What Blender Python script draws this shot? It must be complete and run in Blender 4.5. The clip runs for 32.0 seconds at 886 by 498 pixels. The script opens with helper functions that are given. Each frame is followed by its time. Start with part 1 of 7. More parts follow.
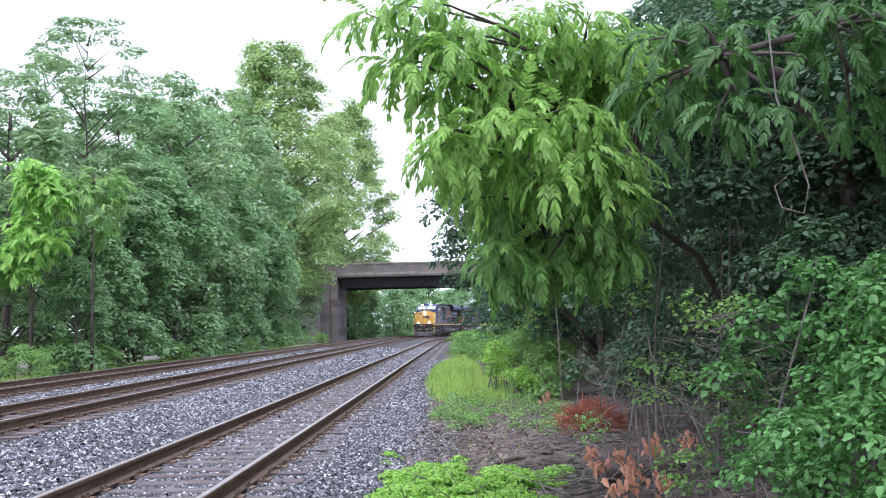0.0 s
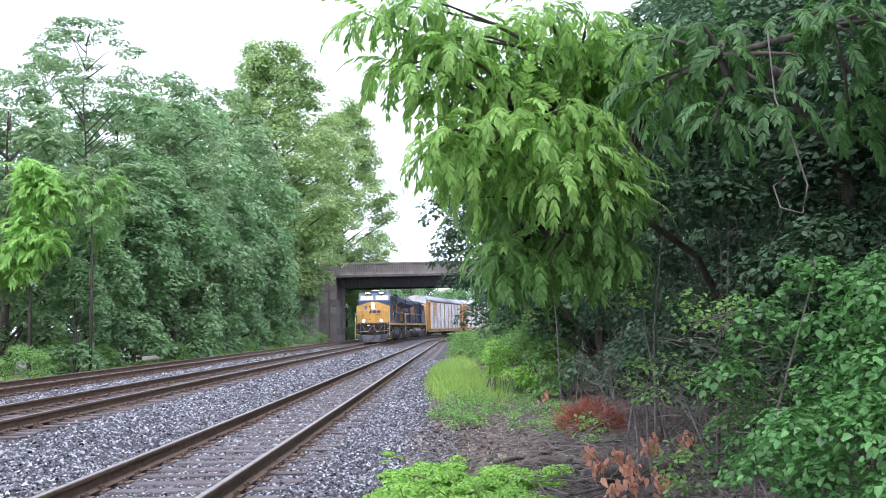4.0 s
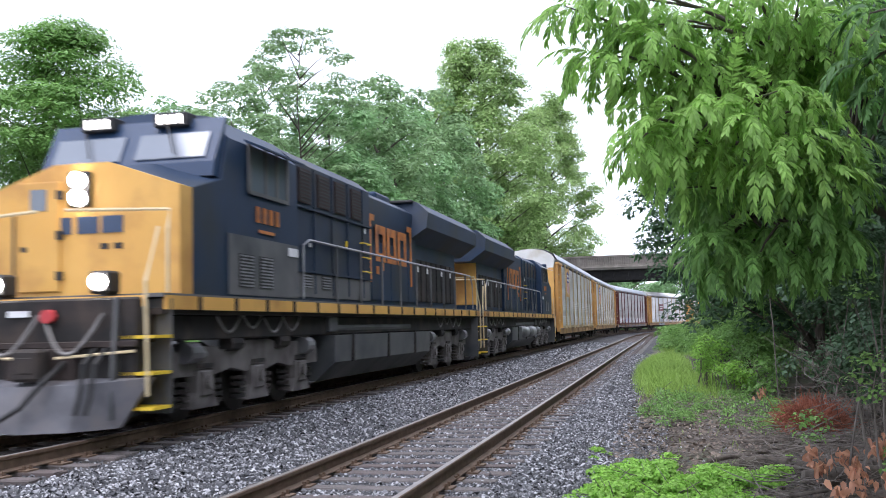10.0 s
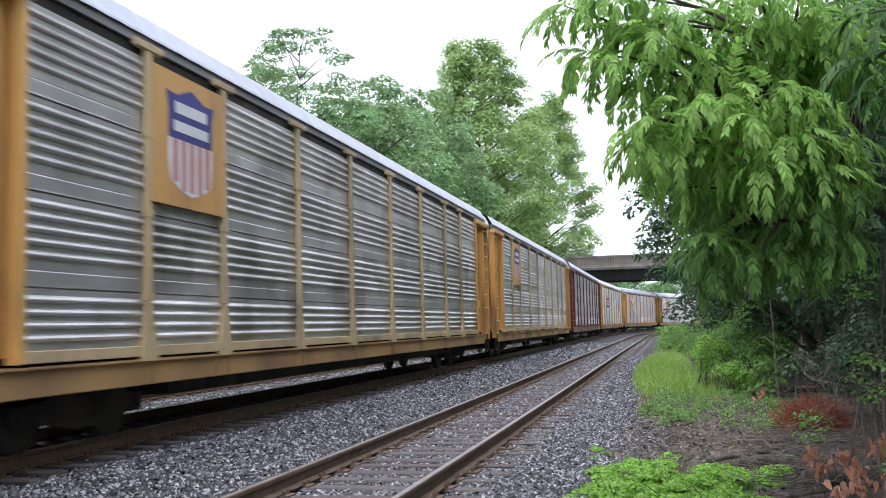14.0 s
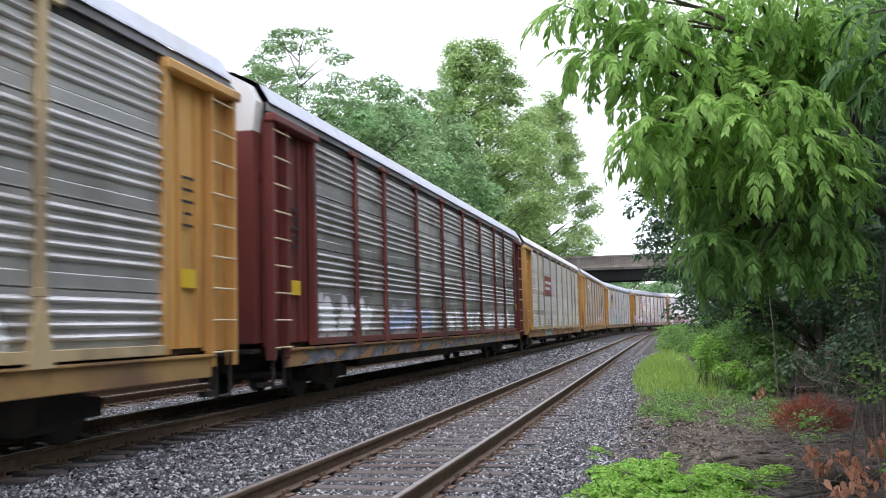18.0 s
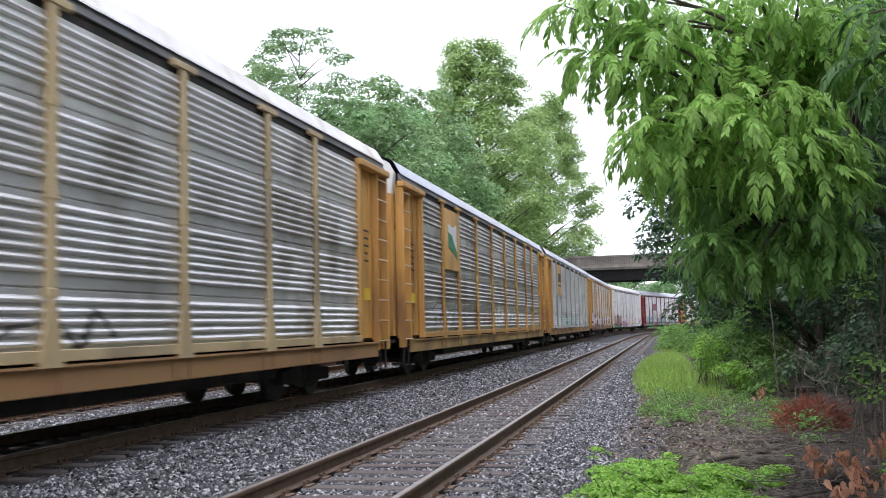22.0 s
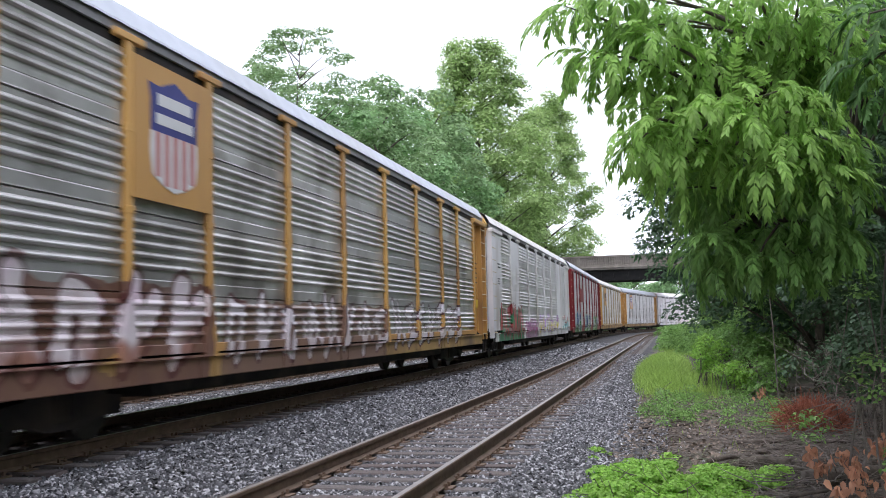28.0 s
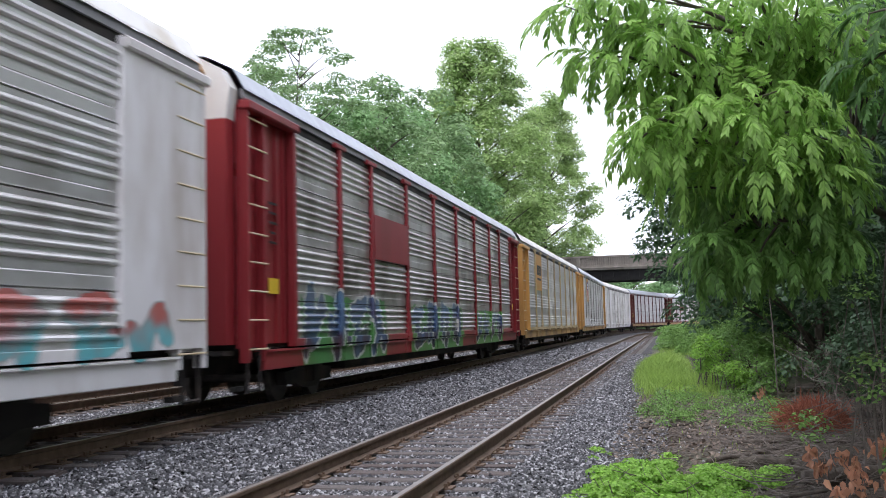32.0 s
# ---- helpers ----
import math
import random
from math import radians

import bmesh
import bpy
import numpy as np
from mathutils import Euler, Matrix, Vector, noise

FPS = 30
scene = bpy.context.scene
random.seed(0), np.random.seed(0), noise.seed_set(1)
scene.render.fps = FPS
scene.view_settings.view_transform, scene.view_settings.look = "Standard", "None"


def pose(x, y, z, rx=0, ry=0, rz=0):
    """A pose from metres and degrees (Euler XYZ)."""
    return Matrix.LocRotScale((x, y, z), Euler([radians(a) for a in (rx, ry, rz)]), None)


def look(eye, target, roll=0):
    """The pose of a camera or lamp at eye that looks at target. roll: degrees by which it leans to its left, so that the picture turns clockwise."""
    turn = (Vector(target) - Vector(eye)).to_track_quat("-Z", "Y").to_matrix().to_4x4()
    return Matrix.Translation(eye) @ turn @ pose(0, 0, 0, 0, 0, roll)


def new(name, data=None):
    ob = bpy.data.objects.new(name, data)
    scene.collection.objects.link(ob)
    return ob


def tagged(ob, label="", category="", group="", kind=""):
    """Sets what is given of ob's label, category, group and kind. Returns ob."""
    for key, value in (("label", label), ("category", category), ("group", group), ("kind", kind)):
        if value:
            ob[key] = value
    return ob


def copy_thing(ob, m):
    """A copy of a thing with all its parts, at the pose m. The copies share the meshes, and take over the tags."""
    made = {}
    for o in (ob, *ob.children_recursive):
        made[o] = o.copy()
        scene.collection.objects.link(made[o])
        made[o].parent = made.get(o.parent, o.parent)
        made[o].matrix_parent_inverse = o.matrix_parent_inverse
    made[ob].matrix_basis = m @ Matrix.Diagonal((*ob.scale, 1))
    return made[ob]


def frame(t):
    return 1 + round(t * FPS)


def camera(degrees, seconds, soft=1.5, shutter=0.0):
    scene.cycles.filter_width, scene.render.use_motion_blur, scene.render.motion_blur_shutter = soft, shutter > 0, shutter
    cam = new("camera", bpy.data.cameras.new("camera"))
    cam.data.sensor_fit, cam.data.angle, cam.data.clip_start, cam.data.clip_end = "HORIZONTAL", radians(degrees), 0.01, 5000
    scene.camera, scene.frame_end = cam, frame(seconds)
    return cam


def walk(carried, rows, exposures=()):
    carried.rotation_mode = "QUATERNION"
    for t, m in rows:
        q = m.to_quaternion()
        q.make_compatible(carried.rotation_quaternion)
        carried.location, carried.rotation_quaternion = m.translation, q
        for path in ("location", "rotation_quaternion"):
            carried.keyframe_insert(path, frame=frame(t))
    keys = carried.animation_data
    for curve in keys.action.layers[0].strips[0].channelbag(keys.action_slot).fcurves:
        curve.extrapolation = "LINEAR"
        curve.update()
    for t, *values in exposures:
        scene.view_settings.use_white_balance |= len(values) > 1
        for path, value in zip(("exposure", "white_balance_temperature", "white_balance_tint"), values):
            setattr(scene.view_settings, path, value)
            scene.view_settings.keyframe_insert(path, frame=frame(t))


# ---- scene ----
cam = camera(48.4, 32.0, soft=0.95, shutter=0.35)
EYE = (0.0, 0.0, 1.435)


def gaze(yaw, pitch, roll):
    """The camera's pose from its compass angle, rise and lean, in degrees."""
    a, b = radians(yaw), radians(pitch)
    way = Vector((math.sin(a) * math.cos(b), math.cos(a) * math.cos(b), math.sin(b)))
    return look(EYE, Vector(EYE) + way, -roll)


walk(cam, [(t, gaze(a, b, c)) for t, a, b, c in (
    (0, -1.602, 4.525, 1.18), (1, -1.554, 4.524, 1.177), (2, -1.530, 4.522, 1.19), (3, -1.542, 4.522, 1.176),
    (5.5, -1.533, 4.529, 1.209), (6, -1.540, 4.532, 1.212), (6.5, -1.493, 4.515, 1.22), (7, -1.651, 4.538, 1.21),
    (7.5, -2.047, 4.545, 1.23), (8, -5.690, 4.510, 1.22), (8.5, -9.010, 4.472, 1.34), (9, -11.888, 4.477, 1.351),
    (9.5, -13.698, 4.429, 1.38), (10, -13.396, 4.47, 1.39), (10.5, -13.389, 4.466, 1.38), (12, -13.397, 4.468, 1.38),
    (17, -13.39, 4.463, 1.375), (25, -13.397, 4.467, 1.365), (32, -13.38, 4.468, 1.37))],
     exposures=((0, 1.06, 6080, 22), (6, 1.06, 6080, 22), (7.5, 1.0, 6130, 21), (9, 0.64, 6230, 18), (10, 0.72, 6280, 18), (11, 1.02, 6430, 16), (12, 1.0, 6430, 16), (13.2, 0.74, 6430, 17), (17, 0.7, 6530, 18), (19, 0.74, 6580, 18), (21, 0.64, 6580, 18), (24, 0.72, 6530, 18), (28, 0.64, 6530, 18), (30, 0.46, 6580, 18), (32, 0.58, 6580, 18)))

# ---- light: a bright overcast sky, a weak and very soft sun ----
world = bpy.data.worlds.new("overcast")
scene.world = world
world.use_nodes = True
wn, wl = world.node_tree.nodes, world.node_tree.links
sky = wn.new("ShaderNodeTexSky")
sky.sky_type, sky.sun_disc = "NISHITA", False
sky.sun_elevation, sky.sun_rotation = radians(70), radians(202)
grey = wn.new("ShaderNodeHueSaturation")
grey.inputs["Saturation"].default_value = 0.12
cloud = wn.new("ShaderNodeMix")
cloud.data_type = "RGBA"
cloud.inputs[0].default_value = 0.72
wl.new(sky.outputs[0], grey.inputs["Color"])
wl.new(grey.outputs[0], cloud.inputs[6])
cloud.inputs[7].default_value = (8.3, 9.2, 10.6, 1)
wl.new(cloud.outputs[2], wn["Background"].inputs["Color"])
wn["Background"].inputs["Strength"].default_value = 0.15
sun_data = bpy.data.lights.new("sun", "SUN")
sun_data.energy, sun_data.angle, sun_data.color = 1.1, radians(40), (1.0, 0.97, 0.93)
sun = new("sun", sun_data)
sun.matrix_world = look((0, 0, 60), (8, 20, 0))


# ---- materials ----
def rgb(c):
    return (*c, 1.0) if len(c) == 3 else c


def material(name, c1, c2=None, scale=5.0, rough=0.8, metal=0.0, bump=0.0, bump_scale=40.0, random_to=None, island=False,
             c3=None, scale3=1.0, detail=6.0, translucent=0.0, spread=0.25, stretch=(1, 1, 1), rare=1.0):
    """A surface of two colours mixed by noise, a third in larger stains, a random shift from piece to piece, and fine relief."""
    m = bpy.data.materials.new(name)
    m.use_nodes = True
    n, l = m.node_tree.nodes, m.node_tree.links
    bsdf = n["Principled BSDF"]
    co = n.new("ShaderNodeTexCoord")
    mp = n.new("ShaderNodeMapping")
    mp.inputs["Scale"].default_value = stretch
    l.new(co.outputs["Object"], mp.inputs["Vector"])
    vec = mp.outputs[0]

    def mix(fac, a, b):
        x = n.new("ShaderNodeMix")
        x.data_type = "RGBA"
        if isinstance(fac, float):
            x.inputs[0].default_value = fac
        else:
            l.new(fac, x.inputs[0])
        for s, v in ((x.inputs[6], a), (x.inputs[7], b)):
            if isinstance(v, tuple):
                s.default_value = rgb(v)
            else:
                l.new(v, s)
        return x.outputs[2]

    def noise_fac(sc, lo, hi):
        t = n.new("ShaderNodeTexNoise")
        t.inputs["Scale"].default_value, t.inputs["Detail"].default_value = sc, detail
        l.new(vec, t.inputs["Vector"])
        r = n.new("ShaderNodeMapRange")
        r.inputs[1].default_value, r.inputs[2].default_value = lo, hi
        l.new(t.outputs["Fac"], r.inputs[0])
        return r.outputs[0]

    col = c1
    if c2:
        col = mix(noise_fac(scale, 0.5 - spread, 0.5 + spread), c1, c2)
    if c3:
        col = mix(noise_fac(scale3, 0.48, 0.68), col, c3)
    if random_to:
        if island:
            g = n.new("ShaderNodeNewGeometry")
            rnd = g.outputs["Random Per Island"]
        else:
            g = n.new("ShaderNodeObjectInfo")
            rnd = g.outputs["Random"]
        if rare != 1.0:
            p = n.new("ShaderNodeMath")
            p.operation = "POWER"
            p.inputs[1].default_value = rare
            l.new(rnd, p.inputs[0])
            rnd = p.outputs[0]
        col = mix(rnd, col, random_to)
    if isinstance(col, tuple):
        bsdf.inputs["Base Color"].default_value = rgb(col)
    else:
        l.new(col, bsdf.inputs["Base Color"])
    bsdf.inputs["Roughness"].default_value, bsdf.inputs["Metallic"].default_value = rough, metal
    if bump:
        t = n.new("ShaderNodeTexNoise")
        t.inputs["Scale"].default_value, t.inputs["Detail"].default_value = bump_scale, 4
        l.new(vec, t.inputs["Vector"])
        b = n.new("ShaderNodeBump")
        b.inputs["Strength"].default_value, b.inputs["Distance"].default_value = bump, 0.02
        l.new(t.outputs["Fac"], b.inputs["Height"])
        l.new(b.outputs[0], bsdf.inputs["Normal"])
    if translucent:
        tr = n.new("ShaderNodeBsdfTranslucent")
        if isinstance(col, tuple):
            tr.inputs["Color"].default_value = rgb(col)
        else:
            l.new(col, tr.inputs["Color"])
        ms = n.new("ShaderNodeMixShader")
        ms.inputs[0].default_value = translucent
        l.new(bsdf.outputs[0], ms.inputs[1])
        l.new(tr.outputs[0], ms.inputs[2])
        l.new(ms.outputs[0], n["Material Output"].inputs["Surface"])
    return m


def glow(name, colour, strength):
    m = bpy.data.materials.new(name)
    m.use_nodes = True
    b = m.node_tree.nodes["Principled BSDF"]
    b.inputs["Base Color"].default_value = rgb(colour)
    b.inputs["Emission Color"].default_value = rgb(colour)
    b.inputs["Emission Strength"].default_value = strength
    return m


def leaf_material(name, dark, light, gloss=0.6, through_light=0.42, brightest=1.45):
    return material(name, dark, light, scale=0.45, rough=gloss, random_to=tuple(min(1, brightest * c) for c in light), island=True,
                    translucent=through_light, spread=0.18, detail=2)


GRAVEL = material("gravel", (0.013, 0.013, 0.015), (0.065, 0.065, 0.072), scale=26, rough=0.9, bump=1.0, bump_scale=22, c3=(0.09, 0.085, 0.08), scale3=1.2)
# dark brown middle-track ballast, darkened further for shade under the train
GRAVEL_BROWN_SHADED = material("brown_shaded_ballast", (0.009, 0.008, 0.007), (0.038, 0.032, 0.027), scale=24, rough=0.85, bump=1.0, bump_scale=22, c3=(0.05, 0.038, 0.03), scale3=1.4)
GRAVEL_FOUL = material("fouled_gravel", (0.045, 0.042, 0.04), (0.19, 0.182, 0.176), scale=30, rough=0.9, bump=1.0, bump_scale=28, c3=(0.08, 0.065, 0.052), scale3=1.5)
STONE = material("crushed_stone", (0.014, 0.015, 0.018), (0.062, 0.065, 0.073), scale=9, rough=0.7, random_to=(0.5, 0.505, 0.53), island=True, rare=3.8)
SOIL = material("soil", (0.055, 0.044, 0.036), (0.17, 0.14, 0.115), scale=3.5, rough=0.95, bump=0.8, bump_scale=18, c3=(0.05, 0.09, 0.025), scale3=0.35)
TIE_WOOD = material("weathered_tie", (0.085, 0.074, 0.07), (0.2, 0.182, 0.175), scale=3, rough=0.9, bump=0.6, bump_scale=30, random_to=(0.12, 0.095, 0.09), stretch=(1, 14, 6))
RUST_DARK = material("dark_brown_steel", (0.02, 0.014, 0.012), (0.055, 0.038, 0.032), scale=5, rough=0.8, bump=0.2)
RUST = material("rusty_steel", (0.10, 0.066, 0.045), (0.19, 0.125, 0.085), scale=7, rough=0.75, metal=0.25, bump=0.25, bump_scale=60)
RAIL_TOP = material("worn_rail_head", (0.3, 0.29, 0.28), (0.42, 0.41, 0.4), scale=3, rough=0.32, metal=0.85)
RAIL_DULL = material("dull_rail_head", (0.22, 0.2, 0.185), (0.34, 0.31, 0.29), scale=5, rough=0.42, metal=0.7)
CONCRETE = material("weathered_concrete", (0.2, 0.178, 0.158), (0.33, 0.295, 0.262), scale=1.4, rough=0.9, bump=0.3, c3=(0.16, 0.14, 0.12), scale3=0.5)
DARK_STEEL = material("dark_girder_steel", (0.007, 0.007, 0.008), (0.02, 0.018, 0.018), scale=2, rough=0.8)
MASONRY = material("stained_masonry", (0.085, 0.075, 0.067), (0.18, 0.16, 0.145), scale=1.1, rough=0.95, bump=0.5, bump_scale=8, c3=(0.07, 0.065, 0.055), scale3=0.4, random_to=(0.2, 0.18, 0.17))
BARK = material("bark", (0.045, 0.037, 0.03), (0.13, 0.11, 0.09), scale=6, rough=0.95, bump=0.9, bump_scale=14, stretch=(2, 2, 0.5))
# creeper leaf with the deep shade behind the walnuts put into its colour
LEAF_SHADE = leaf_material("shaded_creeper_leaf", (0.024, 0.058, 0.026), (0.056, 0.115, 0.052), through_light=0.28)
# walnut leaf again, darker to stand in for shade beneath the bright crown
LEAF_HANG_SHADED = leaf_material("shaded_pinnate_leaf", (0.085, 0.2, 0.045), (0.16, 0.31, 0.078))
# walnut leaf darkened further, as shaded on the right-hand branches
LEAF_FROND_SHADED = leaf_material("shaded_frond_leaf", (0.038, 0.108, 0.028), (0.08, 0.18, 0.048))
# leaf colour lowered to stand in for deep shade in the near woods
LEAF_DEEP_SHADE = leaf_material("deep_shade_leaf", (0.03, 0.07, 0.032), (0.058, 0.118, 0.056))
LEAF_MID = leaf_material("green_leaf", (0.2, 0.31, 0.108), (0.32, 0.44, 0.18), through_light=0.5)
LEAF_BLUE = leaf_material("grey_green_leaf", (0.125, 0.212, 0.096), (0.215, 0.33, 0.152))
LEAF_VINE = leaf_material("vine_leaf", (0.115, 0.225, 0.094), (0.2, 0.34, 0.148))
LEAF_YEL = leaf_material("yellow_green_leaf", (0.2, 0.4, 0.075), (0.28, 0.5, 0.12))
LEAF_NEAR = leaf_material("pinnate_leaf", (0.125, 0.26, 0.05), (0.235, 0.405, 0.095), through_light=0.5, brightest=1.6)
LEAF_FRESH = leaf_material("fresh_green_leaf", (0.11, 0.23, 0.055), (0.18, 0.33, 0.09))
LEAF_SHRUB = leaf_material("shrub_leaf", (0.036, 0.108, 0.033), (0.092, 0.222, 0.063), gloss=0.45, brightest=1.9)
LEAF_WEED = leaf_material("weed_leaf", (0.17, 0.36, 0.045), (0.27, 0.48, 0.09))
GRASS_LIGHT = leaf_material("grass_blade", (0.18, 0.31, 0.055), (0.29, 0.44, 0.1))
DEAD_LEAF = leaf_material("dead_orange_leaf", (0.4, 0.19, 0.12), (0.5, 0.27, 0.17))
DRY_STICK = material("dry_stick", (0.085, 0.072, 0.063), (0.25, 0.22, 0.195), scale=8, rough=0.9)
LITTER = material("dead_leaf_litter", (0.09, 0.07, 0.055), (0.25, 0.2, 0.155), scale=5, rough=0.95, random_to=(0.27, 0.22, 0.18), island=True)
RED_NEEDLE = material("red_brown_needles", (0.15, 0.045, 0.028), (0.3, 0.1, 0.058), scale=4, rough=0.9, random_to=(0.38, 0.14, 0.085), island=True)
SIDING = material("cream_siding", (0.76, 0.74, 0.62), (0.82, 0.8, 0.68), scale=1, rough=0.6)
SHINGLE = material("grey_shingles", (0.3, 0.3, 0.31), (0.42, 0.42, 0.43), scale=5, rough=0.9, bump=0.3)
WHITE_PAINT = material("white_paint", (0.75, 0.75, 0.75), (0.82, 0.82, 0.82), scale=2, rough=0.5)


# ---- mesh building ----
class Form:
    """Collects faces of one mesh."""

    def __init__(self):
        self.v, self.f, self.m = [], [], []

    def add(self, verts, faces, slot=0):
        k = len(self.v)
        self.v += [tuple(a) for a in verts]
        self.f += [tuple(i + k for i in a) for a in faces]
        self.m += [slot] * len(faces)
        return self

    def box(self, x0, x1, y0, y1, z0, z1, c=0.0, slot=0):
        """A block between two corners, its twelve edges cut by c."""
        if c <= 0:
            return self.add([(x, y, z) for z in (z0, z1) for y in (y0, y1) for x in (x0, x1)],
                            [(0, 2, 3, 1), (4, 5, 7, 6), (0, 1, 5, 4), (2, 6, 7, 3), (0, 4, 6, 2), (1, 3, 7, 5)], slot)
        lo, hi = (x0, y0, z0), (x1, y1, z1)
        v, idx = [], {}
        for sx in (0, 1):
            for sy in (0, 1):
                for sz in (0, 1):
                    for ax in range(3):
                        p = []
                        for a, s in enumerate((sx, sy, sz)):
                            e = (lo, hi)[s][a]
                            p.append(e if a == ax else e + (c if s == 0 else -c))
                        idx[sx, sy, sz, ax] = len(v)
                        v.append(tuple(p))
        f = []
        for ax in range(3):
            b, d = [a for a in range(3) if a != ax]
            for s in (0, 1):
                ring = []
                for u, w in ((0, 0), (1, 0), (1, 1), (0, 1)):
                    k = [0, 0, 0]
                    k[ax], k[b], k[d] = s, u, w
                    ring.append(idx[k[0], k[1], k[2], ax])
                f.append(tuple(ring))
            for u in (0, 1):
                for w in (0, 1):
                    ring = []
                    for s, which in ((0, b), (1, b), (1, d), (0, d)):
                        k = [0, 0, 0]
                        k[ax], k[b], k[d] = s, u, w
                        ring.append(idx[k[0], k[1], k[2], which])
                    f.append(tuple(ring))
        for sx in (0, 1):
            for sy in (0, 1):
                for sz in (0, 1):
                    f.append(tuple(idx[sx, sy, sz, a] for a in range(3)))
        return self.add(v, f, slot)

    def tube(self, pts, r, n=8, slot=0, cap=True):
        """A round bar along points; r: one radius or one for each point."""
        pts = [Vector(p) for p in pts]
        rs = r if isinstance(r, (list, tuple)) else [r] * len(pts)
        rings, up = [], Vector((0, 0, 1))
        for i, p in enumerate(pts):
            d = (pts[min(i + 1, len(pts) - 1)] - pts[max(i - 1, 0)]).normalized()
            a = d.cross(up if abs(d.z) < 0.95 else Vector((1, 0, 0))).normalized()
            b = a.cross(d)
            rings.append([p + rs[i] * (math.cos(k * math.tau / n) * a + math.sin(k * math.tau / n) * b) for k in range(n)])
        faces = [(i * n + k, i * n + (k + 1) % n, (i + 1) * n + (k + 1) % n, (i + 1) * n + k) for i in range(len(pts) - 1) for k in range(n)]
        if cap:
            faces += [tuple(range(n - 1, -1, -1)), tuple(range((len(pts) - 1) * n, len(pts) * n))]
        return self.add([v for ring in rings for v in ring], faces, slot)

    def prism(self, outline, axis, a, b, slot=0):
        """An outline (pairs in the two other axes, in order) drawn out along an axis from a to b."""
        def place(q, w):
            return {"x": (w, q[0], q[1]), "y": (q[0], w, q[1]), "z": (q[0], q[1], w)}[axis]
        n = len(outline)
        return self.add([place(q, a) for q in outline] + [place(q, b) for q in outline],
                        [tuple(range(n - 1, -1, -1)), tuple(range(n, 2 * n))] + [(i, (i + 1) % n, n + (i + 1) % n, n + i) for i in range(n)], slot)

    def mesh(self, name, *mats, smooth=False):
        me = bpy.data.meshes.new(name)
        me.from_pydata(self.v, [], self.f)
        for m in mats:
            me.materials.append(m)
        if len(mats) > 1:
            me.polygons.foreach_set("material_index", self.m)
        bm = bmesh.new()
        bm.from_mesh(me)
        bmesh.ops.recalc_face_normals(bm, faces=bm.faces)
        bm.to_mesh(me)
        bm.free()
        if smooth:
            me.polygons.foreach_set("use_smooth", [True] * len(me.polygons))
        return me


def part(name, form, mat, parent=None, label="", m=None, smooth=False):
    """One mesh object, under a thing or a part."""
    mats = mat if isinstance(mat, tuple) else (mat,)
    me = form.mesh(name, *mats, smooth=smooth) if isinstance(form, Form) else form
    ob = new(name, me)
    if parent:
        ob.parent = parent
    if m is not None:
        ob.matrix_basis = m
    return tagged(ob, label=label)


def thing(name, label, category, group="", kind="", m=None):
    ob = new(name)
    ob.empty_display_size = 0.3
    if m is not None:
        ob.matrix_basis = m
    return tagged(ob, label, category, group, kind)


def array_mesh(name, verts, quads, *mats):
    """A mesh from arrays of corners and four-cornered faces."""
    me = bpy.data.meshes.new(name)
    n = len(quads)
    me.vertices.add(len(verts))
    me.vertices.foreach_set("co", np.asarray(verts, np.float32).ravel())
    me.loops.add(4 * n)
    me.loops.foreach_set("vertex_index", np.asarray(quads, np.int32).ravel())
    me.polygons.add(n)
    me.polygons.foreach_set("loop_start", np.arange(0, 4 * n, 4, dtype=np.int32))
    me.update(calc_edges=True)
    for m in mats:
        me.materials.append(m)
    return me


# ---- the line of the railway: curvature by distance along the middle track ----
STEP = 0.5
LINE_S = np.arange(-330, 520 + STEP, STEP)
BEND = np.interp(LINE_S, (-40, -10, 20, 50, 80, 110, 140, 250, 310), (0, -1.15, -0.19, 0.26, -0.5, 3.27, 4.06, 4.06, 0)) * 1e-3
TURN = np.concatenate(([0], np.cumsum((BEND[1:] + BEND[:-1]) / 2 * STEP)))
ZERO = int(330 / STEP)
TURN -= TURN[ZERO]
LINE_X = np.concatenate(([0], np.cumsum(np.sin((TURN[1:] + TURN[:-1]) / 2) * STEP)))
LINE_Y = np.concatenate(([0], np.cumsum(np.cos((TURN[1:] + TURN[:-1]) / 2) * STEP)))
LINE_X += -7.772 - LINE_X[ZERO]
LINE_Y -= LINE_Y[ZERO]
NEAR, FAR = 4.634, -3.78            # the other tracks, to the right and left of the middle one
RAIL_Z = {"near": 0.0, "middle": 0.172, "far": 0.224}


def on_line(s, off=0.0):
    """x, y and heading (radians clockwise from +y) at the distance s, off metres to the right."""
    a = np.interp(s, LINE_S, TURN)
    return np.interp(s, LINE_S, LINE_X) + off * np.cos(a), np.interp(s, LINE_S, LINE_Y) - off * np.sin(a), a


PROFILE = ((-60, -1.4), (-21, -1.35), (-17, -0.95), (-13, -0.4), (-9.5, -0.25), (-7.2, -0.18), (-5.3, 0.0), (-2.3, 0.0), (-1.9, 0.0), (-1.4, -0.06), (1.4, -0.06),
           (1.75, -0.03), (2.4, -0.1), (3.1, -0.18), (3.3, -0.235), (5.95, -0.235), (6.25, -0.21), (7.0, -0.34), (9, -0.3), (40, -0.1))


def ground_z(off):
    return np.interp(off, [a for a, b in PROFILE], [b for a, b in PROFILE])


def ground_at(x, y):
    return float(ground_z(off_line(np.array([[x]]), np.array([[y]]))[0, 0]))


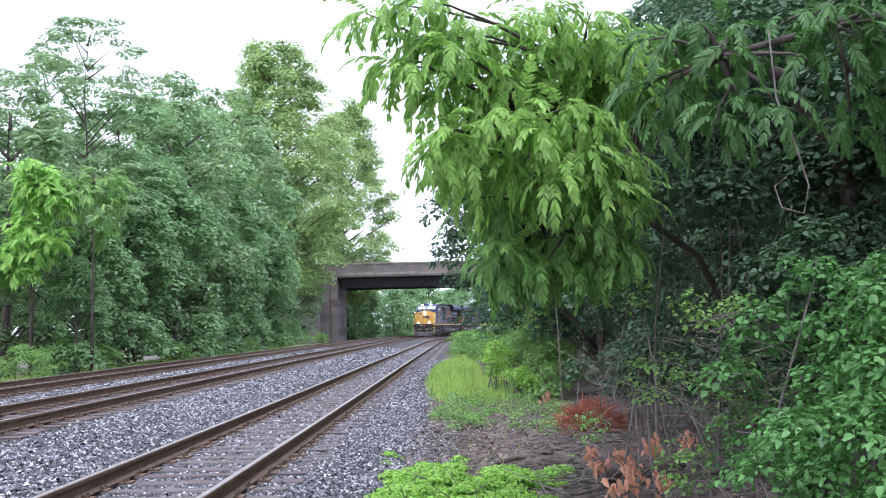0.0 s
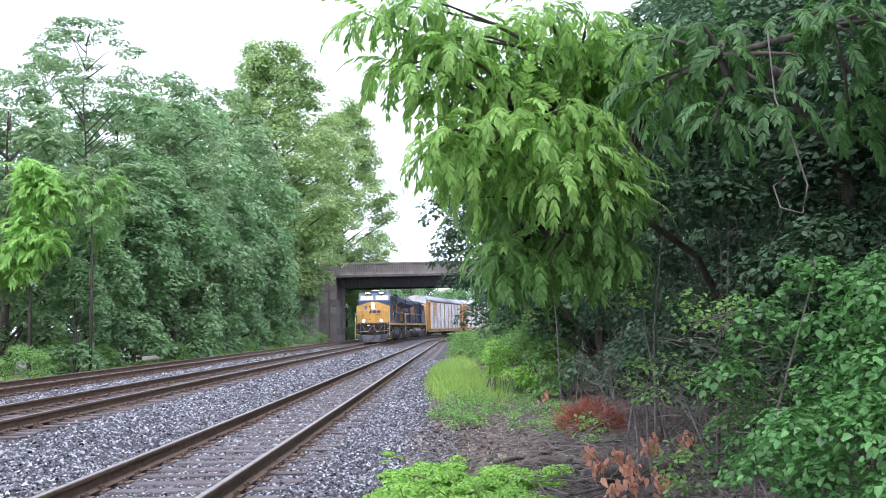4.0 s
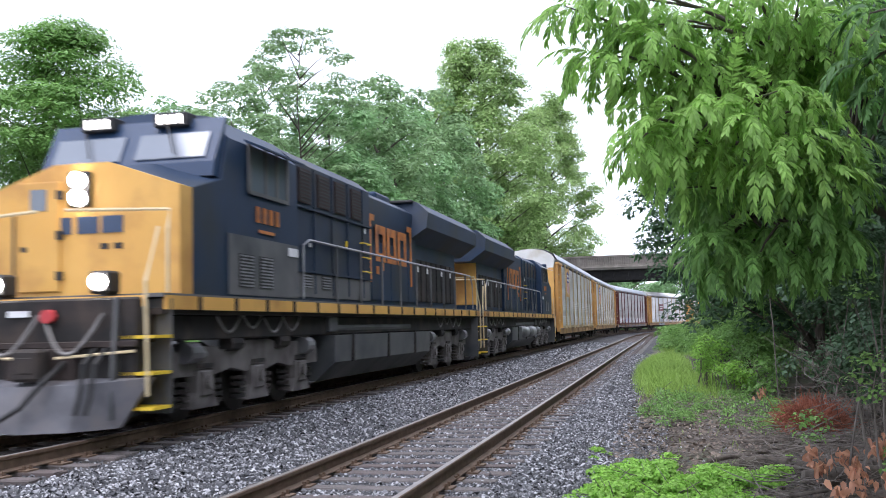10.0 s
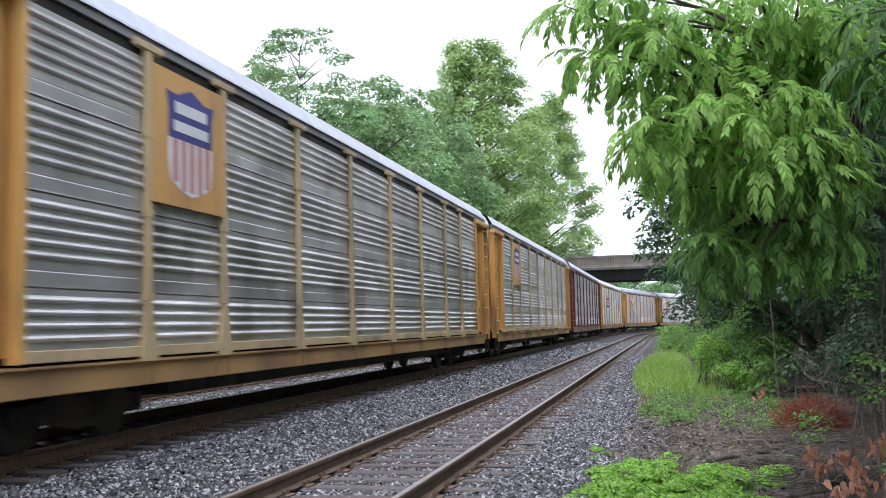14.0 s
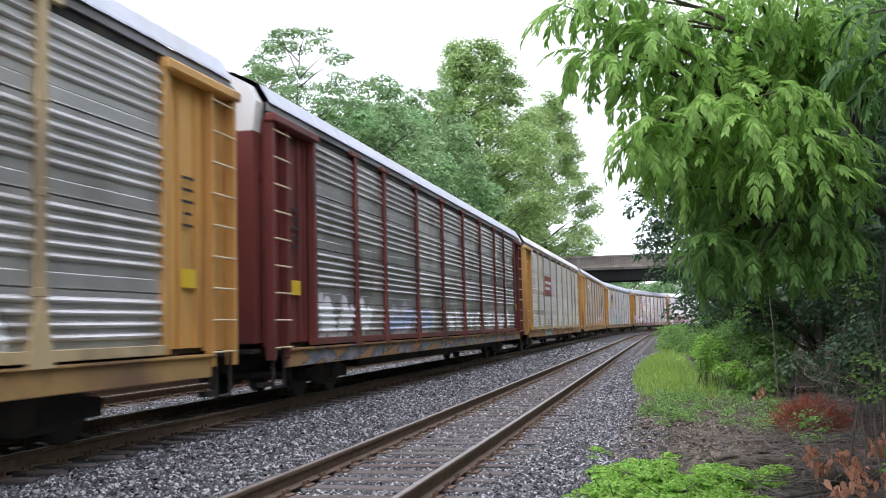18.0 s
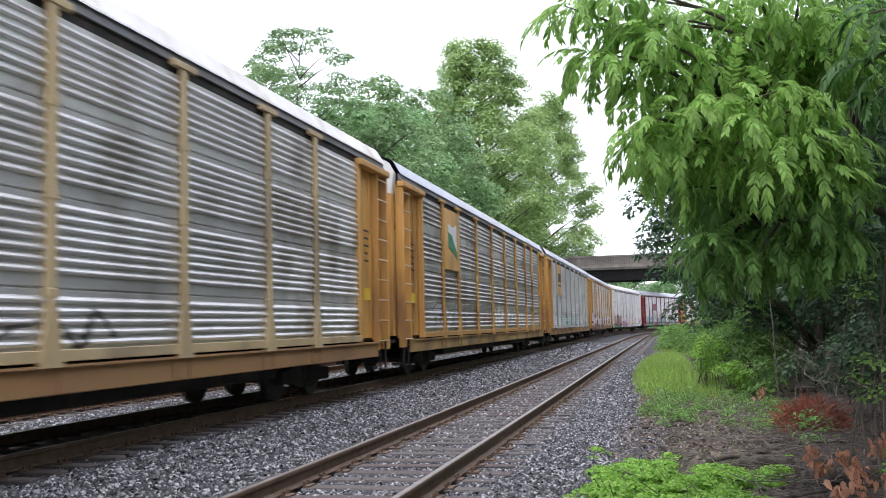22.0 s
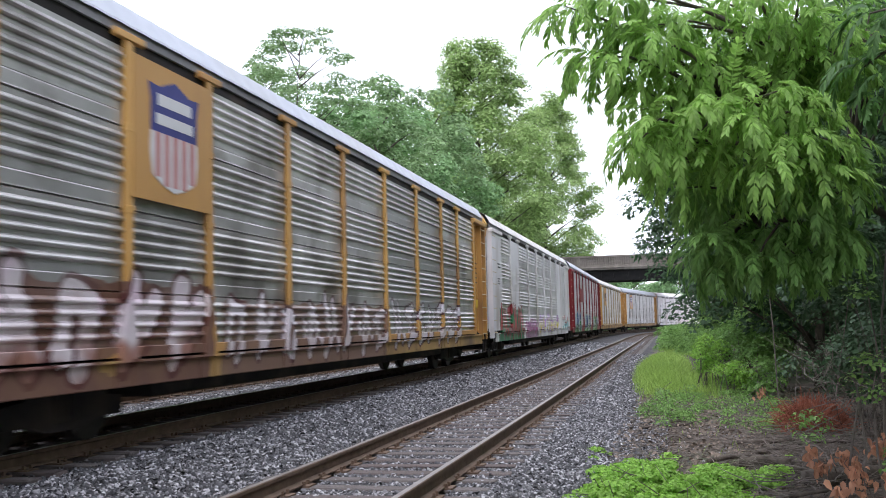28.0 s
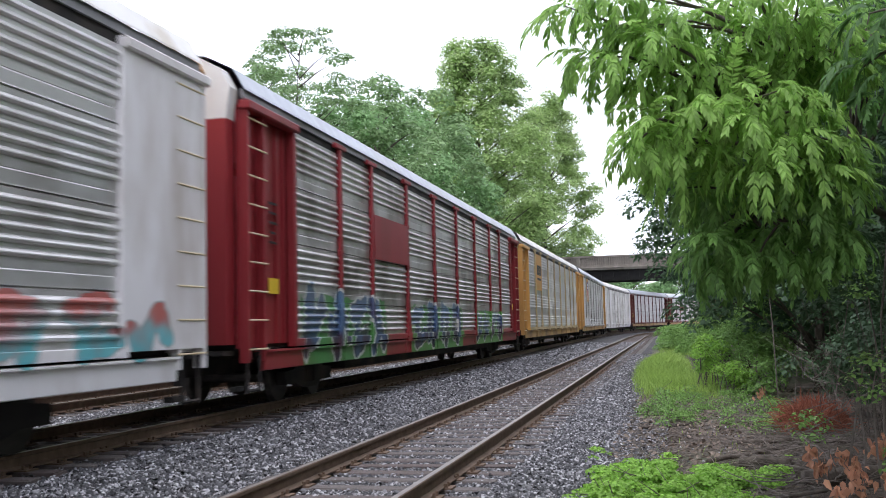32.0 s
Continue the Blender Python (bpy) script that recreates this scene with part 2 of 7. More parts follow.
def off_line(x, y):
    """The distance to the right of the middle track of places x, y (arrays)."""
    sx, sy, sa = LINE_X[::8], LINE_Y[::8], TURN[::8]
    out = np.empty(x.shape)
    for i in range(x.shape[0]):
        d = (x[i][:, None] - sx) ** 2 + (y[i][:, None] - sy) ** 2
        k = d.argmin(1)
        out[i] = (x[i] - sx[k]) * np.cos(sa[k]) - (y[i] - sy[k]) * np.sin(sa[k])
    return out


def spaced(lo, a, b, hi, step, grow):
    """Even steps from a to b, widening outside as far as lo and hi."""
    mid = list(np.arange(a, b, step))
    left, right, d = [], [], step
    while (left[-1] if left else a) > lo:
        d *= grow
        left.append((left[-1] if left else a) - d)
    d = step
    while (right[-1] if right else b) < hi:
        d *= grow
        right.append((right[-1] if right else b) + d)
    return np.array(left[::-1] + mid + right)


def make_ground():
    xs, ys = spaced(-3000, -26, 14, 3000, 0.5, 1.25), spaced(-3000, -4, 60, 3000, 0.8, 1.08)
    X, Y = np.meshgrid(xs, ys)
    off = off_line(X, Y)
    z = ground_z(off)
    bed = (off > -7.6) & (off < 6.6)
    z = np.where(bed, z - 0.12, z)
    rough = np.array([[noise.noise((a * 0.5, b * 0.5, 0)) * 0.05 + noise.noise((a * 0.11, b * 0.11, 7)) * 0.1 for a, b in zip(r, q)] for r, q in zip(X, Y)])
    z = z + np.where(bed, 0, rough)
    n, m = X.shape
    k = np.arange(n * m).reshape(n, m)
    quads = np.stack((k[:-1, :-1], k[:-1, 1:], k[1:, 1:], k[1:, :-1]), -1).reshape(-1, 4)
    me = array_mesh("ground", np.stack((X, Y, z), -1).reshape(-1, 3), quads, SOIL)
    tagged(new("ground", me), "brown soil with leaf litter, moss and low growth", "ground", kind="structure")


def make_ballast():
    offs = [-7.7, -7.2, -6.4, -5.3, -4.6, -3.78, -2.9, -2.3, -1.9, -1.4, -0.8, 0, 0.8, 1.4, 1.75, 2.4, 3.1, 3.3, 3.9, 4.63, 5.4, 5.95, 6.25, 6.6, 7.0]
    rows = np.concatenate((np.arange(-300, -10, 10), np.arange(-10, 40, 0.5), np.arange(40, 120, 2), np.arange(120, 500, 6)))
    v, q, slot = [], [], []
    for s in rows:
        for o in offs:
            x, y, a = on_line(s, o)
            v.append((x, y, ground_z(o) + (0.03 * noise.noise((x * 1.3, y * 1.3, 0)) if -7.5 < o < 6.8 else -0.1)))
    w = len(offs)
    for i in range(len(rows) - 1):
        for j in range(w - 1):
            q.append((i * w + j, i * w + j + 1, (i + 1) * w + j + 1, (i + 1) * w + j))
            slot.append(1 if 3.1 <= offs[j] < 6.2 else 2 if -1.45 < offs[j] < 1.7 else 0)
    me = array_mesh("ballast_bed", v, q, GRAVEL, GRAVEL_FOUL, GRAVEL_BROWN_SHADED)
    me.polygons.foreach_set("material_index", slot)
    tagged(new("ballast_bed", me), "grey crushed stone ballast under three tracks", "ballast", kind="structure")


RAIL_SHAPE = ((-0.076, -0.172), (0.076, -0.172), (0.076, -0.16), (0.012, -0.14), (0.009, -0.05), (0.036, -0.038), (0.036, -0.008), (0.028, 0),
              (-0.028, 0), (-0.036, -0.008), (-0.036, -0.038), (-0.009, -0.05), (-0.012, -0.14), (-0.076, -0.16))


def make_track(name, off, z, head):
    track = thing(name, "railway track with brown rusted rails on weathered wooden ties", "railway track", kind="structure")
    rows = np.concatenate((np.arange(-300, -10, 10), np.arange(-10, 90, 2.0), np.arange(90, 260, 3), np.arange(260, 500, 10)))
    for side in (-0.7535, 0.7535):
        f, n = Form(), len(RAIL_SHAPE)
        for s in rows:
            for a, b in RAIL_SHAPE:
                x, y, t = on_line(s, off + side + a)
                f.v.append((x, y, z + b))
        for i in range(len(rows) - 1):
            for k in range(n):
                f.f.append((i * n + k, i * n + (k + 1) % n, (i + 1) * n + (k + 1) % n, (i + 1) * n + k))
                f.m.append(1 if k == 7 else 0)
        part("rail", f, (RUST, head), track, "brown rusted steel rail with a worn head")
    return track


make_ground()
make_ballast()
track_near = make_track("track_near", NEAR, RAIL_Z["near"], RAIL_DULL)
track_middle = make_track("track_middle", 0.0, RAIL_Z["middle"], RAIL_TOP)
track_far = make_track("track_far", FAR, RAIL_Z["far"], RAIL_DULL)


# ---- plants ----
def leaf_quads(centres, normals, size, rng, aspect=0.5, droop=0.3):
    """Pointed leaves at the centres, four corners each, turned at random about their facing."""
    n = len(centres)
    t = rng.normal(size=(n, 3))
    t[:, 2] -= droop
    t -= (t * normals).sum(1, keepdims=True) * normals
    t /= np.linalg.norm(t, axis=1, keepdims=True) + 1e-9
    b = np.cross(normals, t)
    s = (size * rng.uniform(0.65, 1.4, n))[:, None]
    v = np.stack((centres - t * s * 0.5, centres + b * s * aspect * 0.5 - t * s * 0.06, centres + t * s * 0.5, centres - b * s * aspect * 0.5 - t * s * 0.06), 1)
    return v.reshape(-1, 3), np.arange(4 * n).reshape(-1, 4)


def folded_leaves(centres, normals, size, rng, aspect=0.8, droop=0.6):
    """Broad pointed leaves, six corners each, creased along the middle."""
    n = len(centres)
    t = rng.normal(size=(n, 3)) * 0.8
    t[:, 2] -= droop
    t -= (t * normals).sum(1, keepdims=True) * normals
    t /= np.linalg.norm(t, axis=1, keepdims=True) + 1e-9
    b = np.cross(normals, t)
    s = (size * rng.uniform(0.5, 1.35, n))[:, None]
    lift = normals * s * rng.uniform(0.02, 0.14, (n, 1))
    bow = -normals * s * 0.1
    rows = [centres - t * s * 0.5]
    for along, wide in ((-0.28, 0.5), (0.12, 0.4)):
        rows.append(centres + t * s * along + b * s * aspect * wide + lift)
    rows.append(centres + t * s * 0.52 + bow)
    for along, wide in ((0.12, 0.4), (-0.28, 0.5)):
        rows.append(centres + t * s * along - b * s * aspect * wide + lift)
    v = np.stack(rows, 1).reshape(-1, 3)
    k = np.arange(n)[:, None] * 6
    return v, np.concatenate((k + np.array([0, 1, 2, 3]), k + np.array([0, 3, 4, 5])), 1).reshape(-1, 4)


def unit(rng, n):
    u = rng.normal(size=(n, 3))
    return u / np.linalg.norm(u, axis=1, keepdims=True)


def clump_leaves(rng, c, cs, leaves, size, aspect=0.55, flat=0.8, droop=0.3, shape=leaf_quads, loose=0.62):
    """Leaves over the outer parts of clumps with centres c and radii cs."""
    k = rng.choice(len(c), leaves, p=cs ** 2 / (cs ** 2).sum())
    u = unit(rng, leaves)
    u[:, 2] = np.where(u[:, 2] < -0.35, -u[:, 2], u[:, 2])
    lump = 1 + 0.22 * np.sin(7 * u[:, 0] + 3 * k) * np.sin(6 * u[:, 1] + 5 * k) * np.cos(5 * u[:, 2] + k)
    ctr = c[k] + u * (cs[k] * lump * rng.uniform(loose, 1.06, leaves) ** 0.7)[:, None] * np.array([1.1, 1.1, flat])
    nrm = u * 0.6 + unit(rng, leaves) * 0.42 + np.array([0, 0, 0.6])
    nrm /= np.linalg.norm(nrm, axis=1, keepdims=True)
    return shape(ctr, nrm, size, rng, aspect, droop)


def crown_clumps(rng, heights, count, clump, lean=(0, 0), spread=(0.15, 1.0)):
    hs, rs = np.array([h for h, r in heights]), np.array([r for h, r in heights])
    z = rng.uniform(hs[0], hs[-1], count * 4)
    r = np.interp(z, hs, rs)
    keep = rng.uniform(0, 1, len(z)) < (r / rs.max()) + 0.08
    z, r = z[keep][:count], r[keep][:count]
    a = rng.uniform(0, math.tau, len(z))
    d = r * np.sqrt(rng.uniform(*spread, len(z)))
    c = np.stack((d * np.cos(a) + lean[0] * z, d * np.sin(a) + lean[1] * z, z), 1)
    return c, clump * rng.uniform(0.5, 1.3, len(c))


def tree_kind(seed, heights, count, leaves, clump, size, mat, trunk=0.22, lean=(0, 0), limbs=16, aspect=0.55, flat=0.8, spread=(0.15, 1.0), loose=0.62):
    """Meshes of one sort of tree: trunk with limbs, and crown."""
    rng = np.random.default_rng(seed)
    c, cs = crown_clumps(rng, heights, count, clump, lean, spread)
    v, q = clump_leaves(rng, c, cs, leaves, size, aspect, flat, loose=loose)
    crown = array_mesh("crown", v, q, mat)
    top = heights[-1][0] * 0.9
    f = Form()
    pts = [(lean[0] * z + 0.12 * math.sin(z * 0.7 + seed), lean[1] * z + 0.12 * math.cos(z * 0.6 + seed), z) for z in np.linspace(-0.3, top, 9)]
    f.tube(pts, [trunk * (1.25 if i == 0 else 1 - 0.11 * i) for i in range(9)], 8)
    for i in rng.permutation(len(c))[:limbs]:
        e = c[i]
        z0 = max(0.4, e[2] - 0.6 * math.hypot(e[0] - lean[0] * e[2], e[1] - lean[1] * e[2]) - 0.4)
        s = Vector((lean[0] * z0, lean[1] * z0, z0))
        e = Vector(e)
        f.tube([s, s.lerp(e, 0.5) + Vector((0, 0, 0.12)), e], [trunk * 0.4, trunk * 0.24, trunk * 0.05], 5)
    return f.mesh("trunk", BARK, smooth=True), crown


def plant(kind, x, y, z=None, scale=1.0, turn=0.0, stretch=1.0, name="tree", label="broadleaf tree with a dense green crown", category="tree", group="woods along the line"):
    t = thing(name, label, category, group, m=pose(x, y, ground_at(x, y) - 0.05 if z is None else z, 0, 0, turn) @ Matrix.Diagonal((scale, scale, scale * stretch, 1)))
    new("trunk", kind[0]).parent = t
    new("crown", kind[1]).parent = t
    return t


def compound_leaf(rng, n, length, leaflet, pairs=10):
    """Corners and faces of n feathered leaves at the origin, pointing along +x and hanging down: arrays (n, corners, 3) and (faces, 4)."""
    ln = length * rng.uniform(0.7, 1.25, (n, 1))
    start, curl = rng.normal(0.45, 0.3, (n, 1)), rng.uniform(1.25, 2.4, (n, 1))
    g = np.linspace(0, 1, 21)
    ang = start - curl * g
    px, pz = np.cumsum(np.cos(ang), 1) / 21 * ln, np.cumsum(np.sin(ang), 1) / 21 * ln
    k = np.linspace(3, 20, pairs).round().astype(int)
    t = g[k]
    mid = np.stack((px[:, k], 0 * px[:, k], pz[:, k]), -1)
    along = np.stack((np.cos(ang[:, k]), 0 * ang[:, k], np.sin(ang[:, k])), -1)
    out = []
    for side in (-1, 1):
        a = leaflet * (0.7 + 0.4 * np.sin(t * 2.7))[None, :] * rng.uniform(0.8, 1.2, (n, pairs))
        fwd = along * (0.5 + 0.35 * t)[None, :, None] + np.array([0, side, 0]) * (0.8 - 0.35 * t)[None, :, None] + np.array([0, 0, -0.42])
        fwd = fwd + rng.normal(0, 0.1, (n, pairs, 3))
        fwd /= np.linalg.norm(fwd, axis=-1, keepdims=True)
        wide = along + np.array([0, -0.35 * side, 0.0])
        wide = wide - (wide * fwd).sum(-1, keepdims=True) * fwd
        wide /= np.linalg.norm(wide, axis=-1, keepdims=True)
        w = (a * 0.11)[..., None] * wide
        p0, p1 = mid + fwd * (a * 0.05)[..., None], mid + fwd * a[..., None]
        belly = mid + fwd * (a * 0.42)[..., None]
        out.append(np.stack((p0, belly + w, p1, belly - w), 2).reshape(n, -1, 3))
    q = np.array([0, 5, 10, 15, 20])
    st = np.stack((px[:, q], 0 * px[:, q], pz[:, q]), -1)
    r = np.array([0, 0.004, 0])
    stalk = np.stack((st[:, :-1] - r, st[:, 1:] - r * 0.6, st[:, 1:] + r * 0.6, st[:, :-1] + r), 2).reshape(n, -1, 3)
    v = np.concatenate(out + [stalk], 1)
    return v, np.arange(v.shape[1]).reshape(-1, 4)


def place_leaves(verts, faces, at_points, headings, tilt, roll):
    """Turns and moves each of the leaves; headings in radians about z."""
    n = len(at_points)
    ca, sa, ct, st, cr, sr = np.cos(headings), np.sin(headings), np.cos(tilt), np.sin(tilt), np.cos(roll), np.sin(roll)
    x, y, z = verts[..., 0], verts[..., 1], verts[..., 2]
    y, z = y * cr[:, None] - z * sr[:, None], y * sr[:, None] + z * cr[:, None]
    x, z = x * ct[:, None] - z * st[:, None], x * st[:, None] + z * ct[:, None]
    x, y = x * ca[:, None] - y * sa[:, None], x * sa[:, None] + y * ca[:, None]
    v = np.stack((x, y, z), -1) + at_points[:, None, :]
    q = (faces[None] + (np.arange(n) * verts.shape[1])[:, None, None]).reshape(-1, 4)
    return v.reshape(-1, 3), q


def feathered_tree(name, label, trunk_line, trunk_r, tips, length, leaflet, per_twig, mat, seed, group="", twigs=5, category="tree", gather=0.42):
    """A tree with feathered leaves: limbs from the trunk to the tips, twigs off them, leaves round each twig's end."""
    rng = np.random.default_rng(seed)
    t = thing(name, label, category, group)
    f = Form()
    f.tube(trunk_line, [trunk_r * (1.2 - 0.75 * i / (len(trunk_line) - 1)) for i in range(len(trunk_line))], 10)
    spots, heads = [], []
    line = [Vector(p) for p in trunk_line]
    hub = sum((Vector(p) for p in tips), Vector()) / len(tips) + Vector((0, 0.35, 0))
    for tip in tips:
        e = Vector(tip)
        k = min(range(len(line)), key=lambda i: (line[i] - e).length + abs(line[i].z - e.z + 0.3))
        s = line[k]
        m = s.lerp(e, 0.5) + Vector((rng.normal(0, 0.15), rng.normal(0, 0.15), 0.25 * (e - s).length * 0.35))
        bend = [s, s.lerp(m, 0.6) + Vector((0, 0, 0.1)), m, m.lerp(e, 0.6) + Vector((0, 0, 0.06)), e]
        f.tube(bend, [trunk_r * 0.18, trunk_r * 0.13, trunk_r * 0.09, trunk_r * 0.06, 0.006], 6)
        for j in range(twigs):
            a = m.lerp(e, (gather - 0.42) / 0.58 + (1 - gather) / 0.58 * (j + 1) / twigs)
            side = Vector((rng.normal(), rng.normal(), rng.normal() * 0.45 - 0.05))
            b = a + side.normalized() * float(rng.uniform(0.15, 0.6)) * (0.4 if j == twigs - 1 else 1)
            f.tube([a, a.lerp(b, 0.5) + Vector((0, 0, 0.04)), b], [0.014, 0.009, 0.004], 4, cap=False)
            base = math.atan2(b.y - a.y, b.x - a.x)
            for h in range(per_twig):
                spots.append(a.lerp(b, float(rng.uniform(0.25, 1.0))))
                heads.append(base + rng.normal(0, 1.3) if gather < 0.6 else math.atan2(e.y - hub.y, e.x - hub.x) + rng.normal(0, 0.9))
    part("trunk", f, BARK, t, smooth=True)
    n = len(spots)
    v, q = compound_leaf(rng, n, length, leaflet)
    v, q = place_leaves(v, q, np.array(spots), np.array(heads), rng.normal(0.15, 0.3, n), rng.normal(0, 0.3, n))
    part("crown", array_mesh("crown", v, q, mat), None, t)
    return t


def fronds(rng, n, length, leaflet, pairs=14):
    """Corners and faces of n arched feathered leaves along +x, each leaflet creased along its middle."""
    ln = length * rng.uniform(0.7, 1.2, (n, 1))
    start, curl = rng.normal(0.4, 0.28, (n, 1)), rng.uniform(1.4, 2.5, (n, 1))
    g = np.linspace(0, 1, 21)
    ang = start - curl * g ** 0.75
    px, pz = np.cumsum(np.cos(ang), 1) / 21 * ln, np.cumsum(np.sin(ang), 1) / 21 * ln
    k = np.linspace(4, 20, pairs).round().astype(int)
    t = g[k]
    mid = np.stack((px[:, k], 0 * px[:, k], pz[:, k]), -1)
    along = np.stack((np.cos(ang[:, k]), 0 * ang[:, k], np.sin(ang[:, k])), -1)
    up = np.stack((-np.sin(ang[:, k]), 0 * ang[:, k], np.cos(ang[:, k])), -1)
    out = []
    for side in (-1, 1):
        a = leaflet * (0.62 + 0.5 * np.sin(t * 2.6))[None, :] * rng.uniform(0.8, 1.15, (n, pairs))
        across = np.array([0.0, side, 0.0])
        fwd = along * (0.42 + 0.45 * t)[None, :, None] + across * (0.85 - 0.35 * t)[None, :, None] + np.array([0, 0, -0.38]) + rng.normal(0, 0.09, (n, pairs, 3))
        fwd /= np.linalg.norm(fwd, axis=-1, keepdims=True)
        wide = along - 0.3 * across
        wide = wide - (wide * fwd).sum(-1, keepdims=True) * fwd
        wide /= np.linalg.norm(wide, axis=-1, keepdims=True)
        w, A = (a * 0.148)[..., None] * wide, a[..., None]
        fold = up * A * 0.035
        sag = np.array([0, 0, -0.06]) * A
        out.append(np.stack((mid + fwd * A * 0.05, mid + fwd * A * 0.3 + w + fold, mid + fwd * A * 0.66 + 0.72 * w + fold + sag * 0.4, mid + fwd * A + sag,
                             mid + fwd * A * 0.66 - 0.72 * w + fold + sag * 0.4, mid + fwd * A * 0.3 - w + fold), 2).reshape(n, -1, 3))
    q = np.array([0, 4, 8, 12, 16, 20])
    st = np.stack((px[:, q], 0 * px[:, q], pz[:, q]), -1)
    r = np.array([0, 0.004, 0])
    stalk = np.stack((st[:, :-1] - r, st[:, 1:] - r * 0.6, st[:, 1:] + r * 0.6, st[:, :-1] + r), 2).reshape(n, -1, 3)
    leaf = np.arange(2 * pairs)[:, None] * 6
    faces = np.concatenate((np.concatenate((leaf + np.array([0, 1, 2, 3]), leaf + np.array([0, 3, 4, 5])), 1).reshape(-1, 4), 12 * pairs + np.arange(20).reshape(-1, 4)))
    return np.concatenate(out + [stalk], 1), faces


def walnut(name, label, trunk_line, trunk_r, tips, length, leaflet, per_tip, mat, seed, outward=0.5):
    """A tree whose twigs end in whorls of arched feathered leaves: tips are rows of x, y, z."""
    rng = np.random.default_rng(seed)
    t = thing(name, label, "tree", "walnuts over the lineside")
    f = Form()
    f.tube(trunk_line, [trunk_r * (1.2 - 0.85 * i / (len(trunk_line) - 1)) for i in range(len(trunk_line))], 10)
    line = [Vector(p) for p in trunk_line]
    hub = sum((Vector(p) for p in tips), Vector()) / len(tips)
    spots, heads, tilts = [], [], []
    for tip in tips:
        e = Vector(tip)
        s = min(line[1:], key=lambda p: (p - e).length + abs(p.z - e.z + 0.2))
        m = s.lerp(e, 0.5) + Vector((rng.normal(0, 0.1), rng.normal(0, 0.1), 0.08 * (e - s).length))
        f.tube([s, s.lerp(m, 0.6), m, m.lerp(e, 0.6) + Vector((0, 0, 0.03)), e], [0.024, 0.02, 0.015, 0.01, 0.005], 6)
        first = rng.uniform(0, math.tau)
        away = math.atan2(e.y - hub.y - 0.4, e.x - hub.x)
        for h in range(per_tip):
            spots.append(e.lerp(m, float(rng.uniform(0, 0.16))) if h < per_tip - 3 else e.lerp(m, float(rng.uniform(0.2, 0.75))))
            turn = first + h * 2.4 + rng.normal(0, 0.25)
            heads.append(turn + outward * math.sin(away - turn))
            tilts.append(rng.normal(0.1, 0.28))
    part("trunk", f, BARK, t, smooth=True)
    n = len(spots)
    v, q = fronds(rng, n, length, leaflet)
    v, q = place_leaves(v, q, np.array(spots), np.array(heads), np.array(tilts), rng.normal(0, 0.22, n))
    part("crown", array_mesh("crown", v, q, mat), None, t)
    return t


SYCAMORE = tree_kind(12, ((6.5, 5.0), (11, 7.8), (17, 9.0), (24, 8.8), (29, 7.2), (34, 4.8), (38, 2.8)), 420, 84000, 1.4, 0.42, LEAF_MID, 0.4, limbs=60, flat=1.0, spread=(0.02, 1.0), loose=0.3)
MAPLE = tree_kind(11, ((1.2, 2.6), (4.5, 4.0), (9, 4.4), (13, 3.6), (15.5, 2.2), (17, 0.9)), 130, 22000, 0.98, 0.3, LEAF_BLUE, 0.28, flat=0.75)
LOCUST = tree_kind(13, ((4, 2.4), (8, 3.6), (11, 4.2), (13.5, 4.2), (15.5, 4.0), (17.3, 3.6), (18.8, 2.4)), 170, 20000, 0.62, 0.22, LEAF_BLUE, 0.12, limbs=40, flat=0.36, aspect=0.42, spread=(0.15, 1.0))
VINED = tree_kind(14, ((0.2, 2.3), (3, 2.6), (6, 2.5), (8, 1.7), (9.5, 0.7)), 70, 13000, 0.9, 0.27, LEAF_VINE, 0.2, flat=0.95)
ELM = tree_kind(17, ((1.0, 2.8), (4, 4.2), (8, 4.6), (12, 3.9), (15, 2.5), (16.5, 1.0)), 125, 21000, 1.0, 0.3, LEAF_VINE, 0.26, flat=0.8)
WOODS = tree_kind(27, ((0.8, 2.8), (4.5, 4.2), (9, 4.6), (13, 3.8), (15.5, 2.3), (17, 0.9)), 120, 6500, 1.05, 0.56, LEAF_BLUE, 0.26, limbs=10)
THICKET = tree_kind(28, ((0.2, 2.3), (3, 2.6), (6, 2.5), (8, 1.7), (9.5, 0.7)), 60, 4500, 0.95, 0.46, LEAF_VINE, 0.2, limbs=6, flat=0.95)
BUSH = tree_kind(15, ((0.1, 1.6), (0.8, 1.9), (1.6, 1.4), (2.2, 0.5)), 30, 6000, 0.6, 0.12, LEAF_FRESH, 0.05, limbs=10)
# two near-side sorts whose leaf colour carries the shade of the woods
DARK = tree_kind(16, ((0.4, 2.2), (3, 3.2), (6, 3.6), (9, 3.0), (11, 1.2)), 70, 14000, 1.1, 0.19, LEAF_DEEP_SHADE, 0.17, limbs=24)
OVERHANG = tree_kind(18, ((1.9, 1.8), (3.6, 3.0), (6, 3.4), (9, 2.8), (11, 1.0)), 70, 16000, 1.0, 0.22, LEAF_DEEP_SHADE, 0.17, limbs=24)
AIRY = tree_kind(19, ((3.3, 1.6), (4.2, 2.7), (5.8, 3.4), (8, 3.0), (10, 1.9), (11.6, 0.6)), 210, 90000, 0.85, 0.14, LEAF_FRESH, 0.09, limbs=16, flat=0.55, aspect=0.4, spread=(0.0, 1.0))

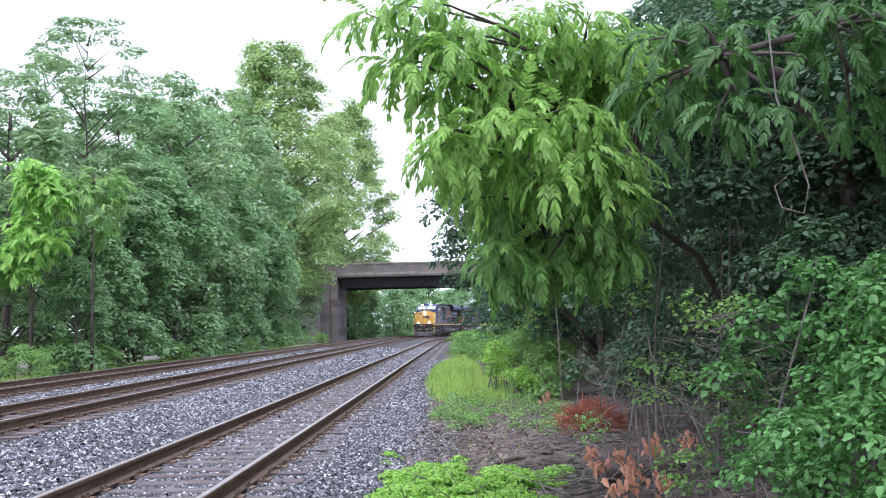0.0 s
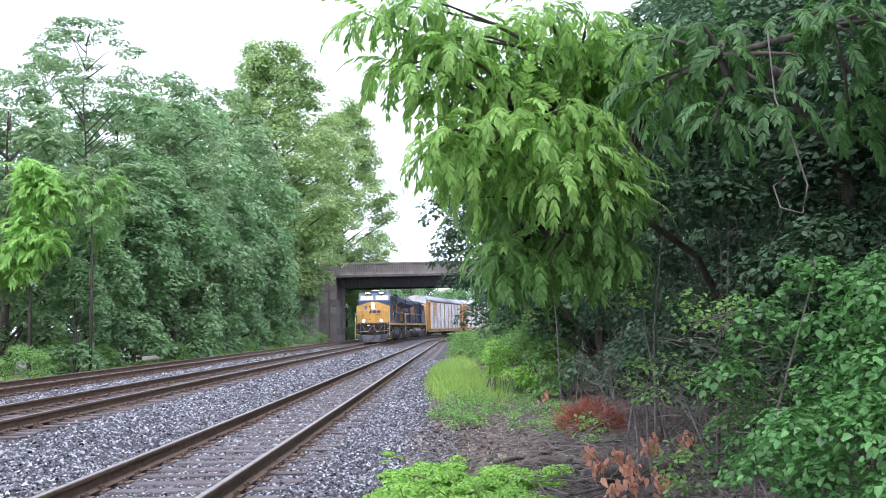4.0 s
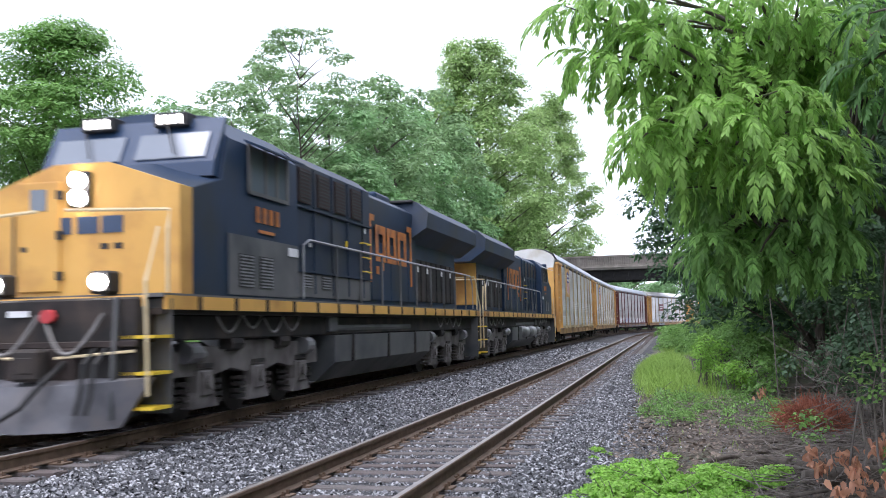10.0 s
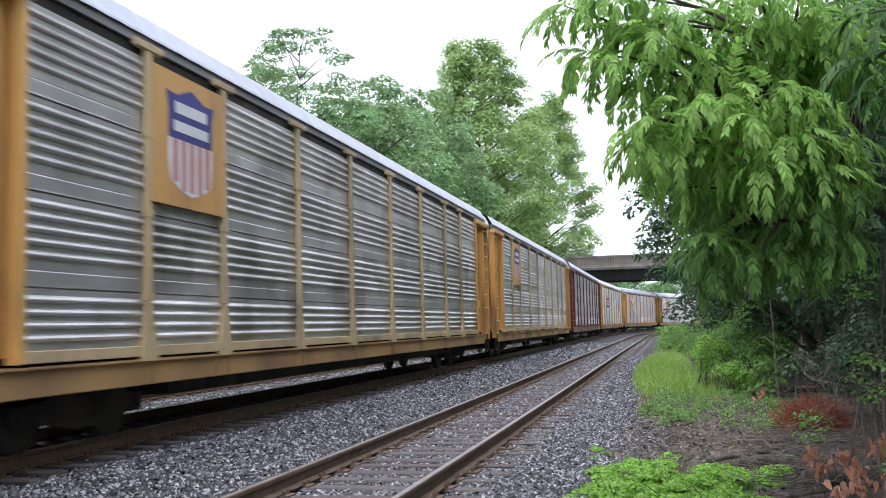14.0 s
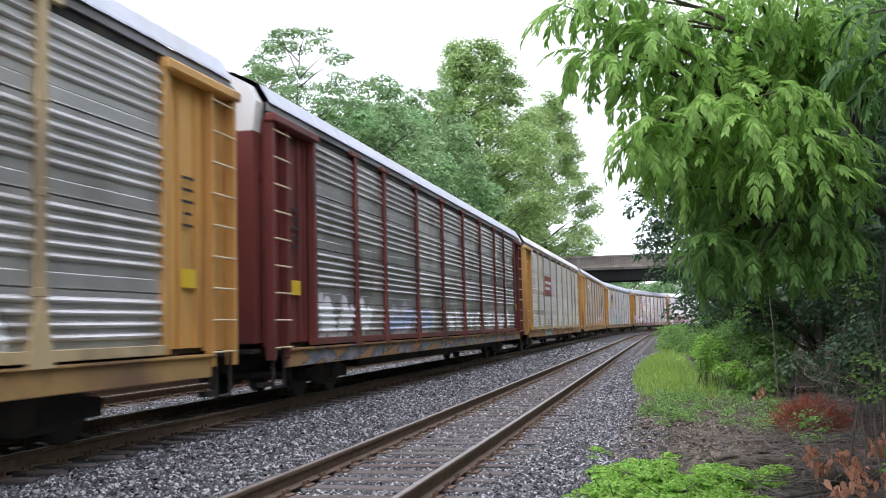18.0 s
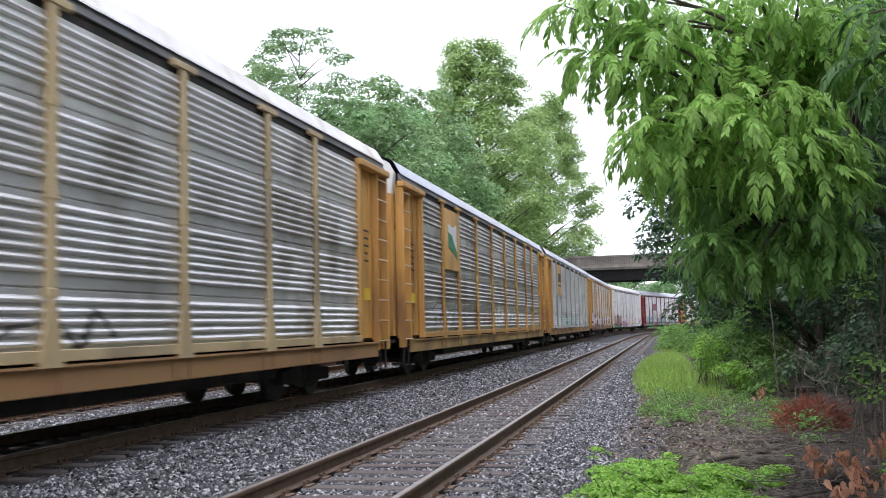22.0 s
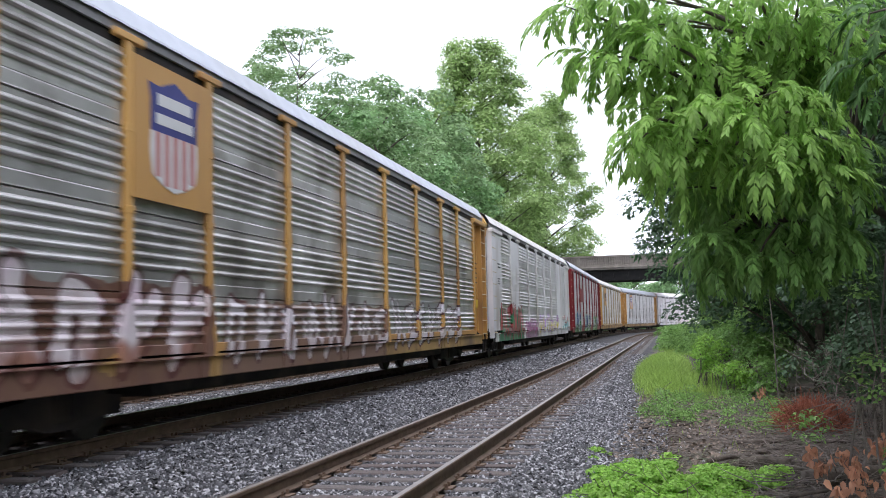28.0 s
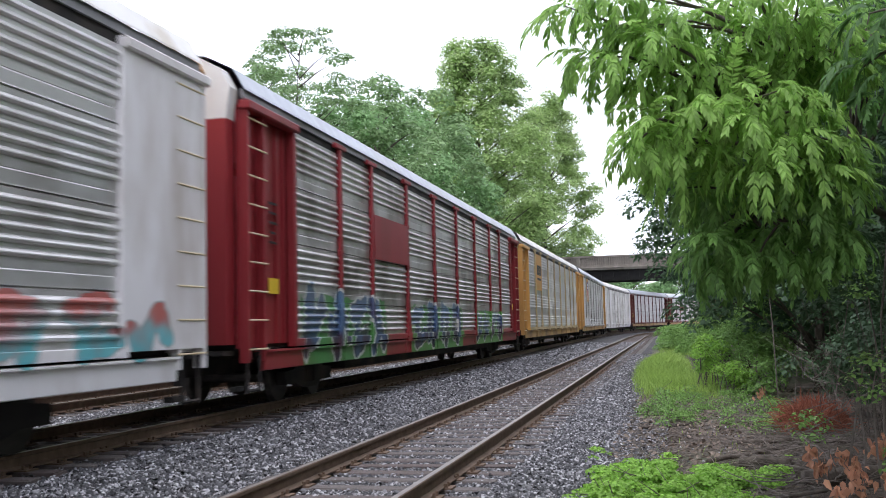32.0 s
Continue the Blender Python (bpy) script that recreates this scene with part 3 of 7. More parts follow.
# ---- the far side of the line ----
for kind, x, y, scale, stretch, turn, label in (
        (SYCAMORE, -24.8, 127, 1.05, 1.0, 10, "tall sycamore with an airy yellow-green crown"), (SYCAMORE, -20.6, 158, 0.95, 1.08, 130, "sycamore with an airy yellow-green crown"),
        (LOCUST, -20.2, 51, 0.97, 1.0, 20, "locust tree with feathery flat sprays against the sky"), (LOCUST, -24.5, 56, 0.97, 1.0, 190, "locust tree with feathery flat sprays against the sky"),
        (MAPLE, -20.5, 43, 0.82, 0.95, 90, ""), (ELM, -21.5, 59, 1.03, 1.02, 0, ""), (MAPLE, -20.5, 67, 1.08, 1.05, 40, ""), (ELM, -22, 76, 1.18, 1.08, 200, ""), (MAPLE, -21.5, 86, 1.25, 1.08, 300, ""),
        (ELM, -23, 97, 1.3, 1.08, 80, ""), (MAPLE, -24, 130, 1.0, 1.0, 150, ""), (ELM, -28, 66, 1.08, 1.0, 10, ""), (MAPLE, -29, 84, 1.2, 1, 50, ""), (ELM, -27, 50, 0.95, 1.0, 75, ""),
        (MAPLE, -33, 58, 1.0, 1, 120, ""), (ELM, -42, 62, 0.95, 1.0, 20, ""), (MAPLE, -47, 70, 1.1, 1.05, 220, ""), (ELM, -39, 54, 0.78, 1.0, 250, ""), (MAPLE, -54, 64, 1.0, 1.1, 330, ""),
        (VINED, -18.4, 47, 0.85, 0.9, 0, "v"), (VINED, -18.6, 53, 1.0, 1, 60, "v"), (VINED, -18.2, 60, 1.05, 1.05, 140, "v"), (VINED, -18.8, 68, 1.05, 1.1, 200, "v"),
        (VINED, -19, 77, 1.1, 1.1, 310, "v"), (VINED, -19, 87, 1.15, 1.1, 20, "v"), (VINED, -20.6, 98, 1.15, 1.1, 90, "v"), (VINED, -24, 110, 1.25, 1.1, 150, "v"), (VINED, -26.5, 122, 1.2, 1.1, 250, "v"),
        (VINED, -26, 133, 1.0, 1.0, 30, "v"), (VINED, -16.7, 41.3, 0.5, 1.0, 55, "v"), (VINED, -24, 48, 0.6, 1.0, 75, "v"), (VINED, -26.4, 50.5, 0.75, 1.0, 15, "v"), (VINED, -31, 57, 0.95, 1.0, 115, "v")):
    plant(kind, x, y, None, scale, turn, stretch, label="tree overgrown with vines down to the ground" if label == "v" else label or "broadleaf tree with a dense grey-green crown")
for x, y, s, a in ((-17.2, 41, 0.62, 0), (-16.8, 37, 0.55, 60), (-17.4, 33.5, 0.6, 20), (-17.0, 30.5, 0.62, 120), (-17.6, 27.5, 0.55, 200), (-17.2, 24.6, 0.4, 250), (-18.2, 22, 0.36, 310), (-19.5, 29, 0.42, 10),
                   (-19.5, 25.5, 0.34, 90), (-17, 45.5, 0.5, 0), (-16.9, 56, 0.5, 70), (-17, 64, 0.5, 140), (-17.2, 74, 0.5, 210), (-17.4, 90, 0.6, 280), (-17.8, 104, 0.6, 20), (-18.4, 120, 0.6, 50), (-20, 19.5, 0.36, 30), (-21, 33, 0.45, 60)):
    plant(BUSH, x, y, None, s, a, name="bush", label="low light green bush beside the track", category="bush", group="bushes beside the far track")
# beyond the bridge
for kind, x, y, scale, turn in ((WOODS, -20, 168, 0.62, 0), (THICKET, -16.5, 162, 0.75, 50), (WOODS, -15, 188, 0.66, 90), (WOODS, -9, 212, 0.7, 10), (THICKET, -14, 175, 0.9, 140), (THICKET, -10.5, 192, 0.9, 40),
                                (WOODS, 0, 245, 0.8, 200), (THICKET, -5, 206, 1.0, 10), (WOODS, 12, 262, 0.9, 60), (WOODS, -25, 190, 0.8, 30), (WOODS, 30, 285, 1.0, 160), (WOODS, -4, 262, 0.9, 100), (WOODS, 20, 300, 1.1, 0), (THICKET, -18, 172, 1.2, 10), (THICKET, -12, 182, 1.1, 70), (THICKET, -8.5, 198, 1.2, 200), (THICKET, -3, 222, 1.2, 20), (THICKET, 3, 236, 1.3, 90), (THICKET, 9, 248, 1.3, 170),
                                (THICKET, -20, 158, 1.0, 220), (WOODS, -14, 230, 1.0, 40), (WOODS, 8, 290, 1.1, 0), (WOODS, -22, 215, 1.0, 0)):
    plant(kind, x, y, None, scale, turn)
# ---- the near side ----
# the trees at (6.4, 5.4) and (5.5, 1.0) are unseen, added to block sky
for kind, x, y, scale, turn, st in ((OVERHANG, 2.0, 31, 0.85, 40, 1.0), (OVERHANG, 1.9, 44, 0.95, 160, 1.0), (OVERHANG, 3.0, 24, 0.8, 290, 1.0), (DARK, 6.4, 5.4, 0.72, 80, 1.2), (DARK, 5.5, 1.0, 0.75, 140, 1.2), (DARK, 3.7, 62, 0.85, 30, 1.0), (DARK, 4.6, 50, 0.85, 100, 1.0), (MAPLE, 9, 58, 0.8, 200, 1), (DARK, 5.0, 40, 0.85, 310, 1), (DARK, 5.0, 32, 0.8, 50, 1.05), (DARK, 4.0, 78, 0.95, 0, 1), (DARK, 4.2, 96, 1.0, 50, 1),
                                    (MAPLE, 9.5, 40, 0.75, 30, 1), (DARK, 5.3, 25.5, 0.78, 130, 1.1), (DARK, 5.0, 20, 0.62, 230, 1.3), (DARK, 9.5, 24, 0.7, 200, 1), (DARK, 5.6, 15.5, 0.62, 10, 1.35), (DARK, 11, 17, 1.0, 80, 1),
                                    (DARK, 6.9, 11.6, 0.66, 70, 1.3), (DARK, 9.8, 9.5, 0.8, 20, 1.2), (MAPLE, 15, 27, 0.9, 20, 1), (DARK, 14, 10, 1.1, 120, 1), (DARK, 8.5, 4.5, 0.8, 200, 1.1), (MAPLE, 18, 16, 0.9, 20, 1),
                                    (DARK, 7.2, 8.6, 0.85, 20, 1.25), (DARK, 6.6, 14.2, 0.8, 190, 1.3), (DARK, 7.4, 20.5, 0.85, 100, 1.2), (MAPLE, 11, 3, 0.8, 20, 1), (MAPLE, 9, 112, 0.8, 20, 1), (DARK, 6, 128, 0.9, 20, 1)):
    plant(kind, x, y, None, scale, turn, st, label="leafy tree in dense undergrowth, mostly with shade-darkened leaves")

# tall woods closing the near side, mostly hidden, added to darken the car sides
rng_n = np.random.default_rng(33)
for i, y in enumerate(range(22, 136, 6)):
    plant(WOODS, 10.5 + 2.2 * (i % 3) + max(0, y - 95) * 0.05, y + float(rng_n.normal(0, 1)), None, float(rng_n.uniform(0.85, 1.1)), 47 * i, 1.1, label="tall broadleaf tree added in the near woods to shade the train")
# unseen trees beside and behind the camera, added to close off the sky
for x, y in ((17, 6), (20, -4), (16, -14), (8, -18), (21, 36), (22, 50)):
    plant(WOODS, x, y, None, 1.0, 31 * x, 1.0, label="tall broadleaf tree added in the near woods to shade the train")

# the walnuts hanging over the lineside
rng_w = np.random.default_rng(20)


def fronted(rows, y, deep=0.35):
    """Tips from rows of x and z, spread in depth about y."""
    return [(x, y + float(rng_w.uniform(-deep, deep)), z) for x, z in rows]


def in_block(lo, hi, count):
    return [tuple(p) for p in rng_w.uniform(lo, hi, (count, 3))]


TRUNK_A = [(4.3, 10.8, -0.4), (4.2, 10.6, 1.5), (3.9, 10.3, 3.0), (3.2, 9.9, 3.9), (2.2, 9.5, 4.1), (1.2, 9.2, 3.75), (0.6, 9.0, 3.3), (0.2, 8.9, 3.0)]
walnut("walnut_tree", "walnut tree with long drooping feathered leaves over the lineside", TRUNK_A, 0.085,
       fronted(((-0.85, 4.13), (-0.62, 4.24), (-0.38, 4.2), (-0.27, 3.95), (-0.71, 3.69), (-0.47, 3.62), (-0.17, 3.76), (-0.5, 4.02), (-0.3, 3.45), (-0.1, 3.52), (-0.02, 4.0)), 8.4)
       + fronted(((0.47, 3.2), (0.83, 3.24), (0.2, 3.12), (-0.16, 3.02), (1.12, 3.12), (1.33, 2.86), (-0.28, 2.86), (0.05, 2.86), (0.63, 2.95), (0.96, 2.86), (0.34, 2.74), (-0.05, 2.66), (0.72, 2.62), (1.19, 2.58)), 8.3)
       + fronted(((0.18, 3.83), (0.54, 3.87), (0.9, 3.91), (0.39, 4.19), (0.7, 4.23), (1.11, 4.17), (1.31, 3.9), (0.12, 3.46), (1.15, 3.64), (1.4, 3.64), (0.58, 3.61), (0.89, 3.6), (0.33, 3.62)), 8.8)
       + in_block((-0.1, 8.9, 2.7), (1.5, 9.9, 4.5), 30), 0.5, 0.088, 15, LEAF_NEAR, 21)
walnut("walnut_tree", "younger walnut tree with drooping shade-darkened green leaves among dark undergrowth", [(3.6, 12.5, -0.4), (3.3, 12.2, 1.2), (2.6, 11.4, 2.2), (1.7, 10.6, 2.7), (1.1, 10.0, 2.6), (0.7, 9.5, 2.4)], 0.05,
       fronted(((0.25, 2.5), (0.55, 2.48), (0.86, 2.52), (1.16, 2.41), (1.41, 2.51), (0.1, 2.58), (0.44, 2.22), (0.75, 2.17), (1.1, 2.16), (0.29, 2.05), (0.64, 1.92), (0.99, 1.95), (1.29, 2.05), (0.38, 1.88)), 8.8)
       + in_block((0.2, 9.2, 1.8), (1.7, 10.2, 3.0), 22) + in_block((1.5, 9.6, 3.0), (2.8, 10.8, 4.6), 10), 0.5, 0.086, 13, LEAF_HANG_SHADED, 22)
walnut("walnut_tree", "walnut branches with long feathered shade-darkened leaves before dark woods", [(5.6, 7.6, -0.4), (5.2, 7.4, 2), (4.6, 7.2, 3.3), (3.6, 7.0, 3.7), (2.6, 6.9, 3.5), (1.8, 6.9, 3.3)], 0.06,
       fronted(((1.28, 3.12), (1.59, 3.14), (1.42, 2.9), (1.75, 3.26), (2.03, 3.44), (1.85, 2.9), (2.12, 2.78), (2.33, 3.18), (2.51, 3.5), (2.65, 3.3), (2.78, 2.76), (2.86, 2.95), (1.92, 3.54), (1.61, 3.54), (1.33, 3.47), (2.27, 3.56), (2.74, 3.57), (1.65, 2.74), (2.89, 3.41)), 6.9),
       0.4, 0.084, 8, LEAF_FROND_SHADED, 23)
# light saplings across the tracks
feathered_tree("sapling", "bright yellow-green sapling with large feathered leaves", [(-18.0, 39.8, -0.5), (-17.9, 39.7, 4), (-17.3, 39.5, 8.2)], 0.07,
               [(-17.5 + (0.95 - 0.04 * i) * math.sin(2.4 * i), 39.3 + 0.6 * math.cos(2.4 * i), 4.9 + 0.26 * i) for i in range(13)] + [(-18.8, 39.4, 4.4), (-19.3, 39.3, 4.0), (-18.4, 39.2, 3.9), (-19.0, 39.2, 5.0)], 0.8, 0.3, 8, LEAF_YEL, 31, twigs=5)
feathered_tree("sapling", "green sapling with large feathered leaves", [(-15.7, 40.4, -0.5), (-15.6, 40.2, 4), (-15.5, 39.9, 8.0)], 0.06,
               [(-15.4 + 0.9 * math.sin(2.4 * i), 39.9 + 0.6 * math.cos(2.4 * i), 6.0 + 0.25 * i) for i in range(9)], 0.8, 0.28, 5, LEAF_FRESH, 32, twigs=3)
plant(AIRY, -16.5, 23.4, None, 1.0, 20, 0.88, "lineside_tree", "slender tree with airy light green foliage by the track", "tree", "")


# ---- lineside growth on the near side ----
def leaf_mass(name, label, spots, leaves, size, mat, seed, category="bush", kind="", aspect=0.7, stems=30, flat=0.8, droop=0.5, shape=leaf_quads, ragged=0.0):
    """A shrub: rows of x, y, z and radius for its leafy masses, with stems from the ground."""
    rng = np.random.default_rng(seed)
    c, cs = [], []
    for x, y, z, r in spots:
        for _ in range(7 if ragged == 0 else 22):
            u = unit(rng, 1)[0] * r * (0.62 + 0.3 * ragged * rng.uniform(-0.5, 1))
            c.append((x + u[0], y + u[1], max(-0.3, z + u[2] * 0.8)))
            cs.append(r * rng.uniform(0.35, 0.6) * (1 - 0.5 * ragged))
    c, cs = np.array(c), np.array(cs)
    t = thing(name, label, category, kind=kind)
    v, q = clump_leaves(rng, c, cs, leaves, size, aspect, flat, droop, shape)
    part("foliage", array_mesh("foliage", v, q, mat), None, t)
    f = Form()
    for i in rng.integers(0, len(c), stems):
        e = Vector(c[i])
        b = Vector((e.x + rng.normal(0, 0.2), e.y + rng.normal(0, 0.2), -0.4))
        f.tube([b, b.lerp(e, 0.5) + Vector((rng.normal(0, 0.08), rng.normal(0, 0.08), 0)), e, e + Vector((rng.normal(0, 0.2), rng.normal(0, 0.2), 0.2))], [0.014, 0.011, 0.007, 0.003], 5, cap=False)
    tagged(part("stem", f, DRY_STICK, t), kind="stuff")
    return t


leaf_mass("shrub", "dense shrub with broad green leaves and pale stems", [(2.9, 8.0, 0.9, 1.0), (3.3, 7.2, 1.05, 1.0), (2.6, 7.0, 0.5, 0.85), (3.3, 6.3, 0.6, 1.0), (2.5, 8.4, 0.4, 0.7), (3.7, 8.2, 1.1, 1.0), (2.7, 6.2, 0.3, 0.7), (2.3, 7.7, 0.2, 0.5), (3.0, 5.5, 0.5, 0.7), (3.4, 7.7, 1.65, 0.6), (2.85, 8.2, 1.5, 0.55), (3.9, 7.7, 1.75, 0.7)],
          21000, 0.06, LEAF_SHRUB, 41, aspect=0.78, stems=26, droop=1.0, shape=folded_leaves, ragged=1.0)
leaf_mass("shrub", "light green shrub at the edge of the woods", [(1.5, 27, 0.6, 1.0), (2.0, 31, 0.8, 1.3), (1.3, 36, 0.8, 1.3), (2.2, 24.5, 0.5, 0.9), (0.9, 42, 0.8, 1.3), (2.6, 28, 1.2, 1.2), (1.1, 24.6, 0.0, 0.5), (1.7, 22.5, 0.1, 0.6), (1.8, 25.5, 0.9, 0.8)], 26000, 0.07, LEAF_FRESH, 42, shape=folded_leaves)
leaf_mass("shrub", "small light green shrub among grass", [(0.45, 25.2, 0.4, 0.5), (0.7, 26.4, 0.7, 0.5), (1.2, 23.6, 0.1, 0.5)], 4200, 0.06, LEAF_WEED, 43, shape=folded_leaves)
leaf_mass("creeper", "creeper with shade-darkened leaves hanging over dead brush", [(2.5, 18.5, 0.6, 1.0), (2.7, 16.8, 1.3, 0.9), (3.0, 14.8, 0.7, 0.9), (3.2, 13.4, 1.5, 1.0), (2.9, 12.2, 0.6, 0.7), (3.6, 12, 2.2, 1.0), (3.3, 20.5, 1.5, 1.3), (2.9, 10.6, 0.9, 0.6), (3.5, 9.8, 1.9, 0.8),
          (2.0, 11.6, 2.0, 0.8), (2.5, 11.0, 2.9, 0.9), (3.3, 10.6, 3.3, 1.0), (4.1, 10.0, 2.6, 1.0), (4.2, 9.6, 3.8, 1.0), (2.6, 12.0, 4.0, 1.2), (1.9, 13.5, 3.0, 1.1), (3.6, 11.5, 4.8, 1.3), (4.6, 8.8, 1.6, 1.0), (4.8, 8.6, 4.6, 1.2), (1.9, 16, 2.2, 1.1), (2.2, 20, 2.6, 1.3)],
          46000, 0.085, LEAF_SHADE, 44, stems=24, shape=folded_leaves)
VERGE = [on_line(k, 8.2 + 0.9 * math.sin(k)) for k in range(46, 122, 5)]
leaf_mass("shrub", "low green growth along the edge of the ballast", [(x, y, 0.1 + 0.3 * math.sin(1.7 * y), 0.9) for x, y, a in VERGE], 16000, 0.14, LEAF_FRESH, 49, stems=40, shape=folded_leaves)
rng_p = np.random.default_rng(46)
WEEDS = [(-1.15 + 2.0 * a + 0.12 * b, 9.4 + 2.6 * b + 0.3 * math.sin(7 * a), -0.29, 0.1 + 0.24 * c) for a, b, c in rng_p.uniform(0, 1, (80, 3))] + [(-1.25, 12.6, -0.3, 0.2), (-1.1, 13.3, -0.3, 0.16), (-0.2, 13.0, -0.3, 0.14), (1.2, 12.8, -0.3, 0.12)]
leaf_mass("weed_patch", "bright green low weeds on the gravel edge", WEEDS, 36000, 0.036, LEAF_WEED, 45, category="weeds", kind="stuff", stems=20, flat=0.34, aspect=0.85, shape=folded_leaves)
SPRIGS = [(-0.7 + 2.6 * a, 15.8 + 8.5 * b, -0.26, 0.1 + 0.28 * c) for a, b, c in rng_p.uniform(0, 1, (46, 3))]
leaf_mass("weed_patch", "scattered low green weeds among dry litter", SPRIGS, 9000, 0.045, LEAF_FRESH, 47, category="weeds", kind="stuff", stems=60, flat=0.6, aspect=0.6, shape=folded_leaves)


def make_grass(name, label, x0, x1, y0, y1, count, height, mat, seed):
    rng = np.random.default_rng(seed)
    x, y = rng.uniform(x0, x1, count), rng.uniform(y0, y1, count)
    cx, cy = (x0 + x1) / 2, (y0 + y1) / 2
    keep = ((x - cx) / (x1 - x0) * 2) ** 2 + ((y - cy) / (y1 - y0) * 2) ** 2 < rng.uniform(0.4, 1.15, count)
    x, y = x[keep], y[keep]
    n = len(x)
    h = height * rng.uniform(0.4, 1.1, n) * (1.08 - 0.75 * np.minimum(1, ((x - cx) / (x1 - x0) * 2) ** 2 + ((y - cy) / (y1 - y0) * 2) ** 2))
    a = rng.uniform(0, math.tau, n)
    lean = rng.uniform(0.1, 1.1, n) * h
    w = 0.003 + 0.005 * rng.uniform(0, 1, n)
    z = np.full(n, -0.34)
    sx, sy = -np.sin(a) * w, np.cos(a) * w
    base = np.stack((x, y, z), 1)
    mid = np.stack((x + np.cos(a) * lean * 0.35, y + np.sin(a) * lean * 0.35, z + h * 0.6), 1)
    tip = np.stack((x + np.cos(a) * lean, y + np.sin(a) * lean, z + h), 1)
    s = np.stack((sx, sy, 0 * sx), 1)
    v = np.stack((base - s, base + s, mid + s * 0.8, mid - s * 0.8, tip + s * 0.15, tip - s * 0.15), 1).reshape(-1, 3)
    k = np.arange(n)[:, None] * 6
    q = np.concatenate((k + np.array([0, 1, 2, 3]), k + np.array([3, 2, 4, 5])), 0)
    tagged(new(name, array_mesh(name, v, q, mat)), label, "grass", kind="stuff")


make_grass("tall_grass", "soft light green seed grass beside the ballast", -1.6, 0.35, 23, 50, 40000, 0.5, GRASS_LIGHT, 51)
make_grass("tall_grass", "thin light green grass among weeds", -0.9, 1.5, 21.5, 33, 9000, 0.38, GRASS_LIGHT, 55)
make_grass("tall_grass", "light green grass along the far end of the siding", -1.4, 2.6, 46, 84, 16000, 0.6, GRASS_LIGHT, 56)
make_grass("short_grass", "thin green grass on the lineside", -1.4, 1.6, 19, 27, 500, 0.2, GRASS_LIGHT, 52)
make_grass("short_grass", "scattered grass blades on bare ground", -1.5, 2.0, 9, 20, 160, 0.12, GRASS_LIGHT, 53)
make_grass("verge_grass", "green grass along the far track", -19.5, -15.6, 18, 120, 26000, 0.4, GRASS_LIGHT, 54)


def sticks(name, label, count, box, length, thick, mat, seed, upright=0.2, category="brush", bend=0.15):
    """Loose dry twigs in a heap: box as x, y and z ranges."""
    rng = np.random.default_rng(seed)
    f = Form()
    for _ in range(count):
        p = Vector([rng.uniform(a, b) for a, b in box])
        d = Vector((rng.normal(), rng.normal(), rng.normal() * upright + upright * 0.6)).normalized() * length * float(rng.uniform(0.4, 1.3))
        side = Vector((rng.normal(), rng.normal(), rng.normal() * 0.5)) * bend * length
        r = thick * float(rng.uniform(0.5, 1.4))
        f.tube([p, p + d * 0.35 + side * 0.5, p + d * 0.7 + side * 0.6, p + d], [r, r * 0.85, r * 0.6, r * 0.25], 5, cap=False)
    tagged(part(name, f, mat), label, category, kind="stuff")


sticks("dead_brush", "grey dry twigs heaped on the ground", 700, ((0.9, 3.0), (9.6, 15.5), (-0.32, -0.15)), 0.75, 0.006, DRY_STICK, 61, 0.12)
sticks("dead_brush", "tangle of pale dead twigs in front of the undergrowth", 170, ((1.7, 3.2), (11, 19), (-0.3, 0.8)), 0.9, 0.0055, DRY_STICK, 62, 0.7, bend=0.2)
sticks("dead_brush", "dead vines and stems hanging in the dark undergrowth", 60, ((2.2, 4.2), (9.6, 17), (0.2, 2.6)), 1.5, 0.005, BARK, 63, 1.8, bend=0.1)
sticks("ground_litter", "small twigs and bark scattered on bare ground", 6000, ((-0.9, 3.0), (9.0, 24), (-0.34, -0.27)), 0.24, 0.0042, DRY_STICK, 64, 0.06)


def hanging_vines(name, label, count, box, top, mat, seed, thick=0.006):
    """Stems that climb from the ground into the branches, each on a wavering line."""
    rng = np.random.default_rng(seed)
    t = thing(name, label, "vine", kind="stuff")
    f = Form()
    for _ in range(count):
        x, y = float(rng.uniform(*box[0])), float(rng.uniform(*box[1]))
        h, dx, dy = float(rng.uniform(*top)), float(rng.normal(0, 0.5)), float(rng.normal(0, 0.4))
        a, b, c = rng.uniform(0, math.tau), rng.uniform(2, 5), rng.uniform(0.03, 0.16)
        pts = [(x + dx * k + c * math.sin(a + b * k), y + dy * k + c * math.cos(a * 2 + b * k), -0.36 + (h + 0.36) * k) for k in np.linspace(0, 1, 8)]
        r = thick * float(rng.uniform(0.5, 1.7))
        f.tube(pts, [r * (1 - 0.08 * i) for i in range(8)], 5, cap=False)
    part("stem", f, mat, t)


hanging_vines("vine_stems", "bare grey vine stems climbing in front of dark undergrowth", 90, ((2.2, 3.8), (11.8, 16.5)), (0.7, 3.2), BARK, 66, 0.0036)
sticks("dead_brush", "fan of bare pale twigs beside a shrub", 150, ((1.8, 2.6), (7.9, 9.2), (0.5, 1.5)), 0.55, 0.004, DRY_STICK, 68, 0.35, bend=0.2)
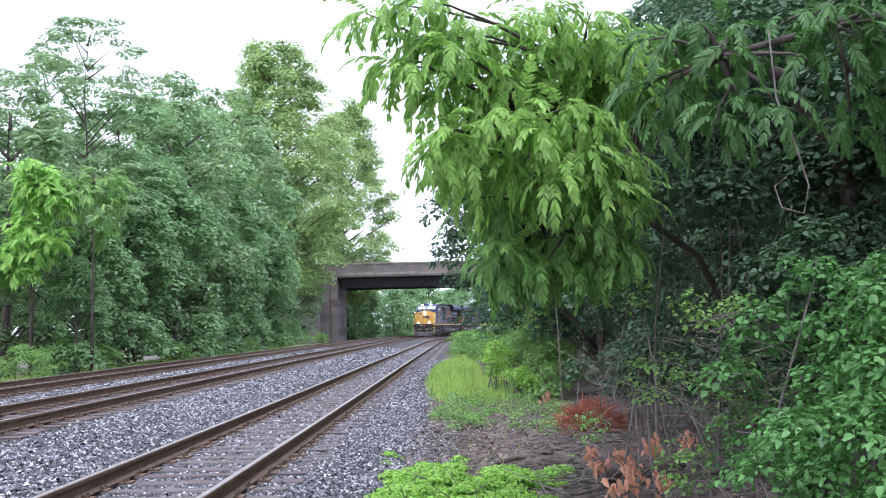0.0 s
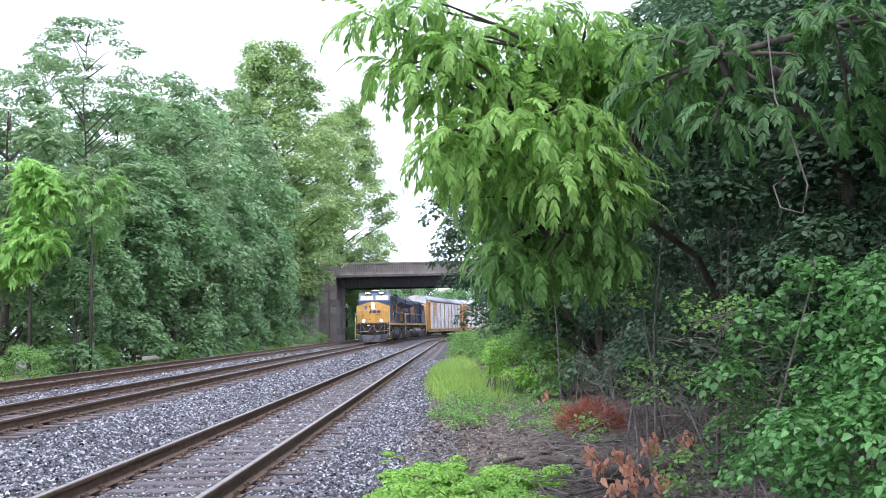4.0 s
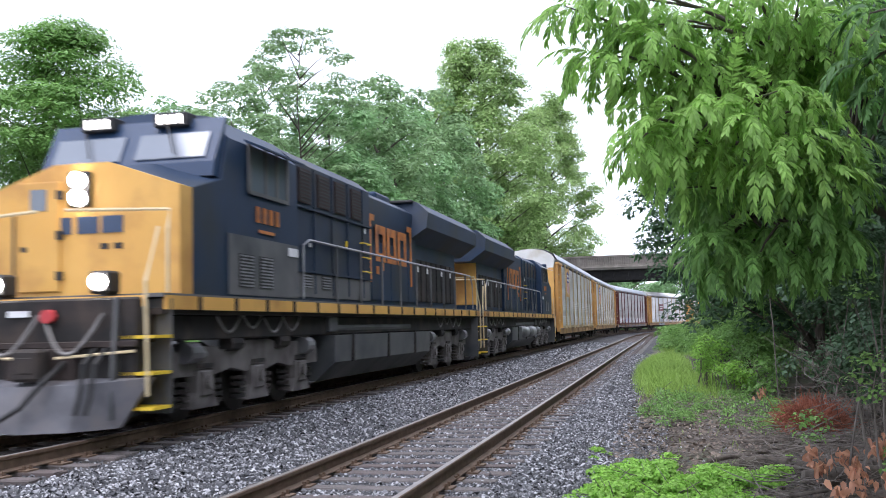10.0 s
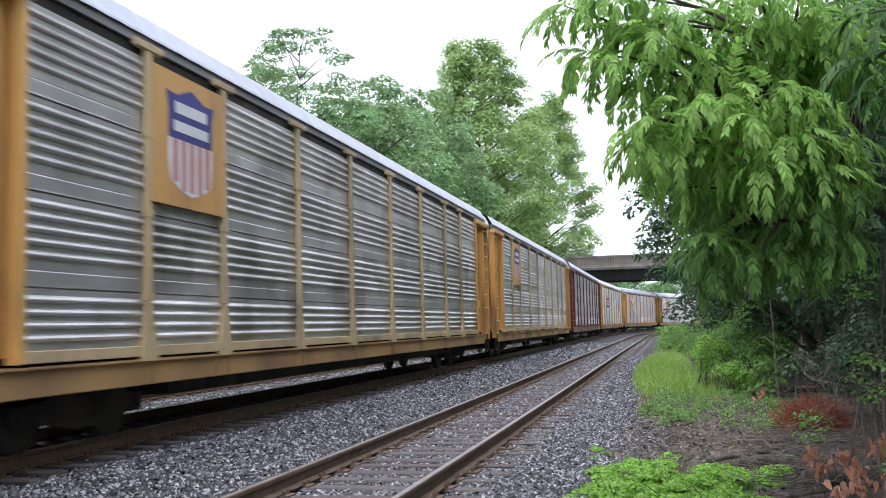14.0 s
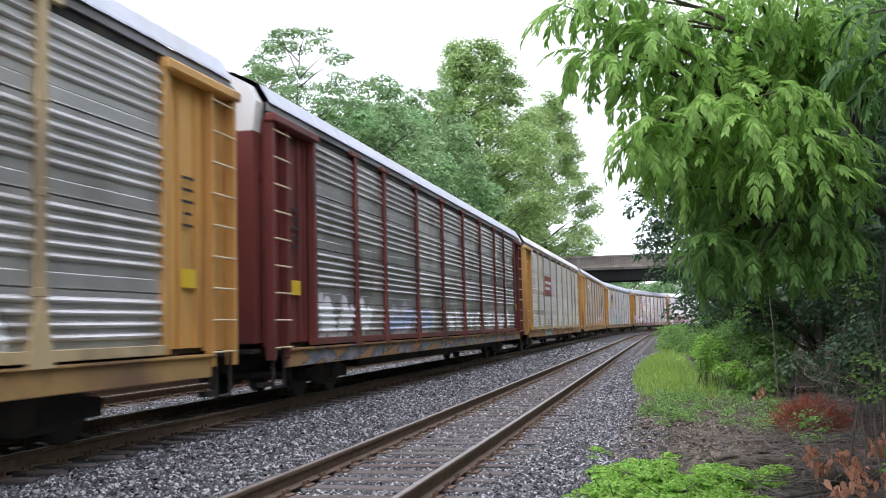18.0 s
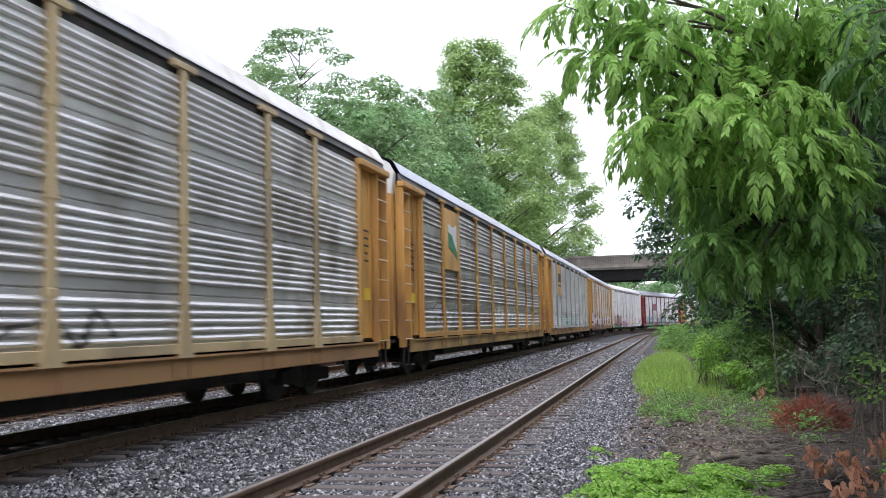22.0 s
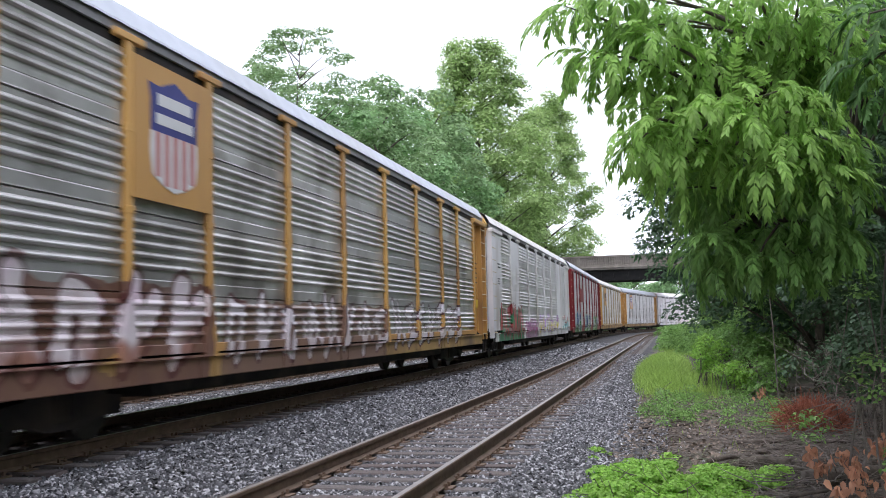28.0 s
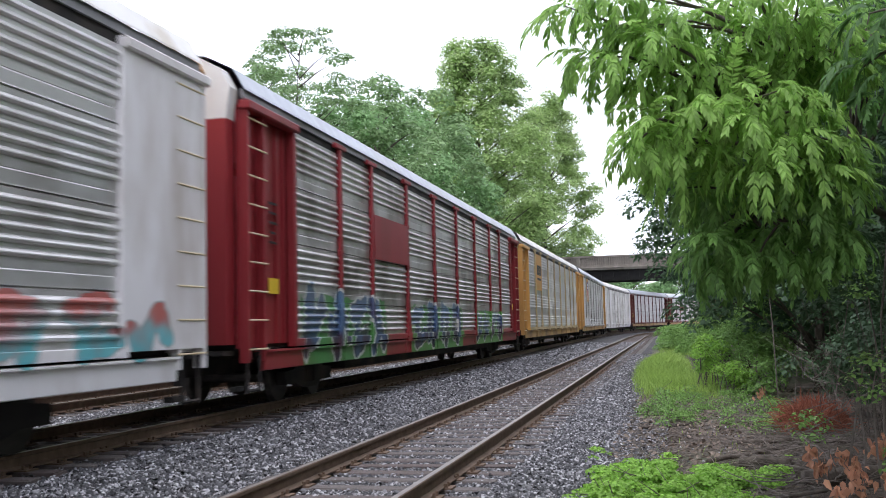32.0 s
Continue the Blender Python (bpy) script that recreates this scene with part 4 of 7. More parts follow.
leaf_mass("undergrowth", "sparse small green leaves on thin stems", [(1.75, 9.6, 0.9, 0.4), (1.9, 9.0, 0.1, 0.35), (2.1, 8.6, 1.5, 0.4), (1.6, 10.4, 1.7, 0.35), (1.35, 11.8, 0.2, 0.3), (2.2, 8.2, 0.8, 0.4)], 1500, 0.05, LEAF_FRESH, 48, stems=8, shape=folded_leaves, ragged=0.6)
rng_l = np.random.default_rng(69)
LITTER_AT = np.stack((rng_l.uniform(-1.0, 3.2, 9000), rng_l.uniform(8.5, 26, 9000), rng_l.uniform(-0.36, -0.27, 9000)), 1)
LITTER_UP = unit(rng_l, 9000) * 0.5 + np.array([0, 0, 0.8])
LITTER_UP /= np.linalg.norm(LITTER_UP, axis=1, keepdims=True)
tagged(new("leaf_litter", array_mesh("leaf_litter", *folded_leaves(LITTER_AT, LITTER_UP, 0.07, rng_l, 0.6, 0.0), LITTER)), "dry brown fallen leaves on the bare ground", "leaf litter", kind="stuff")


def make_dead_fir():
    rng = np.random.default_rng(65)
    f = Form()
    for _ in range(3400):
        c = Vector((1.86 + rng.normal(0, 0.15), 15.6 + rng.normal(0, 0.15), -0.3 + abs(rng.normal(0, 0.12))))
        d = Vector((rng.normal(), rng.normal(), abs(rng.normal()) * 1.3 + 0.1)).normalized()
        n = float(rng.uniform(0.2, 0.46))
        f.tube([c + d * n * 0.3, c + d * n * 0.7 + Vector((0, 0, 0.02)), c + d * n + Vector((0, 0, -0.03))], [0.006, 0.005, 0.002], 4, cap=False)
    tagged(part("dead_fir_branch", f, RED_NEEDLE), "dead red-brown evergreen branch lying at the wood's edge", "branch", kind="stuff")


make_dead_fir()


def make_log(p, q, r, label):
    rng = np.random.default_rng(int(100 * abs(p[0] + q[1])))
    a, b = Vector(p), Vector(q)
    f = Form()
    f.tube([a.lerp(b, k / 6) + Vector((rng.normal(0, 0.015), rng.normal(0, 0.015), rng.normal(0, 0.01))) for k in range(7)], [r * float(rng.uniform(0.85, 1.1)) for _ in range(7)], 10)
    tagged(part("log", f, BARK, smooth=True), label, "log", "fallen wood")


make_log((0.62, 12.2, -0.24), (1.15, 12.0, -0.24), 0.08, "short dark log lying on the ground")
make_log((1.15, 10.75, -0.22), (2.3, 11.3, -0.16), 0.09, "bent dark log with a hollow end")
make_log((0.3, 12.6, -0.28), (1.5, 14.2, -0.26), 0.035, "pale barkless branch lying on the ground")
make_log((0.5, 11.4, -0.28), (1.3, 11.9, -0.27), 0.03, "pale barkless branch lying on the ground")
make_log((0.7, 14.5, -0.27), (2.1, 14.0, -0.2), 0.035, "grey fallen branch lying on the ground")
make_log((0.9, 9.9, -0.24), (2.6, 10.2, -0.05), 0.022, "thin grey branch lying on the ground")
make_log((-0.7, 16.5, -0.3), (0.1, 17.1, -0.29), 0.03, "grey stick lying on the gravel edge")


def dead_spray(x, y, z, seed):
    rng = np.random.default_rng(seed)
    t = thing("dead_leaf_spray", "withered orange-brown leaves on a bare twig", "dead leaves", "withered sprays")
    f = Form().tube([(x + 0.1, y + 0.1, -0.34), (x + 0.05, y, z * 0.5 - 0.15), (x, y, z)], [0.007, 0.006, 0.003], 5, cap=False)
    part("twig", f, DRY_STICK, t)
    n = 26
    c = np.array([x, y, z - 0.06]) + rng.normal(0, 1, (n, 3)) * np.array([0.05, 0.045, 0.055])
    nr = unit(rng, n) * np.array([1, 1, 0.5])
    nr /= np.linalg.norm(nr, axis=1, keepdims=True)
    v, q = folded_leaves(c, nr, 0.085, rng, 0.55, 2.0)
    part("leaves", array_mesh("leaves", v, q, DEAD_LEAF), None, t)


for i, (x, y, z) in enumerate(((1.2, 10.2, 0.13), (1.26, 10.15, 0.06), (1.46, 10.2, 0.14), (1.54, 10.3, 0.08), (1.76, 10.2, 0.21), (1.84, 10.3, 0.24), (2.2, 10.5, 0.25), (1.52, 9.4, 0.02), (1.46, 9.5, 0.08), (1.28, 9.2, -0.05), (1.72, 9.3, 0.02), (1.3, 17.9, 0.2))):
    dead_spray(x, y, z, 70 + i)
vine = Form().tube([(2.05, 6.6, 3.4), (2.05, 6.5, 2.9), (2.12, 6.4, 2.6), (2.2, 6.4, 2.3), (2.16, 6.4, 2.12), (2.02, 6.4, 2.16), (1.98, 6.4, 2.3), (2.06, 6.4, 2.36)], 0.006, 6)
tagged(part("vine", vine, DRY_STICK), "bare curled grey vine hanging from a branch", "vine")


# ---- the train: materials ----
YELLOW = material("yellow_paint", (0.66, 0.35, 0.075), (0.76, 0.44, 0.11), scale=1.1, rough=0.5, c3=(0.42, 0.2, 0.05), scale3=0.8, bump=0.05)
CAR_YELLOW = material("weathered_yellow_paint", (0.68, 0.37, 0.1), (0.82, 0.48, 0.15), scale=1.3, rough=0.55, c3=(0.34, 0.18, 0.075), scale3=1.1, stretch=(1, 1, 0.35), random_to=(0.56, 0.3, 0.09))
SILL_YELLOW = material("stained_yellow_sill", (0.42, 0.25, 0.085), (0.58, 0.36, 0.13), scale=0.9, rough=0.65, c3=(0.2, 0.12, 0.075), scale3=0.5, random_to=(0.36, 0.19, 0.09))
POST_DUSTY = material("dusty_faded_yellow_paint", (0.5, 0.37, 0.19), (0.62, 0.48, 0.28), scale=1.3, rough=0.6, c3=(0.34, 0.26, 0.16), scale3=1.1, stretch=(1, 1, 0.35))
CAR_BROWN = material("weathered_brown_red_paint", (0.13, 0.025, 0.022), (0.2, 0.045, 0.035), scale=1.3, rough=0.6, c3=(0.09, 0.04, 0.035), scale3=0.9, stretch=(1, 1, 0.35))
CAR_WHITE = material("soiled_white_paint", (0.8, 0.78, 0.79), (0.88, 0.86, 0.87), scale=1.3, rough=0.5, c3=(0.55, 0.49, 0.45), scale3=0.8, stretch=(1, 1, 0.35))
CAR_RED = material("red_paint", (0.22, 0.014, 0.02), (0.32, 0.028, 0.033), scale=1.2, rough=0.5, c3=(0.2, 0.02, 0.02), scale3=0.9, stretch=(1, 1, 0.35))
END_WHITE = material("white_end_cap", (0.7, 0.7, 0.68), (0.82, 0.82, 0.8), scale=1.5, rough=0.55, c3=(0.6, 0.56, 0.48), scale3=1.2)
ROOF_GALV = material("galvanized_roof", (0.43, 0.47, 0.53), (0.53, 0.57, 0.63), scale=2.5, rough=0.5, metal=0.15, c3=(0.46, 0.48, 0.5), scale3=0.5)
# recessed roof side; its grey is darker than the roof's to paint in shade
ROOF_SIDE = material("shaded_grey_roof_side", (0.2, 0.2, 0.205), (0.3, 0.3, 0.305), scale=1.5, rough=0.6, metal=0.3, c3=(0.14, 0.13, 0.125), scale3=0.8, stretch=(1, 0.5, 1))
# sooty gear colour, lowered further to carry the shade under the train
SOOT_SHADED = material("dark_running_gear", (0.009, 0.008, 0.008), (0.026, 0.023, 0.021), scale=4, rough=0.85, c3=(0.055, 0.04, 0.032), scale3=1.5)
TRUCK_GREY = material("dusty_grey_bogie", (0.1, 0.088, 0.082), (0.21, 0.19, 0.18), scale=3, rough=0.85, c3=(0.06, 0.05, 0.046), scale3=1.6)
TANK_STEEL = material("scuffed_steel_tank", (0.16, 0.16, 0.165), (0.3, 0.3, 0.31), scale=2.5, rough=0.32, metal=0.6, c3=(0.09, 0.085, 0.08), scale3=1.5)
CABLE = material("dusty_cable", (0.12, 0.11, 0.105), (0.28, 0.27, 0.26), scale=6, rough=0.8)
# steel darkened to stand in for shade inside the bogies
WHEEL_STEEL = material("wheel_steel", (0.03, 0.026, 0.023), (0.075, 0.067, 0.06), scale=6, rough=0.6, metal=0.4)
NAVY = material("navy_paint", (0.014, 0.03, 0.062), (0.024, 0.046, 0.088), scale=0.9, rough=0.52, c3=(0.03, 0.037, 0.044), scale3=0.6)
CAB_BLUE = material("blue_paint", (0.018, 0.04, 0.09), (0.03, 0.06, 0.12), scale=1.2, rough=0.35)
DULL_NAVY = material("faded_navy_paint", (0.018, 0.03, 0.054), (0.034, 0.05, 0.08), scale=1.0, rough=0.55, c3=(0.045, 0.05, 0.055), scale3=0.7)
for _m in (NAVY, DULL_NAVY):
    _m.node_tree.nodes["Principled BSDF"].inputs["Specular IOR Level"].default_value = 0.22
GRIME = material("grey_grimy_paint", (0.085, 0.087, 0.09), (0.155, 0.152, 0.148), scale=1.0, rough=0.6, c3=(0.05, 0.055, 0.06), scale3=0.7)
PLOW_GREY = material("scuffed_grey_plow", (0.075, 0.075, 0.085), (0.16, 0.16, 0.175), scale=3, rough=0.6, c3=(0.14, 0.12, 0.11), scale3=1.5)
GRILLE = material("red_brown_grille", (0.022, 0.012, 0.012), (0.045, 0.022, 0.02), scale=4, rough=0.7)
BLACK = material("black_paint", (0.012, 0.012, 0.013), (0.03, 0.03, 0.03), scale=3, rough=0.6)
ORANGE = material("orange_lettering", (0.5, 0.16, 0.03), (0.56, 0.2, 0.045), scale=2, rough=0.6, c3=(0.24, 0.09, 0.04), scale3=2.5)
RAILING = material("grimy_handrail", (0.2, 0.2, 0.21), (0.4, 0.4, 0.42), scale=3, rough=0.45, metal=0.3)
CREAM = material("cream_handrail", (0.62, 0.5, 0.3), (0.7, 0.58, 0.36), scale=3, rough=0.5)
PALE = material("pale_decal", (0.7, 0.7, 0.7), (0.8, 0.8, 0.8), scale=3, rough=0.6)
SIGN_YELLOW = material("yellow_decal", (0.75, 0.5, 0.02), (0.8, 0.56, 0.04), scale=3, rough=0.6)
RED_HOSE = material("red_fitting", (0.45, 0.03, 0.04), (0.5, 0.05, 0.05), scale=3, rough=0.5)
SHIELD_BLUE = material("blue_decal", (0.03, 0.04, 0.2), (0.05, 0.06, 0.26), scale=3, rough=0.6)
SHIELD_PINK = material("faded_red_decal", (0.55, 0.22, 0.2), (0.62, 0.3, 0.28), scale=3, rough=0.6)
FLAG_GREEN = material("green_decal", (0.03, 0.2, 0.09), (0.05, 0.26, 0.12), scale=3, rough=0.6)
HEADLIGHT = glow("lit_headlight", (1.0, 0.93, 0.8), 40)
NUMBER_GLOW = glow("lit_number_board", (1.0, 0.97, 0.9), 2.2)
GLASS = bpy.data.materials.new("window_glass")
GLASS.use_nodes = True
_g = GLASS.node_tree.nodes["Principled BSDF"]
_g.inputs["Base Color"].default_value = (0.16, 0.19, 0.22, 1)
_g.inputs["Roughness"].default_value, _g.inputs["Specular IOR Level"].default_value = 0.06, 0.6


GLYPHS = (  # loops, hooks and bars of spray paint in a unit box: across, up, across, up
    ((0, 0.1, 0.35, 1), (0.35, 1, 0.3, 0.25), (0.3, 0.25, 0.95, 0.8)), ((0, 1, 0.4, 0.35), (0.4, 0.35, 0.1, 0), (0.55, 0.95, 0.95, 0.1), (0.95, 0.1, 0.65, 0.5)),
    ((0.05, 0.75, 0.9, 0.95), (0.55, 0.9, 0.25, 0.05), (0.25, 0.05, 1, 0.3)), ((0.1, 0.2, 0.2, 0.9), (0.2, 0.9, 0.75, 0.75), (0.75, 0.75, 0.5, 0.05)), ((0, 0.6, 0.3, 0), (0.3, 0, 0.6, 1), (0.6, 1, 0.95, 0.35)))


WINDSHIELD = GLASS.copy()
WINDSHIELD.name = "sky_lit_windshield"
_w = WINDSHIELD.node_tree.nodes["Principled BSDF"]
_w.inputs["Base Color"].default_value, _w.inputs["Metallic"].default_value = (0.22, 0.24, 0.27, 1), 0.45


def sprayed(m, tags, seed=0):
    """Adds sprayed lettering to a paint: rows of y from, y to, z from, z to, letters, half a stroke's width, fill colours, outline, its width, and a ground colour or None."""
    if not tags:
        return m
    n, l = m.node_tree.nodes, m.node_tree.links
    bsdf = n["Principled BSDF"]

    def calc(op, a, b=0.0, clamp=False):
        x = n.new("ShaderNodeMath")
        x.operation, x.use_clamp = op, clamp
        for s, v in zip(x.inputs, (a, b)):
            if isinstance(v, (int, float)):
                s.default_value = v
            else:
                l.new(v, s)
        return x.outputs[0]

    def vec(op, a, b=None, k=None):
        x = n.new("ShaderNodeVectorMath")
        x.operation = op
        for s, v in zip(x.inputs, (a, b)):
            if isinstance(v, tuple):
                s.default_value = v
            elif v is not None:
                l.new(v, s)
        if k is not None:
            l.new(k, x.inputs["Scale"])
        return x.outputs["Value"] if op in ("DOT_PRODUCT", "LENGTH") else x.outputs["Vector"]

    def mix(fac, a, b):
        x = n.new("ShaderNodeMix")
        x.data_type = "RGBA"
        l.new(fac, x.inputs[0])
        for s, v in ((x.inputs[6], a), (x.inputs[7], b)):
            if isinstance(v, tuple):
                s.default_value = rgb(v)
            else:
                l.new(v, s)
        return x.outputs[2]

    def cloudy(scale):
        t = n.new("ShaderNodeTexNoise")
        t.inputs["Scale"].default_value, t.inputs["Detail"].default_value = scale, 2
        l.new(co.outputs["Object"], t.inputs["Vector"])
        return t

    co = n.new("ShaderNodeTexCoord")
    flat = vec("MULTIPLY", co.outputs["Object"], (0.0, 1.0, 1.0))
    waver = vec("MULTIPLY", vec("SUBTRACT", cloudy(2.2).outputs["Color"], (0.5, 0.5, 0.5)), (0.0, 0.34, 0.26))
    p = vec("ADD", flat, waver)
    xyz = n.new("ShaderNodeSeparateXYZ")
    l.new(p, xyz.inputs[0])
    y, z = xyz.outputs[1], xyz.outputs[2]
    patch = cloudy(1.3).outputs["Fac"]
    col, metal = bsdf.inputs["Base Color"].links[0].from_socket, None
    # each row's letters share one set of shapes: across and up inside the letter, from the row in which the place lies
    across, up, broad, inside = 0.0, 0.0, 0.0, []
    for k, (y0, y1, z0, z1, letters, half, fills, line, rim, back) in enumerate(tags):
        w, h = (y1 - y0) / letters, z1 - z0
        here = calc("MULTIPLY", calc("GREATER_THAN", y, y0), calc("LESS_THAN", y, y1))
        inside.append(here)
        across = calc("ADD", across, calc("MULTIPLY", here, calc("ADD", calc("DIVIDE", calc("SUBTRACT", y, y0), w), 17.0 * k)))
        up = calc("ADD", up, calc("MULTIPLY", here, calc("DIVIDE", calc("SUBTRACT", z, z0), h)))
        broad = calc("ADD", broad, calc("MULTIPLY", here, 2 * half / (w + h)))
    rnd = n.new("ShaderNodeTexWhiteNoise")
    rnd.noise_dimensions = "1D"
    l.new(calc("ADD", calc("FLOOR", across), 31.7 * seed), rnd.inputs["W"])
    own = rnd.outputs["Value"]
    tall = calc("MULTIPLY", up, calc("ADD", calc("MULTIPLY", own, 0.25), 0.98))
    lean = calc("MULTIPLY", calc("SUBTRACT", calc("FRACT", calc("MULTIPLY", own, 7.3)), 0.5), 0.3)
    u = calc("SUBTRACT", calc("FRACT", across), calc("MULTIPLY", lean, calc("SUBTRACT", tall, 0.5)))
    spot = n.new("ShaderNodeCombineXYZ")
    l.new(calc("DIVIDE", calc("SUBTRACT", u, 0.14), 0.72), spot.inputs[1])
    l.new(calc("DIVIDE", calc("SUBTRACT", tall, 0.1), 0.8), spot.inputs[2])
    which = calc("FLOOR", calc("MULTIPLY", calc("FRACT", calc("MULTIPLY", own, 3.1)), len(GLYPHS) - 0.001))
    near = None
    for i, strokes in enumerate(GLYPHS):
        least = None
        for a0, b0, a1, b1 in strokes:
            d = (a1 - a0, b1 - b0)
            q = d[0] ** 2 + d[1] ** 2
            r = vec("SUBTRACT", spot.outputs[0], (0.0, a0, b0))
            along = calc("ADD", vec("DOT_PRODUCT", r, (0.0, d[0] / q, d[1] / q)), 0.0, True)
            dist = vec("LENGTH", vec("SUBTRACT", r, vec("SCALE", (0.0, d[0], d[1]), None, along)))
            least = dist if least is None else calc("MINIMUM", least, dist)
        chosen = calc("MULTIPLY", calc("COMPARE", which, float(i)), least)
        near = chosen if near is None else calc("ADD", near, chosen)
    for here, (y0, y1, z0, z1, letters, half, fills, line, rim, back) in zip(inside, tags):
        ink = calc("MULTIPLY", here, calc("LESS_THAN", near, broad))
        area = calc("MULTIPLY", here, calc("LESS_THAN", near, calc("MULTIPLY", broad, 1 + rim / half)))
        ramp = n.new("ShaderNodeValToRGB")
        ramp.color_ramp.interpolation = "EASE"
        l.new(calc("ADD", calc("MULTIPLY", calc("SUBTRACT", z, z0), 0.7 / (z1 - z0)), calc("SUBTRACT", calc("MULTIPLY", patch, 1.4), 0.55)), ramp.inputs[0])
        els = ramp.color_ramp.elements
        while len(els) < len(fills):
            els.new(0.5)
        for i, c in enumerate(fills):
            els[i].position, els[i].color = (i + 0.5) / len(fills), rgb(c)
        paint = mix(ink, line, ramp.outputs[0])
        if back:
            within = calc("MULTIPLY", calc("MULTIPLY", here, calc("LESS_THAN", z, z1 - 0.2)), calc("GREATER_THAN", patch, 0.34))
            paint = mix(area, back, paint)
            area = calc("MAXIMUM", area, within)
        area = calc("MULTIPLY", area, calc("MULTIPLY", calc("ADD", patch, 0.62), 0.86, True))
        col = mix(area, col, paint)
        metal = area if metal is None else calc("MAXIMUM", metal, area)
    had = bsdf.inputs["Metallic"].default_value
    l.new(col, bsdf.inputs["Base Color"])
    l.new(calc("MULTIPLY", calc("SUBTRACT", 1.0, metal), had), bsdf.inputs["Metallic"])
    return m


def panel_material(name, tint=1.0, tags=(), seed=0):
    """Galvanized side panels with streaks of dirt, and sprayed lettering."""
    m = material(name, tuple(min(0.9, c * tint) for c in (0.48, 0.46, 0.435)), tuple(min(0.9, c * tint) for c in (0.73, 0.71, 0.69)), scale=1.5, rough=0.3, metal=0.48, bump=0.22, bump_scale=3.5,
                 c3=tuple(c * tint for c in (0.2, 0.17, 0.138)), scale3=1.1, stretch=(1, 0.8, 0.9), random_to=tuple(c * tint for c in (0.42, 0.415, 0.41)), spread=0.16)
    return sprayed(m, tags, seed)


# ---- car carriers ----
HALF = 13.75
POSTS = (4.4, 6.5, 9.43, 12.33, 15.23, 18.08, 20.87, 23.0)
BAYS = tuple(zip((2.05,) + POSTS, POSTS + (25.45,)))


def ribbed(y0, y1, side, ribs=5, pitch=0.132):
    """One bay of the side: stacked sheets, each with ribs over a flat band."""
    f, prof = Form(), []
    z = 4.66
    for top, bottom in ((4.66, 3.72), (3.69, 2.74), (2.71, 1.76), (1.73, 1.05)):
        z = top
        prof.append((1.500, top))
        for i in range(ribs):
            c = top - 0.1 - pitch * i
            if c - 0.075 < bottom:
                break
            prof += [(1.498, c + 0.042), (1.522, c + 0.026), (1.54, c), (1.541, c - 0.014), (1.526, c - 0.03), (1.498, c - 0.038)]
        prof += [(1.499, bottom + 0.22), (1.499, bottom + 0.17), (1.493, bottom + 0.163), (1.498, bottom + 0.15), (1.498, bottom + 0.012), (1.50, bottom), (1.46, bottom - 0.006)] if bottom > 1.1 and ribs == 5 else [(1.498, bottom + 0.012), (1.46, bottom - 0.006)] if bottom > 1.1 else [(1.492, bottom)]
    n = len(prof)
    for y in (y0, y1):
        f.v += [(side * x, y, z) for x, z in prof]
    f.f = [(i, i + 1, n + i + 1, n + i) for i in range(n - 1)]
    f.m = [0] * (n - 1)
    return f


def wheelset(r, gauge=0.75):
    f = Form()
    f.tube([(-0.8, 0, 0), (0.8, 0, 0)], 0.09, 10)
    for s in (-1, 1):
        f.tube([(s * 0.68, 0, 0), (s * 0.70, 0, 0), (s * 0.705, 0, 0), (s * 0.83, 0, 0), (s * 0.835, 0, 0)], [r * 0.9, r + 0.03, r, r, r * 0.86], 24)
        f.tube([(s * 0.6, 0, 0), (s * 0.88, 0, 0)], 0.16, 12)
    return f.mesh("wheelset", WHEEL_STEEL)


CAR_WHEELS = wheelset(0.42)


def car_truck(car, y):
    t = part("bogie", Form().box(-1.0, 1.0, y - 0.25, y + 0.25, 0.42, 0.66, 0.03).box(-0.25, 0.25, y - 0.3, y + 0.3, 0.62, 0.8), SOOT_SHADED, car)
    for s in (-1, 1):
        prof = [(y - 1.2, 0.52), (y - 0.75, 0.56), (y - 0.35, 0.78), (y + 0.35, 0.78), (y + 0.75, 0.56), (y + 1.2, 0.52), (y + 1.2, 0.3), (y + 0.7, 0.3), (y + 0.3, 0.2), (y - 0.3, 0.2), (y - 0.7, 0.3), (y - 1.2, 0.3)]
        f = Form().prism(prof, "x", s * 0.93, s * 1.08)
        for d in (-0.16, 0, 0.16):
            f.tube([(s * 1.06, y + d, 0.3), (s * 1.06, y + d, 0.62)], 0.07, 8)
        part("side_frame", f, SOOT_SHADED, t)
    for d in (-0.87, 0.87):
        w = new("wheelset", CAR_WHEELS)
        w.parent = t
        w.location = (0, y + d, 0.42)


ROOF_SHAPE = [(1.54, 4.93), (1.53, 4.965), (1.36, 5.26), (0.9, 5.49), (0.42, 5.57), (0, 5.59)]
ROOF_ARC = ROOF_SHAPE + [(-x, z) for x, z in ROOF_SHAPE[-2::-1]]


